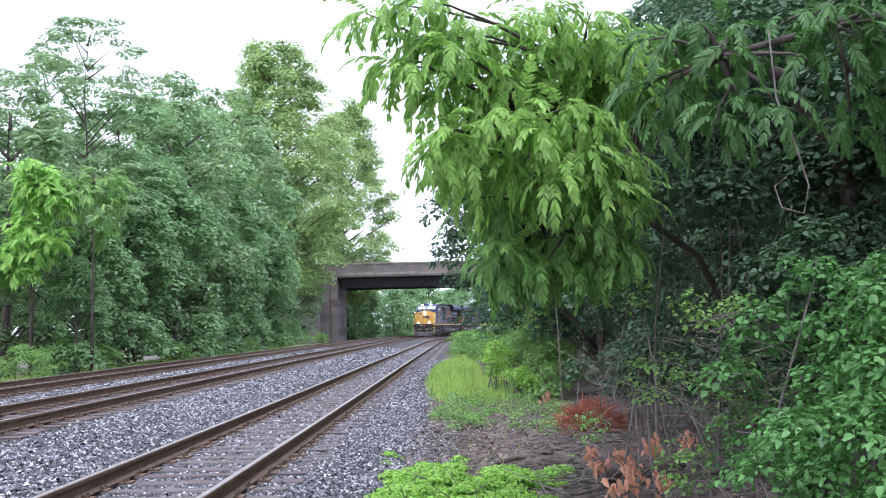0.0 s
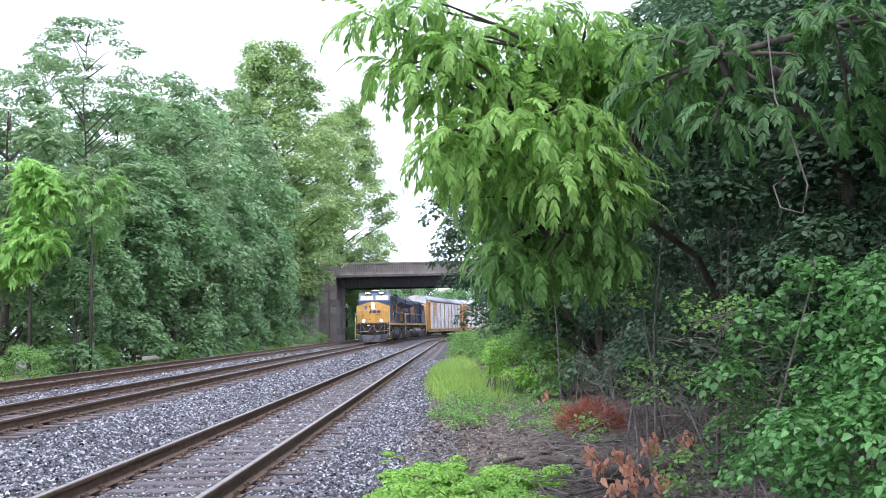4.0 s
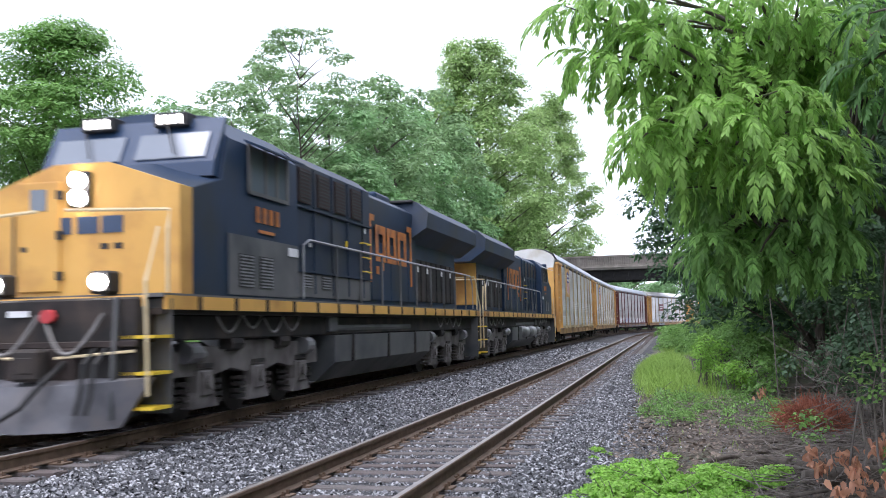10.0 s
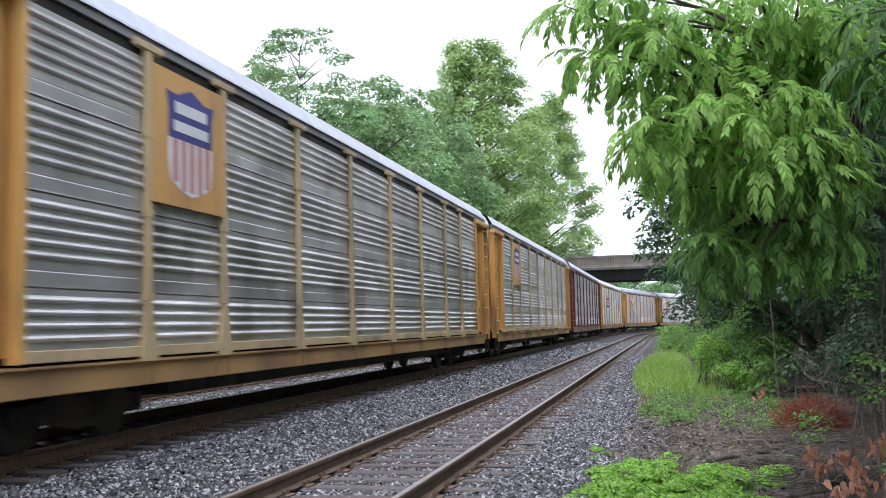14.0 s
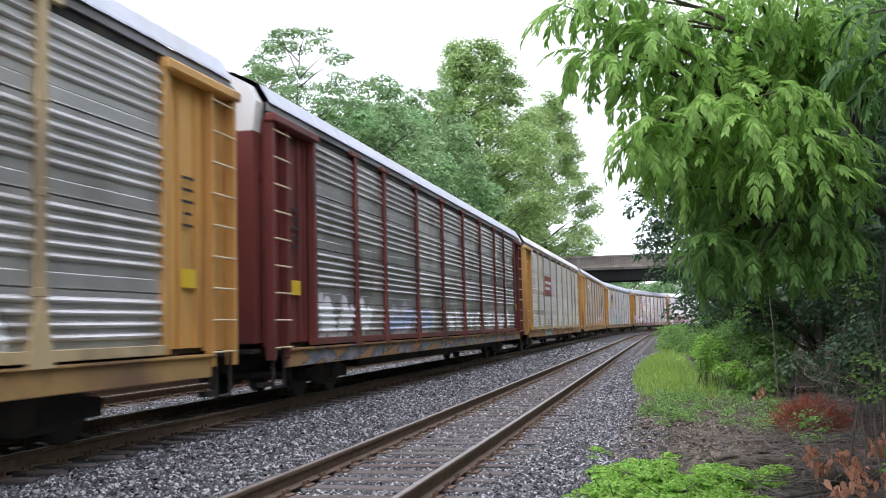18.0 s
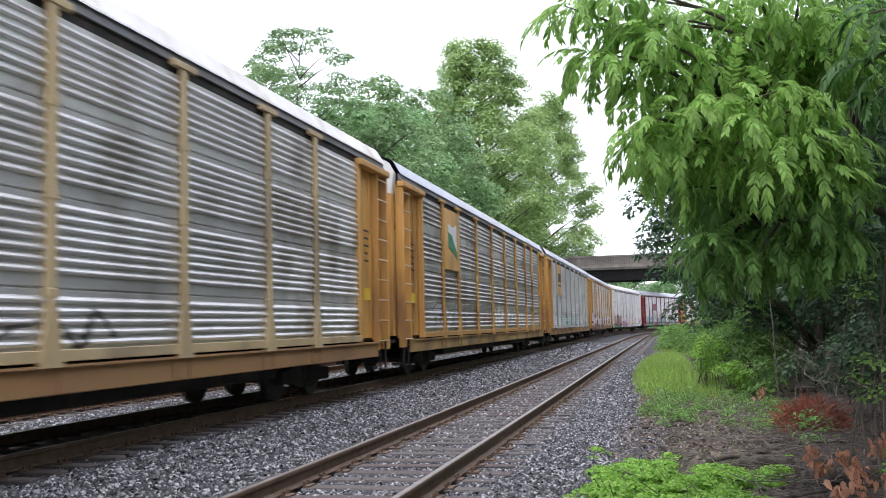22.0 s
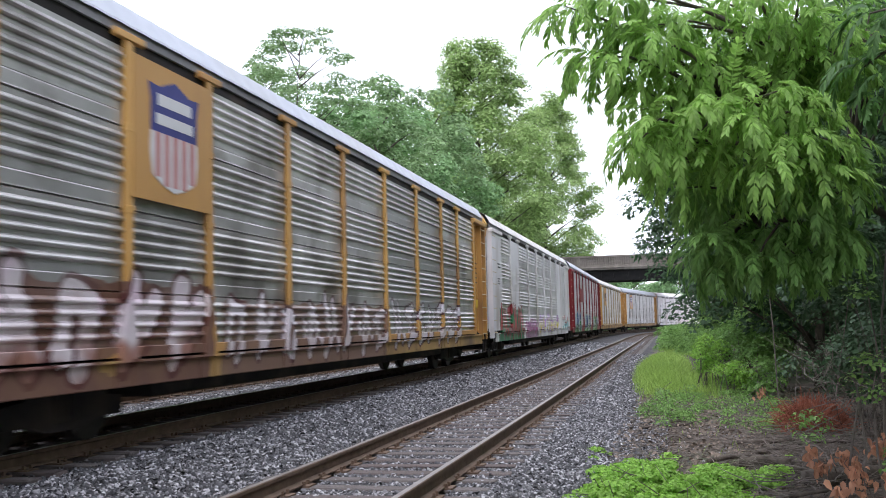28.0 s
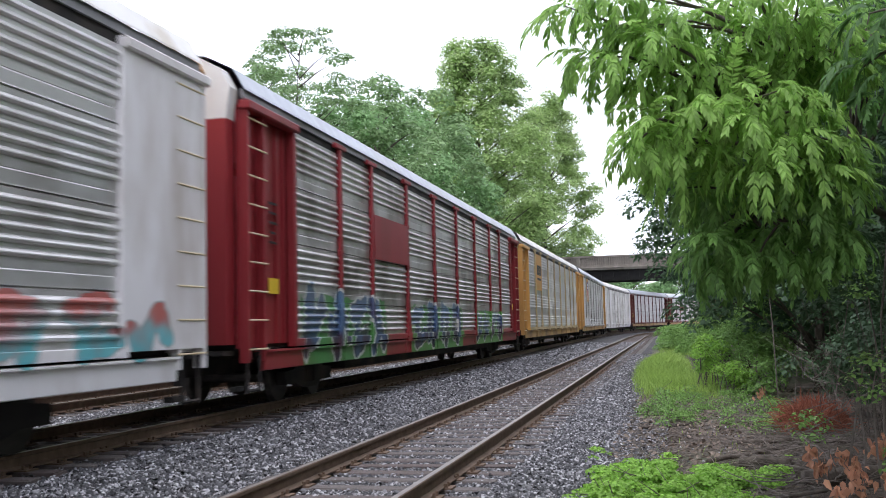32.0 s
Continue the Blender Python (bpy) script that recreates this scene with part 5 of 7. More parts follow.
def build_autorack():
    car = thing("autorack_car", "", "railway wagon", "train of car carriers")
    L = HALF
    # floor and frame
    f = Form().box(-1.35, 1.35, -L + 0.3, L - 0.3, 0.98, 1.08).box(-0.25, 0.25, -L + 0.2, L - 0.2, 0.55, 0.98)
    part("underframe", f, SOOT_SHADED, car)
    for y in np.linspace(-L + 1.5, L - 1.5, 14):
        part("cross_bearer", Form().box(-1.4, 1.4, y - 0.06, y + 0.06, 0.8, 0.98), SOOT_SHADED, car)
    # solid dark block added to stand in for the black shade below the car
    part("floor_pan", Form().box(-1.2, 1.2, -8.2, 8.2, 0.45, 0.79, 0.03), SOOT_SHADED, car)
    for s in (-1, 1):
        f = Form().box(min(s * 1.42, s * 1.52), max(s * 1.42, s * 1.52), -L + 0.7, L - 0.7, 0.64, 0.93, 0.012)
        f.box(min(s * 1.34, s * 1.575), max(s * 1.34, s * 1.575), -L + 0.7, L - 0.7, 0.925, 0.955)
        for y in POSTS:
            for d in (-0.2, 0.2):
                f.box(min(s * 1.5, s * 1.535), max(s * 1.5, s * 1.535), y - L + d - 0.03, y - L + d + 0.03, 0.66, 0.925)
        part("side_sill", f, SILL_YELLOW, car)
        part("bottom_rail", Form().box(min(s * 1.5, s * 1.565), max(s * 1.5, s * 1.565), -L + 2.0, L - 2.0, 0.985, 1.112, 0.008), CAR_YELLOW, car)
        # corner frames, ladders, recessed end panels
        for e in (-1, 1):
            a, b = e * L, e * (L - 0.09)
            f = Form()
            y0, y1 = min(a, b), max(a, b)
            f.box(s * 1.5 - 0.08, s * 1.5 + 0.08, y0, y1, 0.78, 4.72, 0.01)
            c0 = e * (L - 0.72)
            f.box(s * 1.5 - 0.08, s * 1.5 + 0.06, min(c0, c0 + e * 0.07), max(c0, c0 + e * 0.07), 0.78, 4.72, 0.01)
            f.box(s * 1.4 - 0.02, s * 1.4 + 0.02, min(a, c0), max(a, c0), 1.0, 4.7)
            part("corner_post", f, CAR_YELLOW, car)
            rung = Form().tube([(s * 1.57, e * (L - 0.02), 0), (s * 1.57, e * (L - 0.76), 0)], 0.015, 6).mesh("ladder_rung", CREAM)
            for z in np.arange(0.98, 4.6, 0.44):
                o = new("ladder_rung", rung)
                o.parent, o.location = car, (0, 0, z)
            p0, p1 = e * (L - 0.75), e * (L - 2.05)
            f = Form().box(s * 1.38 - 0.03, s * 1.38 + 0.03, min(p0, p1), max(p0, p1), 1.05, 4.66)
            end = part("end_panel", f, CAR_YELLOW, car)
            for d in (0.98, 1.45, 1.75):
                part("panel_rib", Form().box(min(s * 1.38, s * 1.45), max(s * 1.38, s * 1.45), e * (L - d) - 0.04, e * (L - d) + 0.04, 1.05, 4.6), CAR_YELLOW, end)
            part("panel_post", Form().box(s * 1.5 - 0.07, s * 1.5 + 0.07, min(p1, p1 + e * 0.14), max(p1, p1 + e * 0.14), 0.98, 4.66, 0.01), CAR_YELLOW, car)
            part("door_track", Form().box(s * 1.54 - 0.1, s * 1.54 + 0.1, min(e * (L + 0.05), p1), max(e * (L + 0.05), p1), 4.62, 4.76, 0.02), CAR_YELLOW, car)
            d0 = e * (L - 1.25)
            part("notice_plate", Form().box(s * 1.46 - 0.005, s * 1.46 + 0.005, d0 - 0.2, d0 + 0.2, 1.85, 2.1), SIGN_YELLOW, car)
            f = Form()
            for k, w in enumerate((0.34, 0.3, 0.34, 0.22, 0.3)):
                f.box(s * 1.455 - 0.004, s * 1.455 + 0.004, d0 - w / 2, d0 + w / 2, 3.3 - k * 0.16, 3.34 - k * 0.16)
            part("stencil_lines", f, BLACK, car)
        # side posts with their caps, and the panels between
        for y in POSTS:
            y -= L
            f = Form().box(s * 1.54 - 0.035, s * 1.54 + 0.035, y - 0.08, y + 0.08, 1.5, 4.74, 0.01)
            f.box(s * 1.545 - 0.045, s * 1.545 + 0.045, y - 0.32, y + 0.32, 4.74, 4.83, 0.008)
            f.prism([(y - 0.08, 1.55), (y + 0.08, 1.55), (y + 0.2, 0.93), (y - 0.2, 0.93)], "x", s * 1.5, s * 1.585)
            for z in (1.7, 2.72, 3.7):
                f.box(s * 1.545 - 0.035, s * 1.545 + 0.035, y - 0.1, y + 0.1, z - 0.05, z + 0.05, 0.008)
            part("side_post", f, CAR_YELLOW, car)
        for a, b in BAYS:
            part("side_panel", ribbed(a - L, b - L, s), None, car)
        part("top_rail", Form().box(min(s * 1.4, s * 1.49), max(s * 1.4, s * 1.49), -L + 0.1, L - 0.1, 4.66, 4.8), SOOT_SHADED, car)
        part("roof_side", Form().box(min(s * 1.46, s * 1.5), max(s * 1.46, s * 1.5), -L + 0.02, L - 0.02, 4.8, 4.94).box(min(s * 1.5, s * 1.53), max(s * 1.5, s * 1.53), -L + 0.02, L - 0.02, 4.8, 4.825), ROOF_SIDE, car, "recessed roof side under the roof edge, grey darkened for shade")
    # roof of ribbed sheet
    f, n = Form(), len(ROOF_ARC)
    ys = np.arange(-L, L + 0.001, 0.25)
    for i, y in enumerate(ys):
        k = 1.0 if i % 2 else 0.992
        f.v += [(x * k, y, 4.93 + (z - 4.93) * k) for x, z in ROOF_ARC]
    f.f = [(i * n + k, i * n + k + 1, (i + 1) * n + k + 1, (i + 1) * n + k) for i in range(len(ys) - 1) for k in range(n - 1)]
    f.m = [0] * len(f.f)
    part("roof", f, ROOF_GALV, car)
    for e in (-1, 1):
        y0, y1 = e * L, e * (L + 0.28)
        f = Form()
        f.prism([(-1.36, 1.06), (1.36, 1.06), (1.36, 4.44), (-1.36, 4.44)], "y", min(y0, y1), max(y0, y1))
        leaf = part("end_door", f, CAR_YELLOW, car)
        for x in (-0.68, 0.0, 0.68):
            part("door_rib", Form().box(x - 0.02, x + 0.02, min(y1, y1 + e * 0.03), max(y1, y1 + e * 0.03), 1.1, 4.4), CAR_YELLOW, leaf)
        cap = [(x * 0.93, z - 0.05) for x, z in ROOF_ARC[1:-1]]
        part("end_cap", Form().prism([(-1.36, 4.44), (1.36, 4.44)] + [c for c in cap], "y", min(y0, y1), max(y0, y1)), END_WHITE, car)
        part("coupler", Form().box(-0.12, 0.12, min(y0, e * (L + 0.72)), max(y0, e * (L + 0.72)), 0.72, 0.95, 0.03).box(-0.2, 0.2, min(e * (L + 0.5), e * (L + 0.7)), max(e * (L + 0.5), e * (L + 0.7)), 0.66, 1.0, 0.04), SOOT_SHADED, car)
        part("brake_step", Form().box(-1.3, 1.3, min(e * (L - 0.1), e * (L + 0.3)), max(e * (L - 0.1), e * (L + 0.3)), 0.9, 0.97).box(1.2, 1.32, min(e * (L - 0.5), e * (L - 0.1)), max(e * (L - 0.5), e * (L - 0.1)), 0.35, 0.42), SOOT_SHADED, car)
        f = Form()
        for d in (0.1, 0.55):
            f.tube([(1.5, e * (L - d), 0.98), (1.5, e * (L - d), 0.32)], 0.025, 6)
        f.tube([(1.5, e * (L - 0.1), 0.36), (1.5, e * (L - 0.55), 0.36)], 0.025, 6)
        part("stirrup_step", f, SOOT_SHADED, car)
        car_truck(car, e * 9.9)
    return car


def emblem(car, kind, mat_plate):
    """A flat sign between two posts of the near side: a plain shield, flag or bars on a plate."""
    L = HALF
    y0, y1 = 4.46 - L, 6.44 - L
    if kind == "red":
        part("sign_plate", Form().box(1.57, 1.585, 6.56 - L, 9.37 - L, 2.74, 3.7), CAR_RED, car, "red sign plate with white bars")
        for b, z in ((9.1, 3.3), (8.6, 3.0)):
            part("sign_bar", Form().box(1.585, 1.592, 6.8 - L, b - L, z, z + 0.14), PALE, car)
        return
    if kind == "plain":
        part("sign_plate", Form().box(1.57, 1.585, 6.56 - L, 9.37 - L, 2.74, 3.7), CAR_RED, car, "plain red sign plate")
        return
    part("sign_plate", Form().box(1.57, 1.585, y0, y1, 2.88, 4.62), mat_plate, car)
    c = (y0 + y1) / 2
    if kind == "shield":
        f = Form()
        f.prism([(c - 0.6, 3.76), (c + 0.6, 3.76), (c + 0.62, 3.5), (c + 0.56, 3.22), (c + 0.3, 3.1), (c, 3.03), (c - 0.3, 3.1), (c - 0.56, 3.22), (c - 0.62, 3.5)], "x", 1.585, 1.592)
        part("shield_field", f, PALE, car)
        f = Form()
        for k in range(5):
            a = c - 0.5 + k * 0.225
            f.box(1.592, 1.597, a, a + 0.13, 3.2 if k in (0, 4) else 3.1, 3.76)
        part("shield_stripes", f, SHIELD_PINK, car)
        f = Form().prism([(c - 0.6, 3.76), (c + 0.6, 3.76), (c + 0.6, 4.15), (c + 0.66, 4.36), (c + 0.4, 4.34), (c, 4.47), (c - 0.4, 4.34), (c - 0.66, 4.36), (c - 0.6, 4.15)], "x", 1.585, 1.592)
        part("shield_top", f, SHIELD_BLUE, car)
        part("shield_band", Form().box(1.592, 1.597, c - 0.44, c + 0.44, 4.1, 4.25), PALE, car)
        part("shield_band", Form().box(1.592, 1.597, c - 0.48, c + 0.48, 3.86, 4.0), PALE, car)
    elif kind == "flag":
        part("flag_field", Form().prism([(c - 0.55, 4.2), (c + 0.1, 4.12), (c + 0.6, 4.25), (c + 0.6, 3.3), (c + 0.1, 3.5), (c - 0.55, 3.65)], "x", 1.585, 1.592), PALE, car)
        part("flag_wave", Form().prism([(c - 0.55, 3.95), (c - 0.1, 3.9), (c + 0.15, 3.72), (c + 0.6, 3.42), (c + 0.6, 3.2), (c + 0.1, 3.38), (c - 0.55, 3.52)], "x", 1.592, 1.597), FLAG_GREEN, car)
    else:
        for k in range(3):
            part("sign_block", Form().box(1.585, 1.592, c - 0.72 + k * 0.5, c - 0.32 + k * 0.5, 3.62, 4.1), BLACK, car)
        part("sign_bar", Form().box(1.585, 1.592, c - 0.7, c + 0.7, 3.38, 3.48), BLACK, car)


WHITE_TAG = ((0.78, 0.78, 0.78), (0.66, 0.66, 0.68), (0.8, 0.8, 0.82))
SILVER = ((0.82, 0.82, 0.84), (0.88, 0.88, 0.88))
HAZE_BLUE = ((0.75, 0.75, 0.82), (0.25, 0.36, 0.6), (0.5, 0.46, 0.56))
PINKISH = ((0.34, 0.16, 0.14), (0.78, 0.7, 0.72), (0.76, 0.58, 0.68))
CRIMSON = ((0.2, 0.02, 0.025), (0.5, 0.08, 0.08), (0.4, 0.05, 0.06))
TEAL_INK = ((0.02, 0.03, 0.06), (0.05, 0.1, 0.2), (0.12, 0.22, 0.36))
CARS = (  # body, panels, roof, sign, sprayed lettering, label
    (CAR_YELLOW, 1.15, ROOF_GALV, "shield", (), "yellow car carrier wagon with ribbed grey panels and a shield sign"),
    (CAR_YELLOW, 1.25, ROOF_GALV, "shield", ((2.6, 8.8, 1.05, 2.15, 5, 0.24, SILVER, (0.1, 0.1, 0.1), 0.06, None), (-6, 2.3, 1.2, 1.8, 7, 0.05, WHITE_TAG, (0.4, 0.4, 0.4), 0.02, None)), "yellow car carrier wagon with white graffiti on ribbed panels"),
    (CAR_BROWN, 0.82, ROOF_GALV, "", ((-11.6, -8.2, 0.95, 1.85, 3, 0.24, SILVER, (0.25, 0.25, 0.27), 0.05, None), (-7, -2.6, 0.95, 1.8, 4, 0.22, HAZE_BLUE, (0.55, 0.55, 0.58), 0.05, None), (-0.8, 4.2, 0.95, 1.75, 5, 0.15, SILVER, (0.3, 0.3, 0.32), 0.04, None), (5.2, 10.6, 0.95, 1.8, 4, 0.22, SILVER, (0.35, 0.35, 0.37), 0.04, None)), "brown-red car carrier wagon with dark panels and pale graffiti"),
    (CAR_YELLOW, 1.5, END_WHITE, "red", ((-11.4, -7.6, 1.0, 1.8, 4, 0.13, WHITE_TAG, (0.4, 0.4, 0.4), 0.05, None), (-7.2, -3.8, 0.8, 1.85, 3, 0.15, ((0.03, 0.03, 0.03), (0.05, 0.06, 0.06), (0.35, 0.4, 0.4)), (0.55, 0.58, 0.58), 0.09, (0.34, 0.36, 0.36)), (-3.0, 3, 1.05, 1.6, 4, 0.05, ((0.08, 0.08, 0.08), (0.12, 0.12, 0.12)), (0.2, 0.2, 0.2), 0.02, None)), "yellow car carrier wagon with a white roof and red sign"),
    (CAR_YELLOW, 0.86, ROOF_GALV, "flag", ((-10.6, -6.8, 1.0, 1.9, 3, 0.19, ((0.44, 0.44, 0.48), (0.6, 0.6, 0.64)), (0.06, 0.06, 0.06), 0.08, None), (-5.2, -1.6, 1.25, 1.7, 4, 0.035, ((0.4, 0.06, 0.06), (0.45, 0.1, 0.1)), (0.3, 0.1, 0.1), 0.01, None), (-1.1, 1.2, 1.15, 1.95, 3, 0.11, SILVER, (0.3, 0.3, 0.3), 0.03, None), (1.8, 6.4, 1.25, 1.9, 5, 0.1, SILVER, (0.3, 0.3, 0.3), 0.03, None)), "yellow car carrier wagon with a green and white flag sign"),
    (CAR_YELLOW, 1.08, ROOF_GALV, "bars", ((-11.4, -7.4, 1.0, 1.8, 4, 0.12, WHITE_TAG, (0.3, 0.3, 0.3), 0.04, None), (-6.6, 3.6, 0.95, 1.85, 8, 0.16, ((0.24, 0.36, 0.33), (0.34, 0.56, 0.52), (0.4, 0.62, 0.57)), (0.07, 0.1, 0.1), 0.07, None), (4.4, 10, 1.0, 1.75, 5, 0.1, WHITE_TAG, (0.25, 0.25, 0.25), 0.04, None)), "yellow car carrier wagon with pale green graffiti"),
    (CAR_YELLOW, 1.12, ROOF_GALV, "shield", ((-13.3, -7.2, 0.75, 2.05, 5, 0.23, PINKISH, (0.12, 0.035, 0.03), 0.1, (0.2, 0.1, 0.07)), (-6.8, 1.5, 0.72, 1.9, 8, 0.14, ((0.66, 0.58, 0.6), (0.78, 0.72, 0.75)), (0.14, 0.06, 0.06), 0.07, (0.24, 0.14, 0.1)), (2.0, 9.6, 0.75, 2.0, 7, 0.15, ((0.72, 0.66, 0.69), (0.8, 0.76, 0.8)), (0.12, 0.05, 0.06), 0.07, None)), "yellow car carrier wagon with pink and white graffiti"),
    (CAR_WHITE, 1.5, END_WHITE, "", ((-12.4, -5.9, 0.72, 2.1, 6, 0.19, CRIMSON, (0.1, 0.02, 0.02), 0.05, (0.03, 0.22, 0.09)), (-5.4, -1.6, 0.8, 1.55, 4, 0.15, ((0.55, 0.1, 0.3), (0.4, 0.12, 0.34)), (0.6, 0.4, 0.55), 0.06, (0.42, 0.22, 0.36)), (-0.8, 7.6, 0.85, 1.75, 7, 0.16, ((0.8, 0.66, 0.05), (0.8, 0.74, 0.45), (0.6, 0.4, 0.75)), (0.5, 0.3, 0.62), 0.1, None), (9.4, 12.9, 0.95, 1.75, 3, 0.2, ((0.12, 0.5, 0.55), (0.5, 0.14, 0.12)), (0.4, 0.4, 0.4), 0.04, None)), "white car carrier wagon with red and purple graffiti"),
    (CAR_RED, 1.0, ROOF_GALV, "plain", ((-11.4, -6.2, 0.7, 2.05, 4, 0.24, TEAL_INK, (0.6, 0.62, 0.6), 0.08, (0.06, 0.24, 0.06)), (-4.0, 2.2, 0.7, 2.0, 4, 0.26, TEAL_INK, (0.6, 0.62, 0.6), 0.08, (0.08, 0.28, 0.06)), (4.3, 9.6, 0.7, 1.95, 4, 0.22, TEAL_INK, (0.55, 0.57, 0.55), 0.08, (0.1, 0.3, 0.07))), "red car carrier wagon with green and blue graffiti"),
    (CAR_YELLOW, 1.2, END_WHITE, "bars", (), "yellow car carrier wagon with a white roof"),
    (CAR_YELLOW, 1.0, ROOF_GALV, "shield", ((-10, 4, 1.0, 1.7, 9, 0.11, WHITE_TAG, (0.3, 0.3, 0.3), 0.04, None),), "yellow car carrier wagon with white graffiti low on its side"),
    (CAR_WHITE, 1.2, END_WHITE, "", (), "white car carrier wagon with ribbed silver panels"),
    (CAR_BROWN, 0.75, ROOF_GALV, "", (), "brown-red car carrier wagon with dark ribbed panels"),
    (CAR_BROWN, 0.85, ROOF_GALV, "plain", (), "brown-red car carrier wagon with a red sign plate"),
    (CAR_YELLOW, 1.0, ROOF_GALV, "shield", (), "yellow car carrier wagon far back in the train"),
)
BODY_PARTS = ("bottom_rail", "corner_post", "end_panel", "panel_rib", "panel_post", "door_track", "side_post", "end_door", "door_rib")
TAGGED_PARTS = ("bottom_rail", "side_post", "end_panel", "panel_rib", "panel_post")
MOVERS = []


def dress(car, body, tint, roof, sign, tags, label, k):
    panels = panel_material("ribbed_panel", tint, tags, k)
    low = body.copy() if k in (3, 5, 6, 7, 8) else body
    sill = (SILL_YELLOW if body in (CAR_YELLOW, CAR_BROWN) else body).copy()
    if tags and k in (3, 5, 6, 7, 8):
        sprayed(low, tags, k)
        sprayed(sill, tags, k)
    elif k == 2:  # patches of paint along the sill
        sprayed(sill, ((-12.5, 12, 0.62, 0.98, 12, 0.2, ((0.3, 0.3, 0.32), (0.12, 0.14, 0.2), (0.4, 0.25, 0.05)), (0.06, 0.06, 0.07), 0.05, None),), k)
    for o in car.children_recursive:
        base = o.name.split(".")[0]
        slot = o.material_slots[0] if o.material_slots else None
        new_mat = (low if base in TAGGED_PARTS else body) if base in BODY_PARTS else panels if base == "side_panel" else roof if base == "roof" else sill if base == "side_sill" else None
        if k in (0, 1, 3, 9, 14) and base in ("side_post", "bottom_rail"):
            new_mat = POST_DUSTY
        if k in (5, 10) and base in ("side_post", "bottom_rail"):
            new_mat = panels
        if base == "end_cap" and body is CAR_WHITE:
            new_mat = CAR_YELLOW
        if new_mat:
            slot.link = "OBJECT"
            slot.material = new_mat
    if body is CAR_WHITE:
        for a, b in ((0.1, 2.0), (4.44, 6.46), (20.91, 22.96), (25.5, 27.4)):
            for z, w, h in ((3.5, 0.5, 0.05), (3.38, 0.62, 0.05), (2.95, 0.4, 0.04), (2.86, 0.34, 0.04), (2.77, 0.4, 0.04)) if a < 1 else ():
                part("stencil_line", Form().box(1.572, 1.576, 1.15 - HALF, 1.15 + w - HALF, z, z + h), BLACK, car)
            part("cover_plate", Form().box(1.556, 1.572, a - HALF, b - HALF, 1.05, 4.64), low, car, "flat white plate over a bay")
    if k in (3, 5):
        for o in car.children:
            if o.name.startswith("side_panel"):
                x, y = o.data.vertices[0].co.x, min(v.co.y for v in o.data.vertices)
                o.data = FINE_RIBS[x > 0, min(range(len(BAYS)), key=lambda i: abs(BAYS[i][0] - HALF - y))]
                o.material_slots[0].link = "OBJECT"
                o.material_slots[0].material = panels
    if sign:
        emblem(car, sign, CAR_YELLOW)
    tagged(car, label)


FINE_RIBS = {(s > 0, i): ribbed(a - HALF, b - HALF, s, 8, 0.112).mesh("side_panel", CAR_WHITE) for s in (-1, 1) for i, (a, b) in enumerate(BAYS)}
master = build_autorack()
for i, look_of in enumerate(CARS):
    car = master if i == 0 else copy_thing(master, Matrix.Identity(4))
    MOVERS.append((car, 18.61 + HALF + 28.9 * i, 9.9, i, look_of))
for car, s0, half, i, look_of in MOVERS:
    dress(car, *look_of, i)
MOVERS = [m[:3] for m in MOVERS]


# ---- locomotives ----
def loft(form, a, b, slot=0):
    n = len(a)
    return form.add(list(a) + list(b), [tuple(range(n - 1, -1, -1)), tuple(range(n, 2 * n))] + [(i, (i + 1) % n, n + (i + 1) % n, n + i) for i in range(n)], slot)


def ring(outline, y, dy=None):
    return [(x, y + (dy(x, z) if dy else 0), z) for x, z in outline]


def mirror(half):
    return list(half) + [(-x, z) for x, z in half[::-1] if x]


LOCO_WHEELS = wheelset(0.53)


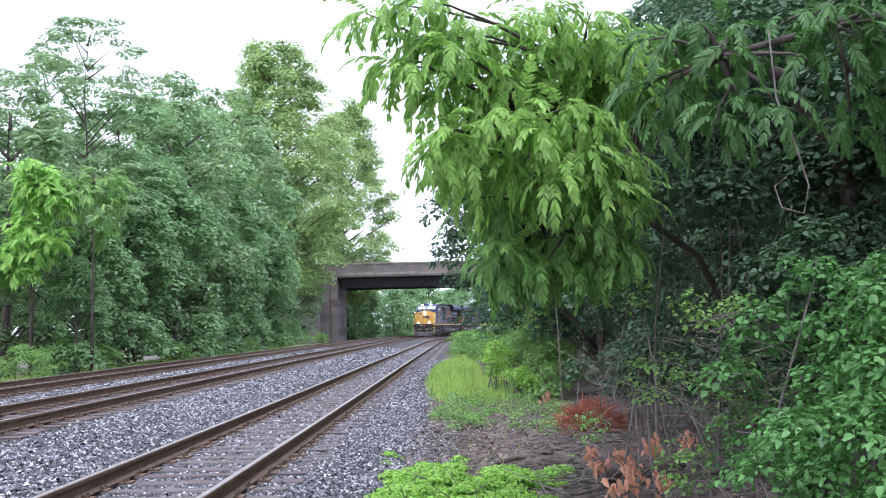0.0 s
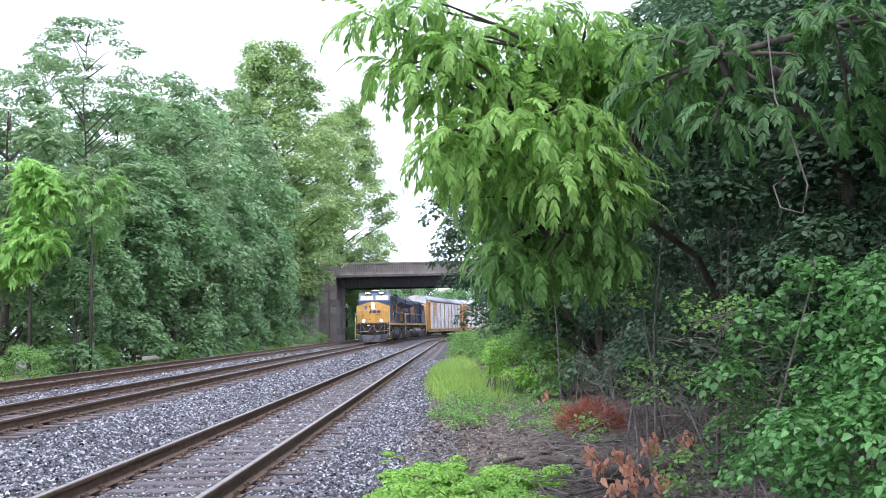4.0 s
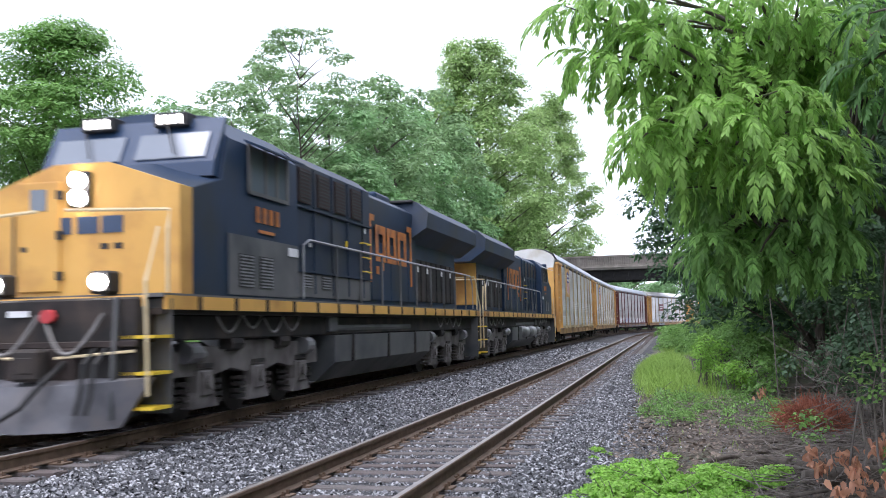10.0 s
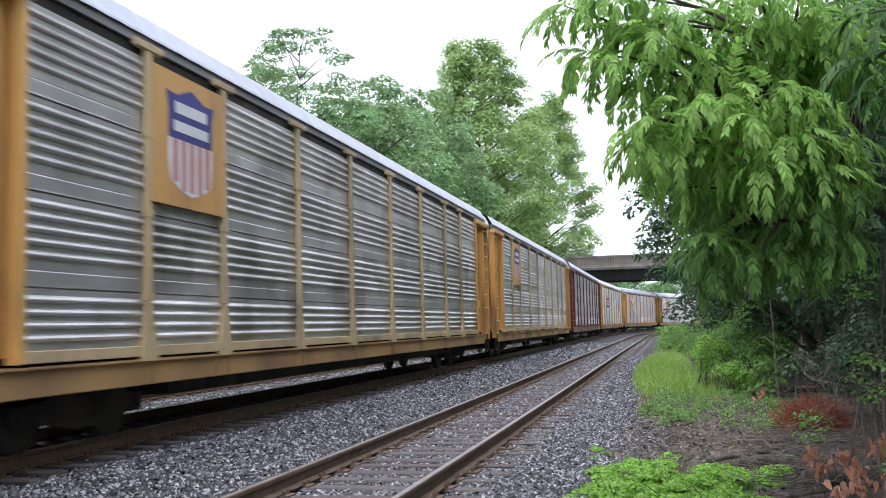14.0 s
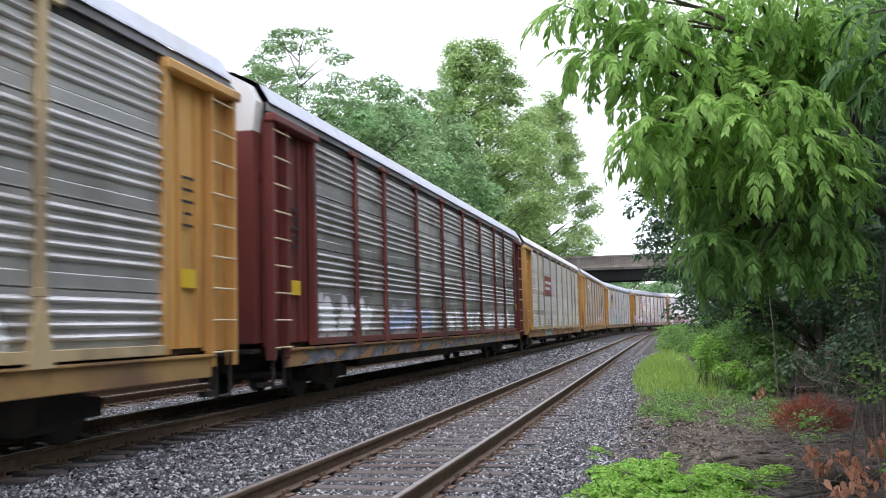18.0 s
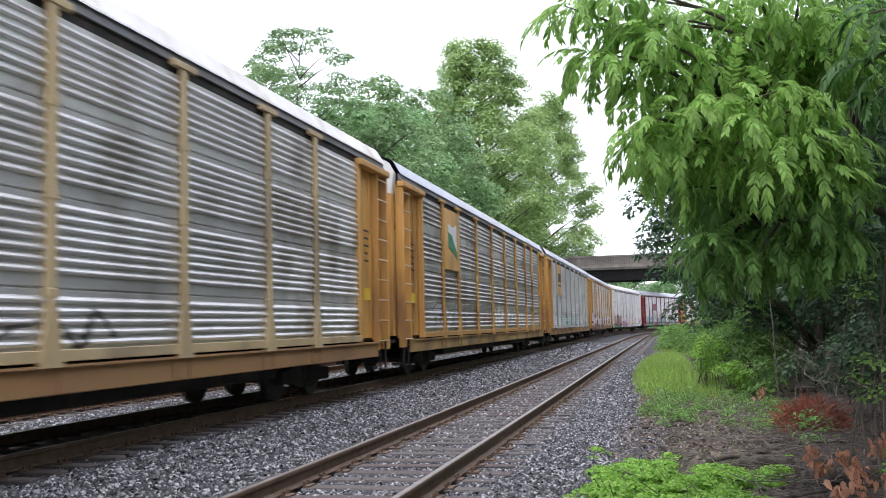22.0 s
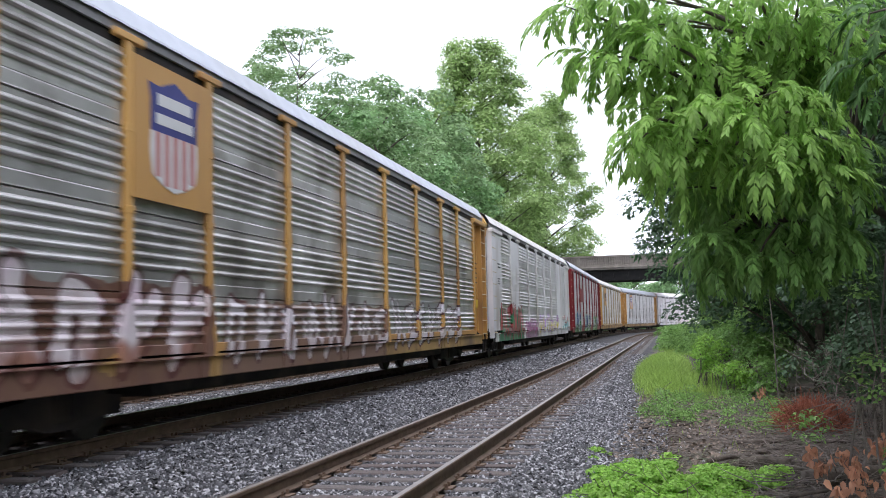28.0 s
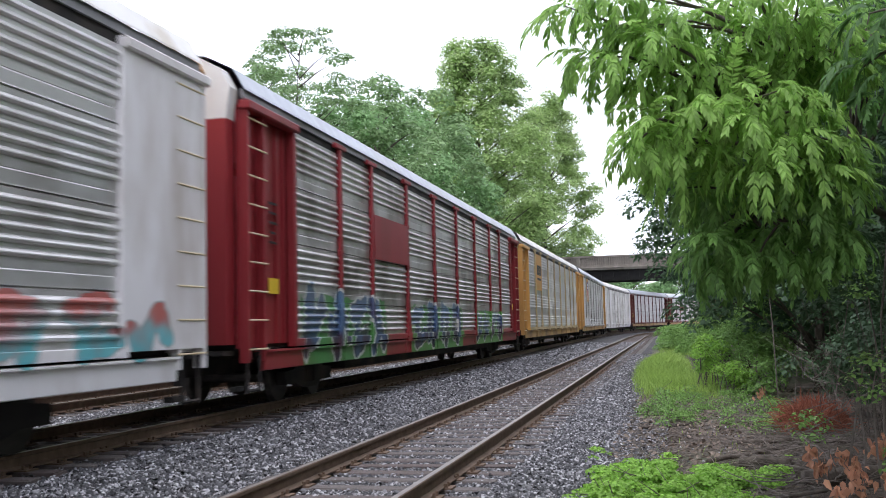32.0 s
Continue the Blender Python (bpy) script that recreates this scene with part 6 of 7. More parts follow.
def loco_truck(loco, y, mat):
    t = part("bogie", Form().box(-1.0, 1.0, y - 2.1, y + 2.1, 0.72, 0.95, 0.05), SOOT_SHADED, loco)
    for s in (-1, 1):
        p = [(y - 2.8, 0.9), (y - 2.45, 1.06), (y - 1.5, 1.06), (y - 1.2, 0.98), (y - 0.6, 1.12), (y + 0.6, 1.12), (y + 1.2, 0.98), (y + 1.5, 1.06), (y + 2.45, 1.06), (y + 2.8, 0.9),
             (y + 2.8, 0.66), (y + 1.5, 0.64), (y + 0.9, 0.72), (y + 0.4, 0.64), (y - 0.4, 0.64), (y - 0.9, 0.72), (y - 1.5, 0.64), (y - 2.8, 0.66)]
        part("side_frame", Form().prism(p, "x", s * 1.0, s * 1.2), mat, t, "dusty cast side frame")
        for d in (-1.85, 0, 1.85):
            c = y + d
            f = Form().prism([(c - 0.25, 0.72), (c + 0.25, 0.72), (c + 0.27, 0.42), (c + 0.4, 0.2), (c - 0.4, 0.2), (c - 0.27, 0.42)], "x", s * 1.06, s * 1.25)
            f.box(s * 1.26 - 0.03, s * 1.26 + 0.03, c - 0.17, c + 0.17, 0.36, 0.72, 0.02)
            f.tube([(s * 1.26, c, 0.56), (s * 1.33, c, 0.56)], 0.1, 12)
            part("axle_box", f, mat, t)
            part("bolt_slot", Form().box(s * 1.25 - 0.008, s * 1.25 + 0.008, c - 0.24, c + 0.24, 0.76, 0.82), SOOT_SHADED, t)
            for q in (-0.52, 0.52):
                f = Form()
                for k in range(4):
                    f.tube([(s * 1.12, c + q, 0.24 + k * 0.095), (s * 1.12, c + q, 0.295 + k * 0.095)], 0.115, 10)
                part("coil_spring", f, SOOT_SHADED, t)
        for d in (-2.35, 2.05):
            part("damper", Form().tube([(s * 1.26, y + d - 0.2, 0.98), (s * 1.26, y + d + 0.14, 0.98), (s * 1.26, y + d + 0.4, 0.94)], [0.15, 0.15, 0.06], 12), TANK_STEEL, t)
        for d in (-0.95, 0.95):
            part("brake_cylinder", Form().tube([(s * 1.2, y + d - 0.16, 1.08), (s * 1.2, y + d + 0.26, 1.08)], 0.12, 10), SOOT_SHADED, t)
        part("air_line", Form().tube([(s * 1.24, y - 2.2, 1.16), (s * 1.24, y - 0.7, 1.2), (s * 1.24, y + 0.8, 1.18), (s * 1.24, y + 2.3, 1.14)], 0.016, 5), CABLE, t)
    for d in (-1.85, 0, 1.85):
        w = new("wheelset", LOCO_WHEELS)
        w.parent = t
        w.location = (0, y + d, 0.53)


def build_loco(lead):
    loco = thing("locomotive", "dirty blue diesel locomotive with a yellow nose and lit headlights" if lead else "blue diesel locomotive coupled backwards with yellow end panels",
                 "locomotive", "locomotives of the train")
    side = DULL_NAVY if lead else NAVY
    # frame, walkway and stripe
    part("frame", Form().box(-1.3, 1.3, -10.6, 10.7, 1.15, 1.5, 0.02).box(-1.46, 1.46, -10.4, 10.6, 1.5, 1.58), SOOT_SHADED, loco)
    part("front_stripe", Form().box(-1.35, 1.35, -10.64, -10.6, 1.6, 1.74), YELLOW, loco)
    part("walkway", Form().box(-1.5, 1.5, -10.45, 10.75, 1.72, 1.77), GRIME, loco)
    for s in (-1, 1):
        f = Form().box(s * 1.49 - 0.025, s * 1.49 + 0.025, -10.4, 10.7, 1.56, 1.74)
        part("side_stripe", f, YELLOW, loco, "worn yellow stripe along the walkway edge")
        f = Form()
        for y in np.arange(-9.5, 10.4, 1.15):
            f.box(s * 1.52 - 0.008, s * 1.52 + 0.008, y - 0.05, y + 0.05, 1.56, 1.74)
        part("stripe_brackets", f, SOOT_SHADED, loco)
    # nose
    nose = mirror([(1.46, 1.77), (1.46, 3.22), (0.42, 3.58)])
    f = Form()
    loft(f, ring(nose, -9.95), ring(nose, -9.6))
    part("nose", f, YELLOW, loco, "yellow nose front")
    f = Form()
    back_nose = mirror([(1.46, 1.77), (1.46, 3.5), (0.5, 3.78)])
    loft(f, ring(nose, -9.598), ring(back_nose, -8.55))
    part("nose_sides", f, NAVY, loco)
    f = Form().box(-0.95, -0.3, -9.99, -9.94, 1.85, 3.35, 0.01)
    d = part("nose_door", f, YELLOW, loco)
    part("door_window", Form().box(-0.75, -0.5, -10.0, -9.985, 2.95, 3.25, 0.01), GLASS, d)
    f = Form()
    for z in (2.0, 2.55, 3.1):
        f.box(-0.34, -0.26, -10.02, -9.96, z, z + 0.12)
    f.tube([(-0.98, -10.02, 2.0), (-0.98, -10.02, 2.9)], 0.02, 6)
    part("door_hinges", f, BLACK, d)
    for a in (-0.45, -0.05, 0.32):
        part("nose_bar", Form().box(a, a + 0.31, -9.962, -9.95, 2.62, 2.85), CAB_BLUE, loco)
    part("nose_stencil", Form().box(0.3, 0.42, -9.962, -9.95, 2.4, 2.48).box(0.5, 0.62, -9.962, -9.95, 2.4, 2.48).box(-0.9, -0.8, -9.995, -9.985, 2.4, 2.47), BLACK, loco)
    h = part("headlight_housing", Form().box(-0.16, 0.16, -10.02, -9.94, 2.98, 3.46, 0.02), BLACK, loco)
    for z in (3.1, 3.34):
        part("headlight", Form().tube([(0, -10.05, z), (0, -10.0, z)], 0.115, 16), HEADLIGHT if lead else GLASS, h)
    for s in (-1, 1):
        dl = part("ditch_light_housing", Form().box(s * 0.75 - 0.14, s * 0.75 + 0.14, -10.72, -10.42, 1.77, 2.06, 0.03), BLACK, loco)
        part("ditch_light", Form().tube([(s * 0.75, -10.76, 1.92), (s * 0.75, -10.71, 1.92)], 0.105, 16), HEADLIGHT if lead else GLASS, dl)
    # cab
    low = mirror([(1.46, 3.36), (1.44, 4.12), (1.05, 4.5), (0.3, 4.62)])
    f = Form()
    loft(f, ring(low, -8.75, lambda x, z: 0.42 * (z - 3.36)), ring(low, -5.7))
    f.box(-1.46, 1.46, -8.6, -5.7, 1.77, 3.38)
    part("cab", f, NAVY, loco)
    part("cab_front", Form().prism([(-8.86, 3.5), (-8.82, 3.72), (-8.42, 4.44), (-8.36, 4.42), (-8.7, 3.5)], "x", -1.4, 1.4), CAB_BLUE, loco)
    for q in (-1.47, 1.47):
        part("cab_lower_side", Form().box(q - 0.006, q + 0.006, -8.5, -5.75, 1.8, 2.7), GRIME if lead else NAVY, loco)
    for s in (-1, 1):
        a, b = (0.12, 1.24) if s > 0 else (-1.24, -0.12)
        w = Form()
        w.add([(a, -8.805, 3.80), (b, -8.805, 3.80), (b, -8.59, 4.2), (a, -8.59, 4.2), (a, -8.79, 3.80), (b, -8.79, 3.80), (b, -8.575, 4.2), (a, -8.575, 4.2)],
              [(0, 1, 2, 3), (4, 7, 6, 5), (0, 4, 5, 1), (3, 2, 6, 7), (0, 3, 7, 4), (1, 5, 6, 2)])
        win = part("windshield", w, WINDSHIELD, loco)
        part("wiper", Form().tube([((a + b) / 2 - 0.1, -8.64, 4.3), ((a + b) / 2 + 0.1, -8.86, 3.86)], 0.014, 5), BLACK, win)
        nb = part("number_board", Form().box(s * 0.6 - 0.27, s * 0.6 + 0.27, -8.62, -8.3, 4.31, 4.52, 0.015), BLACK, loco)
        for k in range(4):
            part("number_bar", Form().box(s * 0.6 - 0.2 + k * 0.11, s * 0.6 - 0.13 + k * 0.11, -8.635, -8.615, 4.35, 4.48), NUMBER_GLOW if lead else PALE, nb)
        # side window with pale frame posts and a sun visor
        f = Form().box(s * 1.47 - 0.012, s * 1.47 + 0.012, -7.75, -6.25, 3.42, 4.12)
        sw = part("side_window", f, GLASS, loco)
        f = Form()
        for y in (-7.78, -7.15, -6.7, -6.25):
            f.box(s * 1.49 - 0.015, s * 1.49 + 0.015, y - 0.05, y + 0.05, 3.4, 4.14)
        f.box(s * 1.49 - 0.015, s * 1.49 + 0.015, -7.8, -6.2, 3.36, 3.42)
        part("window_frame", f, GRIME, sw)
        part("sun_visor", Form().prism([(s * 1.44, 4.2), (s * 1.44, 4.16), (s * 1.78, 4.02), (s * 1.78, 4.05)], "y", -7.85, -6.15), PALE if not lead else NAVY, loco)
        f = Form()
        for k in range(4):
            f.box(s * 1.475 - 0.006, s * 1.475 + 0.006, -7.5 + 0.26 * k, -7.36 + 0.26 * k, 2.95, 3.2)
        part("number_panel", f, ORANGE, loco)
        part("stripe_panel", Form().box(s * 1.475 - 0.006, s * 1.475 + 0.006, -7.4, -6.8, 2.79, 2.84), ORANGE, loco)
        # hood behind the cab with louvres
        wide = 1.4 if s > 0 else -1.17
        for y, w in ((-5.2, 0.6), (-4.2, 0.65), (-3.25, 0.6), (-2.2, 0.65)):
            g = part("intake_grille", Form().box(wide - 0.02, wide + 0.012, y - w / 2, y + w / 2, 3.52, 4.14), GRILLE, loco, "dark red-brown intake grille")
            f = Form()
            for k in range(9):
                z = 3.55 + k * 0.065
                f.box(min(wide, wide + s * 0.022), max(wide, wide + s * 0.022), y - w / 2 + 0.02, y + w / 2 - 0.02, z, z + 0.025)
            tagged(part("slat", f, BLACK, g), kind="stuff")
        for y, z, w, h in ((-8.15, 1.92, 0.5, 0.5), (-7.4, 1.92, 0.5, 0.5), (-5.35, 2.0, 0.45, 0.26), (-4.35, 2.0, 0.45, 0.26)):
            q = (1.478 if y < -5.7 else 1.402) * s if s > 0 or y < -5.7 else -1.172
            v = part("side_vent", Form().box(q - 0.012, q + 0.012, y, y + w, z, z + h), BLACK, loco)
            f = Form()
            for k in range(int(h / 0.05)):
                f.box(min(q, q + s * 0.02), max(q, q + s * 0.02), y + 0.015, y + w - 0.015, z + 0.012 + k * 0.05, z + 0.034 + k * 0.05)
            tagged(part("slat", f, RAILING, v), kind="stuff")
        for y, z, w, h, m in ((-6.2, 2.5, 0.42, 0.14, PALE), (-2.9, 2.86, 0.06, 0.16, SIGN_YELLOW), (-1.7, 3.28, 0.1, 0.1, PALE), (-5.0, 2.75, 0.1, 0.07, PALE)):
            q = (1.478 if y < -5.7 else 1.402) * s if s > 0 or y < -5.7 else -1.172
            part("notice_plate", Form().box(q - 0.012, q + 0.012, y, y + w, z, z + h), m, loco)
        for z in (2.45, 2.75, 3.05):
            q = 1.42 if s > 0 else -1.19
            part("grab_iron", Form().tube([(q - s * 0.03, -1.95, z), (q + s * 0.05, -1.93, z), (q + s * 0.05, -1.42, z), (q - s * 0.03, -1.4, z)], 0.014, 6), SIGN_YELLOW, loco)
        f = Form()
        for y in (-5.65, -4.7, -3.7, -2.75, -1.75):
            f.box(wide - 0.03, wide + 0.01, y - 0.03, y + 0.03, 1.9, 4.2)
        f.box(wide - 0.03, wide + 0.03, -5.65, -1.2, 3.42, 3.46).box(wide - 0.03, wide + 0.03, -5.65, -1.2, 2.28, 2.32)
        part("panel_seams", f, side, loco)
        # engine doors
        for i, y in enumerate(np.arange(-1.1, 3.2, 0.8)):
            part("hood_door", Form().box(s * 1.12 - 0.02, s * 1.12 + 0.02, y, y + 0.76, 1.9, 3.25, 0.008), NAVY, loco)
        for outline in ([(q + 0.35, w) for q, w in o] for o in ([(-0.85, 2.3), (-0.7, 2.3), (-0.7, 3.72), (-0.45, 3.72), (-0.45, 3.86), (-0.85, 3.86)], [(2.9, 2.3), (2.75, 2.3), (2.75, 3.72), (2.5, 3.72), (2.5, 3.86), (2.9, 3.86)],
                        *[[(a, 2.92), (a + 0.12, 2.8), (a + 0.7, 2.8), (a + 0.82, 2.92), (a + 0.82, 3.53), (a + 0.7, 3.65), (a + 0.12, 3.65), (a, 3.53)] for a in (-0.35, 0.6, 1.55)],
                        [(0.1, 2.6), (0.3, 2.6), (0.3, 2.78), (0.1, 2.78)], [(-0.3, 2.5), (-0.1, 2.5), (-0.1, 2.68), (-0.3, 2.68)])):
            f = Form()
            if len(outline) == 8:
                (a, z0), (b, z1) = (outline[0][0], 2.8), (outline[3][0], 3.65)
                x0, x1 = min(s * 1.143, s * 1.158), max(s * 1.143, s * 1.158)
                f.box(x0, x1, a, a + 0.22, z0, z1, 0.006).box(x0, x1, b - 0.22, b, z0, z1, 0.006).box(x0, x1, a + 0.22, b - 0.22, z0, z0 + 0.2).box(x0, x1, a + 0.22, b - 0.22, z1 - 0.2, z1)
            else:
                f.prism(outline, "x", s * 1.143, s * 1.158)
            part("emblem_block", f, ORANGE, loco, "faded orange emblem block")
        # radiator end
        for y in np.arange(4.1, 8.6, 0.62):
            part("radiator_door", Form().box(s * 1.02 - 0.02, s * 1.02 + 0.02, y, y + 0.5, 1.95, 3.1, 0.008), SOOT_SHADED, loco)
        for y in (4.3, 5.4, 7.2, 8.4):
            part("decal", Form().box(s * 1.045 - 0.006, s * 1.045 + 0.006, y - 0.08, y + 0.08, 2.75, 2.9), PALE, loco)
        # handrails
        f = Form()
        f.tube([(s * 1.44, -5.4, 1.8), (s * 1.44, -5.4, 2.75), (s * 1.44, -5.1, 2.86), (s * 1.44, 9.6, 2.86), (s * 1.44, 9.9, 2.6), (s * 1.44, 9.95, 1.8)], 0.022, 6)
        part("handrail", f, RAILING, loco)
        for y in np.arange(-3.6, 9.2, 1.55):
            part("stanchion", Form().tube([(s * 1.44, y, 1.77), (s * 1.44, y, 2.87)], 0.026, 6), GRIME, loco)
        for e in (-1, 1):
            part("end_handrail", Form().tube([(s * 1.5, e * 10.35, 1.78), (s * 1.5, e * 10.35, 2.6), (s * 1.45, e * 10.2, 2.86), (s * 0.2, e * 10.62, 2.86)], 0.022, 6), CREAM, loco)
            part("stair_handrail", Form().tube([(s * 1.5, e * 10.85, 0.5), (s * 1.5, e * 10.9, 1.9), (s * 1.45, e * 10.5, 2.6)], 0.022, 6), CREAM, loco)
        for e in (-1, 1):
            f = Form().prism([(e * 10.95, 0.22), (e * 10.3, 0.22), (e * 10.25, 1.72), (e * 10.8, 1.72)], "x", s * 1.02, s * 1.06)
            f.box(s * 1.28 - 0.24, s * 1.28 + 0.24, min(e * 10.3, e * 10.26), max(e * 10.3, e * 10.26), 0.25, 1.7)
            st = part("stairwell", f, GRIME, loco)
            for z in (0.32, 0.75, 1.2):
                part("step", Form().box(s * 1.28 - 0.24, s * 1.28 + 0.24, min(e * 10.28, e * 10.75), max(e * 10.28, e * 10.75), z, z + 0.04), SIGN_YELLOW, st, "yellow-edged step")
        # tanks and pipes under the frame
        part("air_pipe", Form().tube([(s * 1.22, -3.6, 1.28), (s * 1.22, 2.4, 1.28)], 0.1, 12), GRIME, loco)
        if s < 0:
            for y in (-2.7, -0.5):
                part("air_reservoir", Form().tube([(-1.28, y, 0.92), (-1.28, y + 0.1, 0.92), (-1.28, y + 1.8, 0.92), (-1.28, y + 1.9, 0.92)], [0.15, 0.27, 0.27, 0.15], 16), TANK_STEEL, loco, "shiny steel air reservoir", smooth=True)
        for base in (-6.95, 6.95):
            for d in (-1.2, -0.35, 0.5, 1.3):
                loop = [(s * 1.3, base + d + 0.8 * (k - 0.5), 1.5 - 0.24 * math.sin(math.pi * k) - 0.05 * math.sin(5 * d)) for k in np.linspace(0, 1, 9)]
                part("cable_loop", Form().tube(loop, 0.024, 6), CABLE, loco, "dusty hanging traction cable")
        part("junction_box", Form().box(s * 1.3 - 0.08, s * 1.3 + 0.08, -3.9, -3.4, 1.2, 1.5, 0.02), GRIME, loco)
    hood = [(1.38, 1.77), (1.38, 4.22), (1.1, 4.45), (-0.9, 4.45), (-1.15, 4.25), (-1.15, 1.77)]
    f = Form()
    loft(f, ring(hood, -5.698), ring(hood, -1.2))
    hood_part = part("auxiliary_hood", f, side if lead else NAVY, loco)
    if lead:
        for a, b in ((-5.6, -3.72), (-3.68, -1.3)):
            part("lower_door", Form().box(1.384, 1.398, a, b, 1.84, 2.27, 0.004), GRIME, hood_part, "dusty grey lower door")
    eng = mirror([(1.1, 1.77), (1.1, 4.25), (0.85, 4.42)])
    f = Form()
    loft(f, ring(eng, -1.198), ring(eng, 3.9))
    part("engine_hood", f, NAVY, loco)
    part("exhaust_housing", Form().box(-0.7, 0.7, 1.6, 2.9, 4.4, 4.66, 0.06), NAVY, loco)
    rad = mirror([(1.0, 1.77), (1.0, 3.7)])
    f = Form()
    loft(f, ring(rad, 3.902), ring(rad, 9.28))
    part("radiator_hood", f, NAVY, loco)
    wing = mirror([(0.98, 3.5), (1.52, 3.88), (1.54, 4.3), (1.2, 4.6)])
    f = Form()
    loft(f, ring(wing, 3.35, lambda x, z: 0.35 * (z - 3.5)), ring(wing, 10.35, lambda x, z: -0.12 * (z - 3.5)))
    part("radiator_cowl", f, NAVY, loco)
    part("radiator_screen", Form().box(-1.1, 1.1, 3.6, 9.2, 4.58, 4.66, 0.02), BLACK, loco)
    part("rear_panel", Form().box(-0.99, 0.99, 9.28, 9.35, 2.0, 3.62, 0.02), YELLOW, loco, "yellow rear end panel")
    part("roof_dome", Form().tube([(0, -7.4, 4.58), (0, -7.4, 4.68), (0, -7.4, 4.72)], [0.42, 0.4, 0.2], 16), PALE, loco)
    part("horn_mast", Form().tube([(0.4, -5.2, 4.4), (0.4, -5.2, 4.72)], 0.03, 6).tube([(0.4, -5.5, 4.7), (0.4, -4.9, 4.7)], 0.05, 8), BLACK, loco)
    tank = mirror([(1.0, 0.26), (1.4, 0.62), (1.42, 1.14)])
    f = Form()
    loft(f, ring(tank, -3.7), ring(tank, 4.0))
    part("fuel_tank", f, GRIME, loco, "grimy grey fuel tank")
    for y in (-2.6, 0.0, 2.4):
        part("tank_strap", Form().box(-1.44, 1.44, y - 0.05, y + 0.05, 0.6, 1.16), SOOT_SHADED, loco)
    # ends
    for e in (-1, 1):
        part("pilot", Form().box(-1.3, 1.3, min(e * 10.6, e * 10.75), max(e * 10.6, e * 10.75), 0.55, 1.72, 0.03), SOOT_SHADED, loco)
        f = Form()
        loft(f, [(-1.52, e * 10.78, 0.72), (-0.75, e * 11.02, 0.66), (0, e * 11.12, 0.64), (0.75, e * 11.02, 0.66), (1.52, e * 10.78, 0.72), (1.5, e * 10.66, 0.72), (-1.5, e * 10.66, 0.72)],
             [(-1.12, e * 10.84, 0.12), (-0.6, e * 11.12, 0.09), (0, e * 11.26, 0.08), (0.6, e * 11.12, 0.09), (1.12, e * 10.84, 0.12), (1.1, e * 10.72, 0.12), (-1.1, e * 10.72, 0.12)])
        part("snow_plow", f, PLOW_GREY, loco, "scuffed grey snow plow")
        part("coupler", Form().box(-0.13, 0.13, min(e * 10.6, e * 11.15), max(e * 10.6, e * 11.15), 0.78, 1.02, 0.03).box(-0.2, 0.2, min(e * 10.9, e * 11.14), max(e * 10.9, e * 11.14), 0.7, 1.1, 0.04), SOOT_SHADED, loco)
        for x in (-1.02, -0.9, 0.75, 0.9):
            part("air_hose", Form().tube([(x, e * 10.76, 1.1), (x * 1.03, e * 11.08, 0.9), (x, e * 11.14, 0.5), (x * 0.94, e * 11.16, 0.3)], 0.03, 6), BLACK, loco)
        part("train_line_hose", Form().tube([(0.35, e * 10.78, 0.95), (0.3, e * 11.2, 0.7), (0.1, e * 11.36, 0.4), (-0.25, e * 11.36, 0.22)], 0.035, 6), BLACK, loco)
        for x in (-0.45, 0.45):
            loop = [(x + 0.42 * (k - 0.5) * 2, e * (10.8 + 0.14 * math.sin(math.pi * k)), 1.52 - 0.5 * math.sin(math.pi * k)) for k in np.linspace(0, 1, 9)]
            part("jumper_cable", Form().tube(loop, 0.024, 6), CABLE, loco, "grey jumper cable hanging in a loop")
        part("buffer_beam", Form().box(-1.32, 1.32, min(e * 10.74, e * 10.82), max(e * 10.74, e * 10.82), 1.1, 1.18, 0.01).box(-0.5, 0.5, min(e * 10.74, e * 10.84), max(e * 10.74, e * 10.84), 0.62, 1.1, 0.02), RUST_DARK, loco)
        part("hose_fitting", Form().tube([(0.12, e * 10.78, 1.5), (0.12, e * 10.88, 1.5)], 0.09, 10), RED_HOSE, loco)
        part("deck_light", Form().box(-0.5, -0.2, min(e * 10.76, e * 10.78), max(e * 10.76, e * 10.78), 1.5, 1.58), PALE, loco)
        f = Form().tube([(-1.3, e * 10.8, 1.05), (-0.3, e * 10.95, 0.98)], 0.02, 5).tube([(1.3, e * 10.8, 1.05), (0.3, e * 10.95, 0.98)], 0.02, 5)
        part("uncoupling_lever", f, CREAM, loco)
        loco_truck(loco, e * 6.95, TRUCK_GREY)
    return loco


MOVERS.append((build_loco(True), -15.95, 6.95, False))
MOVERS.append((build_loco(False), 6.4, 6.95, True))


def travelled(t):
    """Metres the train has gone at t seconds, counted from 13 s."""
    u = t - 13
    return 12.541 * u - 0.0031 * u * u - 0.000188 * u ** 3 - np.interp(t, (12, 17, 22, 27.5, 30, 32), (0, 0.8, 0.85, 0.8, 0.4, -0.3))


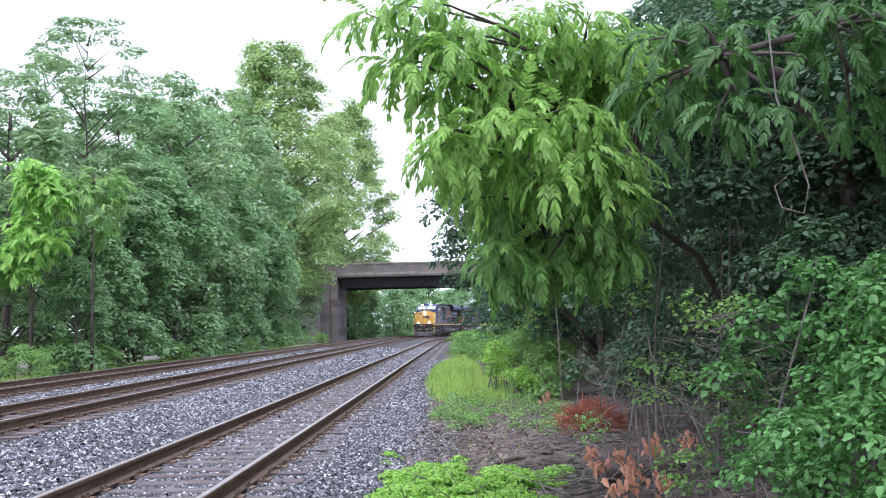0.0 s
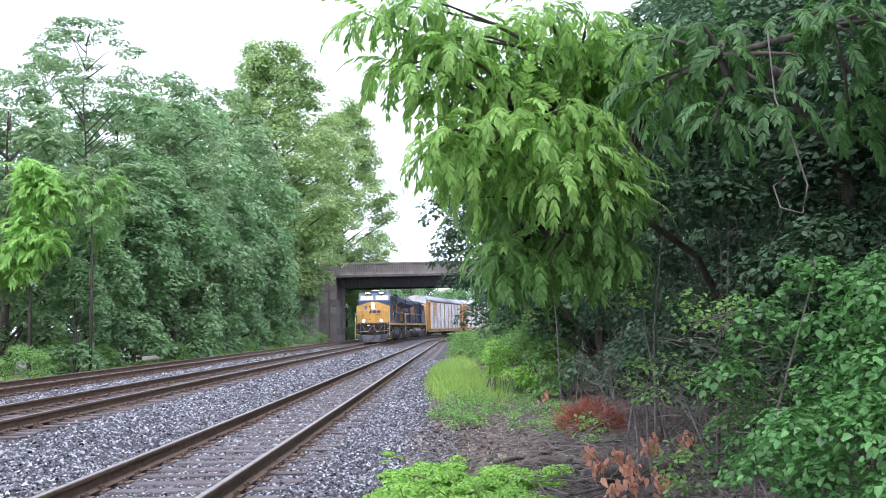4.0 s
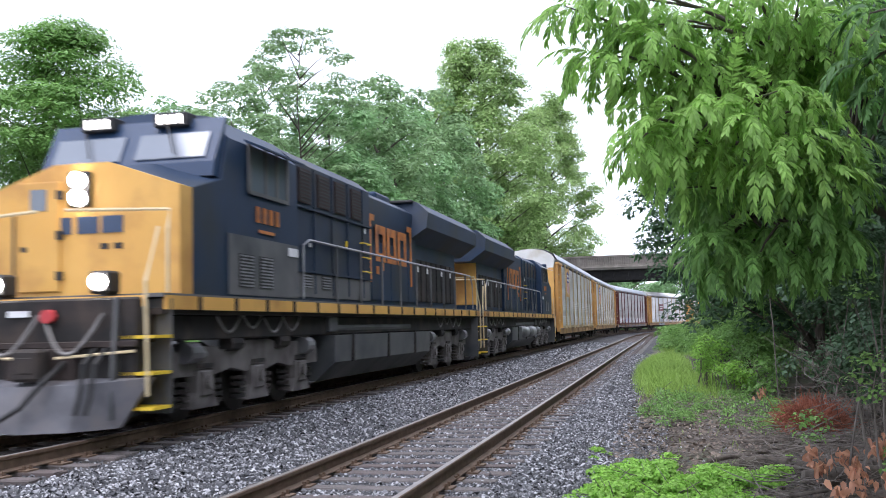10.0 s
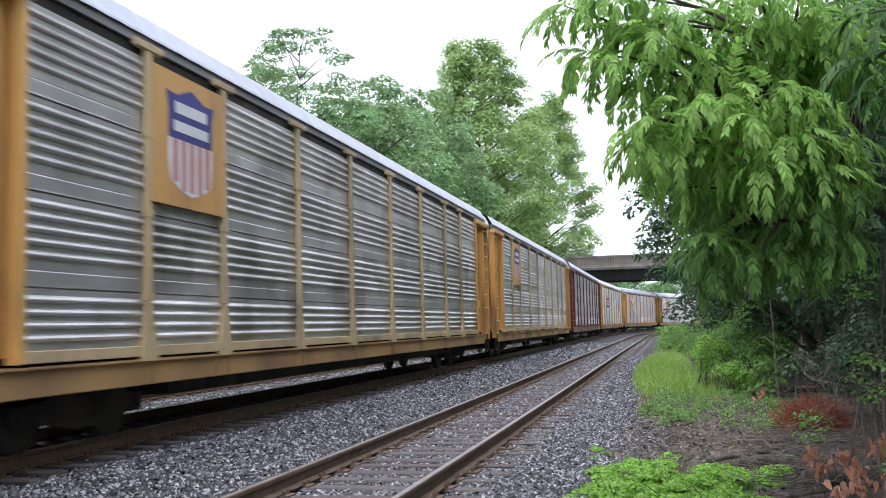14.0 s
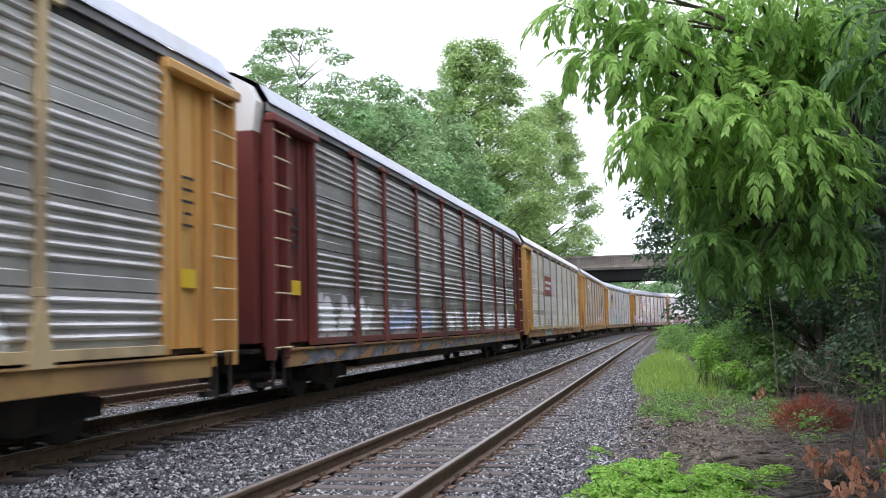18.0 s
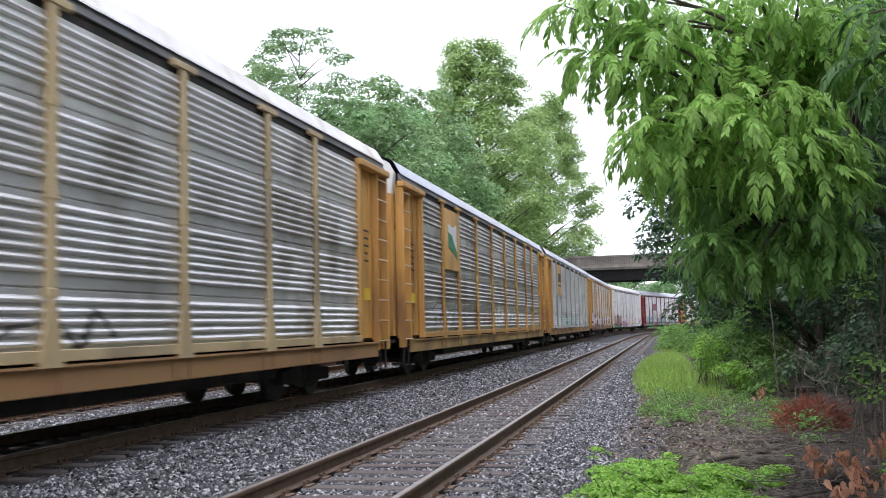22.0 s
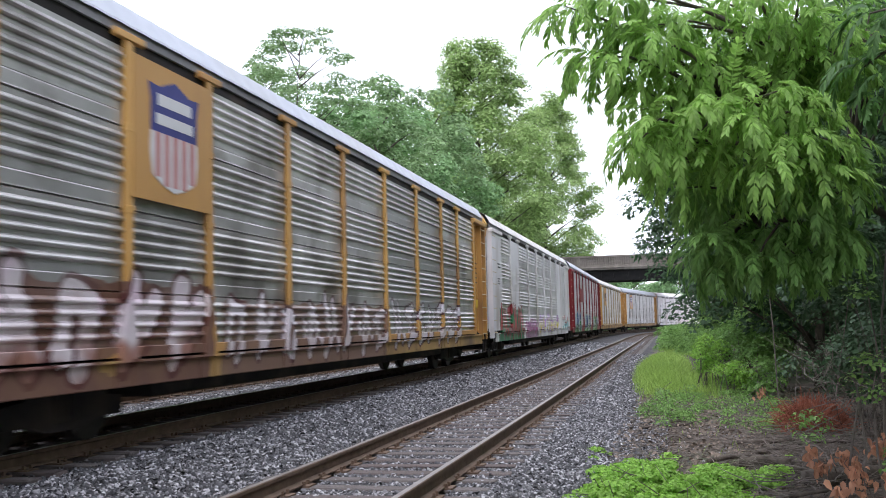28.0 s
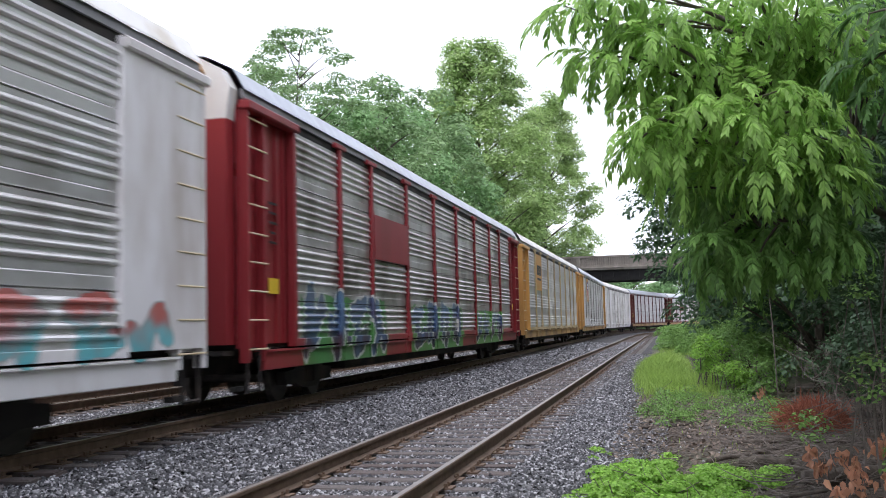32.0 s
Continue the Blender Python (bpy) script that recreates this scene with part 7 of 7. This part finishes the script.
# ---- the road bridge ----
def make_bridge():
    b = thing("road_bridge", "old concrete road bridge with a balustrade on dark girders", "bridge")
    x0, x1, y0, y1 = -34.0, 26.0, 143.0, 153.0
    for y in (y0 + 0.7, y0 + 3.2, y0 + 5.8, y0 + 8.4):
        f = Form().box(-18.9, 17, y, y + 0.1, 7.45, 8.9).box(-18.9, 17, y - 0.2, y + 0.3, 7.4, 7.48).box(-18.9, 17, y - 0.2, y + 0.3, 8.86, 8.92)
        for x in np.arange(-18, 17, 1.8):
            f.box(x - 0.04, x + 0.04, y - 0.16, y, 7.48, 8.86)
        part("girder", f, DARK_STEEL, b, "dark steel plate girder")
    part("deck", Form().box(x0, x1, y0, y1, 8.93, 9.32, 0.04).box(x0, x1, y0 - 0.12, y0, 9.18, 9.36, 0.03), CONCRETE, b)
    part("cross_frame", Form().box(-9.2, -9.05, y0 + 0.4, y1 - 1, 7.9, 8.5).box(-7.1, -6.95, y0 + 0.4, y1 - 1, 7.9, 8.5).box(-9.2, -6.95, y0 + 0.42, y0 + 0.5, 8.4, 8.5), DARK_STEEL, b)
    for y in (y0, y1 - 0.3):
        p = part("parapet", Form().box(x0, x1, y, y + 0.3, 9.32, 9.6, 0.02).box(x0, x1, y + 0.17, y + 0.24, 9.58, 10.74).box(x0, x1, y - 0.05, y + 0.35, 10.72, 11.0, 0.03), CONCRETE, b, "weathered concrete parapet with a balustrade")
        for i, x in enumerate(np.arange(x0, x1, 4.0)):
            part("pier", Form().box(x - 0.25, x + 0.25, y - 0.02, y + 0.32, 9.6, 10.72, 0.02), CONCRETE, p)
        if y == y0:
            shared = Form().box(-0.08, 0.08, 0.02, 0.17, 9.6, 10.72, 0.01).mesh("baluster", CONCRETE)
            for x in np.arange(x0 + 0.5, x1, 0.32):
                if abs((x - x0 + 2) % 4 - 2) > 0.38 and -22 < x < 2:
                    o = new("baluster", shared)
                    o.parent, o.location = p, (x, y, 0)
    part("road_surface", Form().box(x0, x1, y0 + 0.3, y1 - 0.3, 9.33, 9.4), GRAVEL_FOUL, b)
    # masonry abutments with their wing walls, laid in courses
    for side, xe in ((-1, -19.5), (1, 16.0)):
        ab = part("abutment", Form().box(min(xe, xe + side * 7.5), max(xe, xe + side * 7.5), y0 + 0.15, y1 - 0.15, -0.6, 8.9), MASONRY, b, "stained stone abutment")
        if side < 0:
            rng = np.random.default_rng(5)
            for k in range(9):
                z0, x = -0.5 + k * 1.04, xe
                while x > xe - 7.4 + 0.55 * k:
                    w = float(rng.uniform(1.1, 1.9))
                    part("stone_block", Form().box(x - w + 0.02, x - 0.02, y0 - 0.02, y0 + 0.3, z0 + 0.02, z0 + 1.02, 0.03), MASONRY, ab)
                    x -= w
                for j in range(3):
                    part("stone_block", Form().box(xe - 0.2, xe + 0.03, y0 + 0.3 + j * 3, y0 + 3.26 + j * 3, z0 + 0.02, z0 + 1.02, 0.03), MASONRY, ab)
            part("corner_pilaster", Form().box(xe - 1.15, xe - 0.95, y0 - 0.12, y0, -0.5, 7.2, 0.02), RUST, ab, "rusty drain pipe on the abutment")
            part("wing_wall", Form().prism([(xe - 2.5, -0.6), (xe - 9, -0.6), (xe - 9, 1.2), (xe - 2.5, 6.5)], "y", y0 - 0.6, y0 - 0.06), MASONRY, b)


make_bridge()


# ---- the house across the tracks ----
def make_house():
    h = thing("house", "small cream house with horizontal siding and grey shingle roof", "house", m=pose(-28.05, 44.0, -1.4, 0, 0, 33))
    W, D = 6.6, 9.0
    part("wall", Form().box(-W, 0, 0, D, 0, 2.75), SIDING, h, "cream wall behind horizontal siding boards")
    part("gable", Form().prism([(-W, 2.75), (0, 2.75), (-W / 2, 4.5)], "y", 0.02, D - 0.02), SIDING, h)
    board = Form().add([(-W, -0.012, 0), (0, -0.012, 0), (0, -0.03, 0.004), (-W, -0.03, 0.004), (-W, -0.004, 0.15), (0, -0.004, 0.15)], [(0, 1, 2, 3), (3, 2, 5, 4)]).mesh("siding_board", SIDING)
    for k in range(18):
        o = new("siding_board", board)
        o.parent, o.location = h, (0, 0, 0.02 + k * 0.15)
    for s in (-1, 1):
        x0, x1 = -W / 2, -W / 2 + s * (W / 2 + 0.5)
        z0, z1 = 4.62, 4.62 - 1.75 * (W / 2 + 0.5) / (W / 2)
        f = Form().prism([(x0, z0), (x1, z1), (x1, z1 - 0.12), (x0, z0 - 0.12)], "y", -0.5, D + 0.5)
        part("roof", f, SHINGLE, h)
        part("gutter", Form().box(min(x1, x1 + s * 0.1), max(x1, x1 + s * 0.1), -0.5, D + 0.5, z1 - 0.14, z1 - 0.02), WHITE_PAINT, h)
        part("bargeboard", Form().prism([(x0, z0 - 0.02), (x1, z1 - 0.02), (x1, z1 - 0.2), (x0, z0 - 0.2)], "y", -0.56, -0.5), WHITE_PAINT, h)
    for x, z in ((-2.3, 1.0), (-6.2, 1.0)):
        w = part("window", Form().box(x - 0.5, x + 0.5, -0.06, -0.03, z, z + 1.3), GLASS, h)
        f = Form()
        for a, b, c, d in ((x - 0.58, x - 0.46, z - 0.08, z + 1.38), (x + 0.46, x + 0.58, z - 0.08, z + 1.38), (x - 0.46, x + 0.46, z - 0.08, z + 0.02), (x - 0.46, x + 0.46, z + 1.28, z + 1.38), (x - 0.46, x + 0.46, z + 0.62, z + 0.68)):
            f.box(a, b, -0.09, -0.02, c, d)
        part("window_frame", f, WHITE_PAINT, w)
    part("corner_board", Form().box(-0.08, 0.04, -0.05, 0.08, 0, 2.75), WHITE_PAINT, h)
    part("downpipe", Form().tube([(0.45, -0.1, 2.5), (0.06, -0.1, 2.2), (0.06, -0.1, 0.2)], 0.04, 8), WHITE_PAINT, h)
    s = thing("shed", "small cream outbuilding with siding beside the house", "shed", m=pose(-24.6, 32.6, -1.4, 0, 0, 35))
    part("wall", Form().box(-5, 0, 0, 4, 0, 2.5), SIDING, s)
    part("roof", Form().prism([(-5.3, 2.45), (0.3, 2.45), (0.3, 2.55), (-2.5, 3.5), (-5.3, 2.55)], "y", -0.3, 4.3), SHINGLE, s)
    part("corner_board", Form().box(-0.1, 0.03, -0.03, 0.1, 0, 2.5), WHITE_PAINT, s)
    fence = thing("fence", "white picket fence in front of the woods", "fence")
    rail = Form()
    for k in range(20, 58):
        x, y = -28.6 + k * 0.085, 42.2 + k * 0.03
        part("picket", Form().box(x - 0.03, x + 0.03, y - 0.01, y + 0.01, -1.45, 0.3), WHITE_PAINT, fence)
    rail.tube([(-26.9, 42.83, 0.15), (-23.7, 43.94, 0.15)], 0.04, 4).tube([(-26.9, 42.83, -0.8), (-23.7, 43.94, -0.8)], 0.04, 4)
    part("fence_rail", rail, WHITE_PAINT, fence)


make_house()


# ---- ties, plates and loose stones ----
def lay_ties(track, off, z, first, count, pitch, drop, far_to):
    rng = np.random.default_rng(int(10 * abs(off)) + 3)
    shapes = []
    for k in range(4):
        f = Form().box(-1.3, 1.3, -0.115, 0.115, -0.17, 0.0, 0.012)
        f.v = [(x + rng.normal(0, 0.006), y + rng.normal(0, 0.005), zz + (rng.normal(0, 0.004) if zz > -0.05 else 0)) for x, y, zz in f.v]
        shapes.append(f.mesh("tie", TIE_WOOD))
    plates = Form()
    rest = Form()
    n = int((far_to - first) / pitch)
    for i in range(n):
        s = first + i * pitch + rng.normal(0, 0.025)
        x, y, a = on_line(s, off + rng.normal(0, 0.035))
        m = pose(x, y, z - drop, 0, 0, math.degrees(-a) + rng.normal(0, 0.9))
        if i < count:
            o = new("tie", shapes[i % 4])
            o.parent, o.matrix_basis = track, m
        else:
            f = Form().box(-1.3, 1.3, -0.115, 0.115, -0.17, 0.0)
            rest.add([m @ Vector(v) for v in f.v], f.f)
        if s < 40:
            for g in (-0.7535, 0.7535):
                f = Form().box(g - 0.19, g + 0.19, -0.1, 0.1, 0.0, 0.018)
                for q in (-0.12, 0.12):
                    f.box(g + q - 0.014, g + q + 0.014, -0.075, -0.045, 0.018, 0.06).box(g + q - 0.014, g + q + 0.014, 0.045, 0.075, 0.018, 0.06)
                plates.add([m @ Vector(v) for v in f.v], f.f)
    tagged(part("tie_row", rest, TIE_WOOD, track), kind="stuff")
    tagged(part("tie_plates", plates, RUST, track), kind="stuff")


lay_ties(track_near, NEAR, RAIL_Z["near"], -3.0, 170, 0.53, 0.19, 175)
lay_ties(track_middle, 0.0, RAIL_Z["middle"], 1.0, 120, 0.53, 0.19, 150)
lay_ties(track_far, FAR, RAIL_Z["far"], 8.0, 100, 0.53, 0.19, 120)


def scatter_stones():
    """Loose ballast stones, each an irregular block; smaller and closer near the camera's end of the line."""
    rng = np.random.default_rng(77)
    base = np.array([(0.15, 0.1, 1.0)] + [(r * math.cos(q), r * math.sin(q), z) for k in range(3) for q, r, z in ((k * 2.09, 0.95, 0.35), (k * 2.09 + 1.05, 1.15, -0.7))])
    faces = np.array([(0, 1, 2, 3), (0, 3, 4, 5), (0, 5, 6, 1)])
    zones = ((5.0, 13.0, -2.6, 3.6, 62000, 0.023), (13.0, 24.0, -5.8, 3.7, 84000, 0.026), (24.0, 42.0, -6.6, 3.7, 52000, 0.036), (42.0, 75.0, -6.8, 3.7, 26000, 0.06),
             (5.0, 14.0, 3.3, 6.0, 40000, 0.021), (14.0, 34.0, 3.3, 6.0, 40000, 0.028), (6.0, 20.0, 5.6, 7.1, 34000, 0.02), (20.0, 50.0, 5.6, 7.0, 20000, 0.032), (6.0, 18.0, 6.8, 7.6, 8000, 0.019), (6.0, 22.0, 7.2, 9.5, 900, 0.017), (34.0, 80.0, 3.6, 5.7, 16000, 0.05))
    V = []
    for s0, s1, o0, o1, n, r in zones:
        s, o = rng.uniform(s0, s1, n), rng.uniform(o0, o1, n)
        low = (np.abs(np.abs(o - NEAR) - 0.7535) > 0.1) & (np.abs(np.abs(o) - 0.7535) > 0.1) & (np.abs(np.abs(o - FAR) - 0.7535) > 0.1)
        low &= (np.abs(o) > 1.5) | (rng.uniform(0, 1, n) < 0.25)
        s, o = s[low], o[low]
        a = np.interp(s, LINE_S, TURN)
        x = np.interp(s, LINE_S, LINE_X) + o * np.cos(a)
        y = np.interp(s, LINE_S, LINE_Y) - o * np.sin(a)
        inside = (np.abs(o - NEAR) < 1.3) | (np.abs(o) < 1.3) | (np.abs(o - FAR) < 1.3)
        z = ground_z(o) + np.where(np.abs(o - NEAR) < 1.3, 0.018, np.where(inside, 0.0, 0.012)) + rng.normal(0, 0.008, len(s))
        k = len(s)
        size = r * rng.uniform(0.5, 1.35, (k, 1)) * rng.uniform(0.65, 1.2, (k, 3)) * np.array([1, 1, 0.75])
        pts = base[None] * size[:, None, :] * (1 + rng.normal(0, 0.24, (k, 7, 3)))
        ang, tilt = rng.uniform(0, math.tau, k), rng.normal(0, 0.5, k)
        c, sn, ct, stt = np.cos(ang)[:, None], np.sin(ang)[:, None], np.cos(tilt)[:, None], np.sin(tilt)[:, None]
        px, py, pz = pts[..., 0], pts[..., 1], pts[..., 2]
        py, pz = py * ct - pz * stt, py * stt + pz * ct
        px, py = px * c - py * sn, px * sn + py * c
        V.append(np.stack((px + x[:, None], py + y[:, None], pz + z[:, None]), -1))
    V = np.concatenate(V)
    Q = (faces[None] + (np.arange(len(V)) * 7)[:, None, None]).reshape(-1, 4)
    tagged(new("ballast_stones", array_mesh("ballast_stones", V.reshape(-1, 3), Q, STONE)), "loose grey crushed stones covering the track bed", "stones", kind="stuff")


scatter_stones()


def motions():
    times = [i * 0.5 for i in range(65)]
    for ob, s0, half, *turned in MOVERS:
        rows = []
        for t in times:
            s = s0 - travelled(t)
            xa, ya, _ = on_line(s - half)
            xb, yb, _ = on_line(s + half)
            rows.append((t, pose((xa + xb) / 2, (ya + yb) / 2, RAIL_Z["middle"], 0, 0, math.degrees(-math.atan2(xb - xa, yb - ya)) + (180 if turned and turned[0] else 0))))
        walk(ob, rows)


motions()
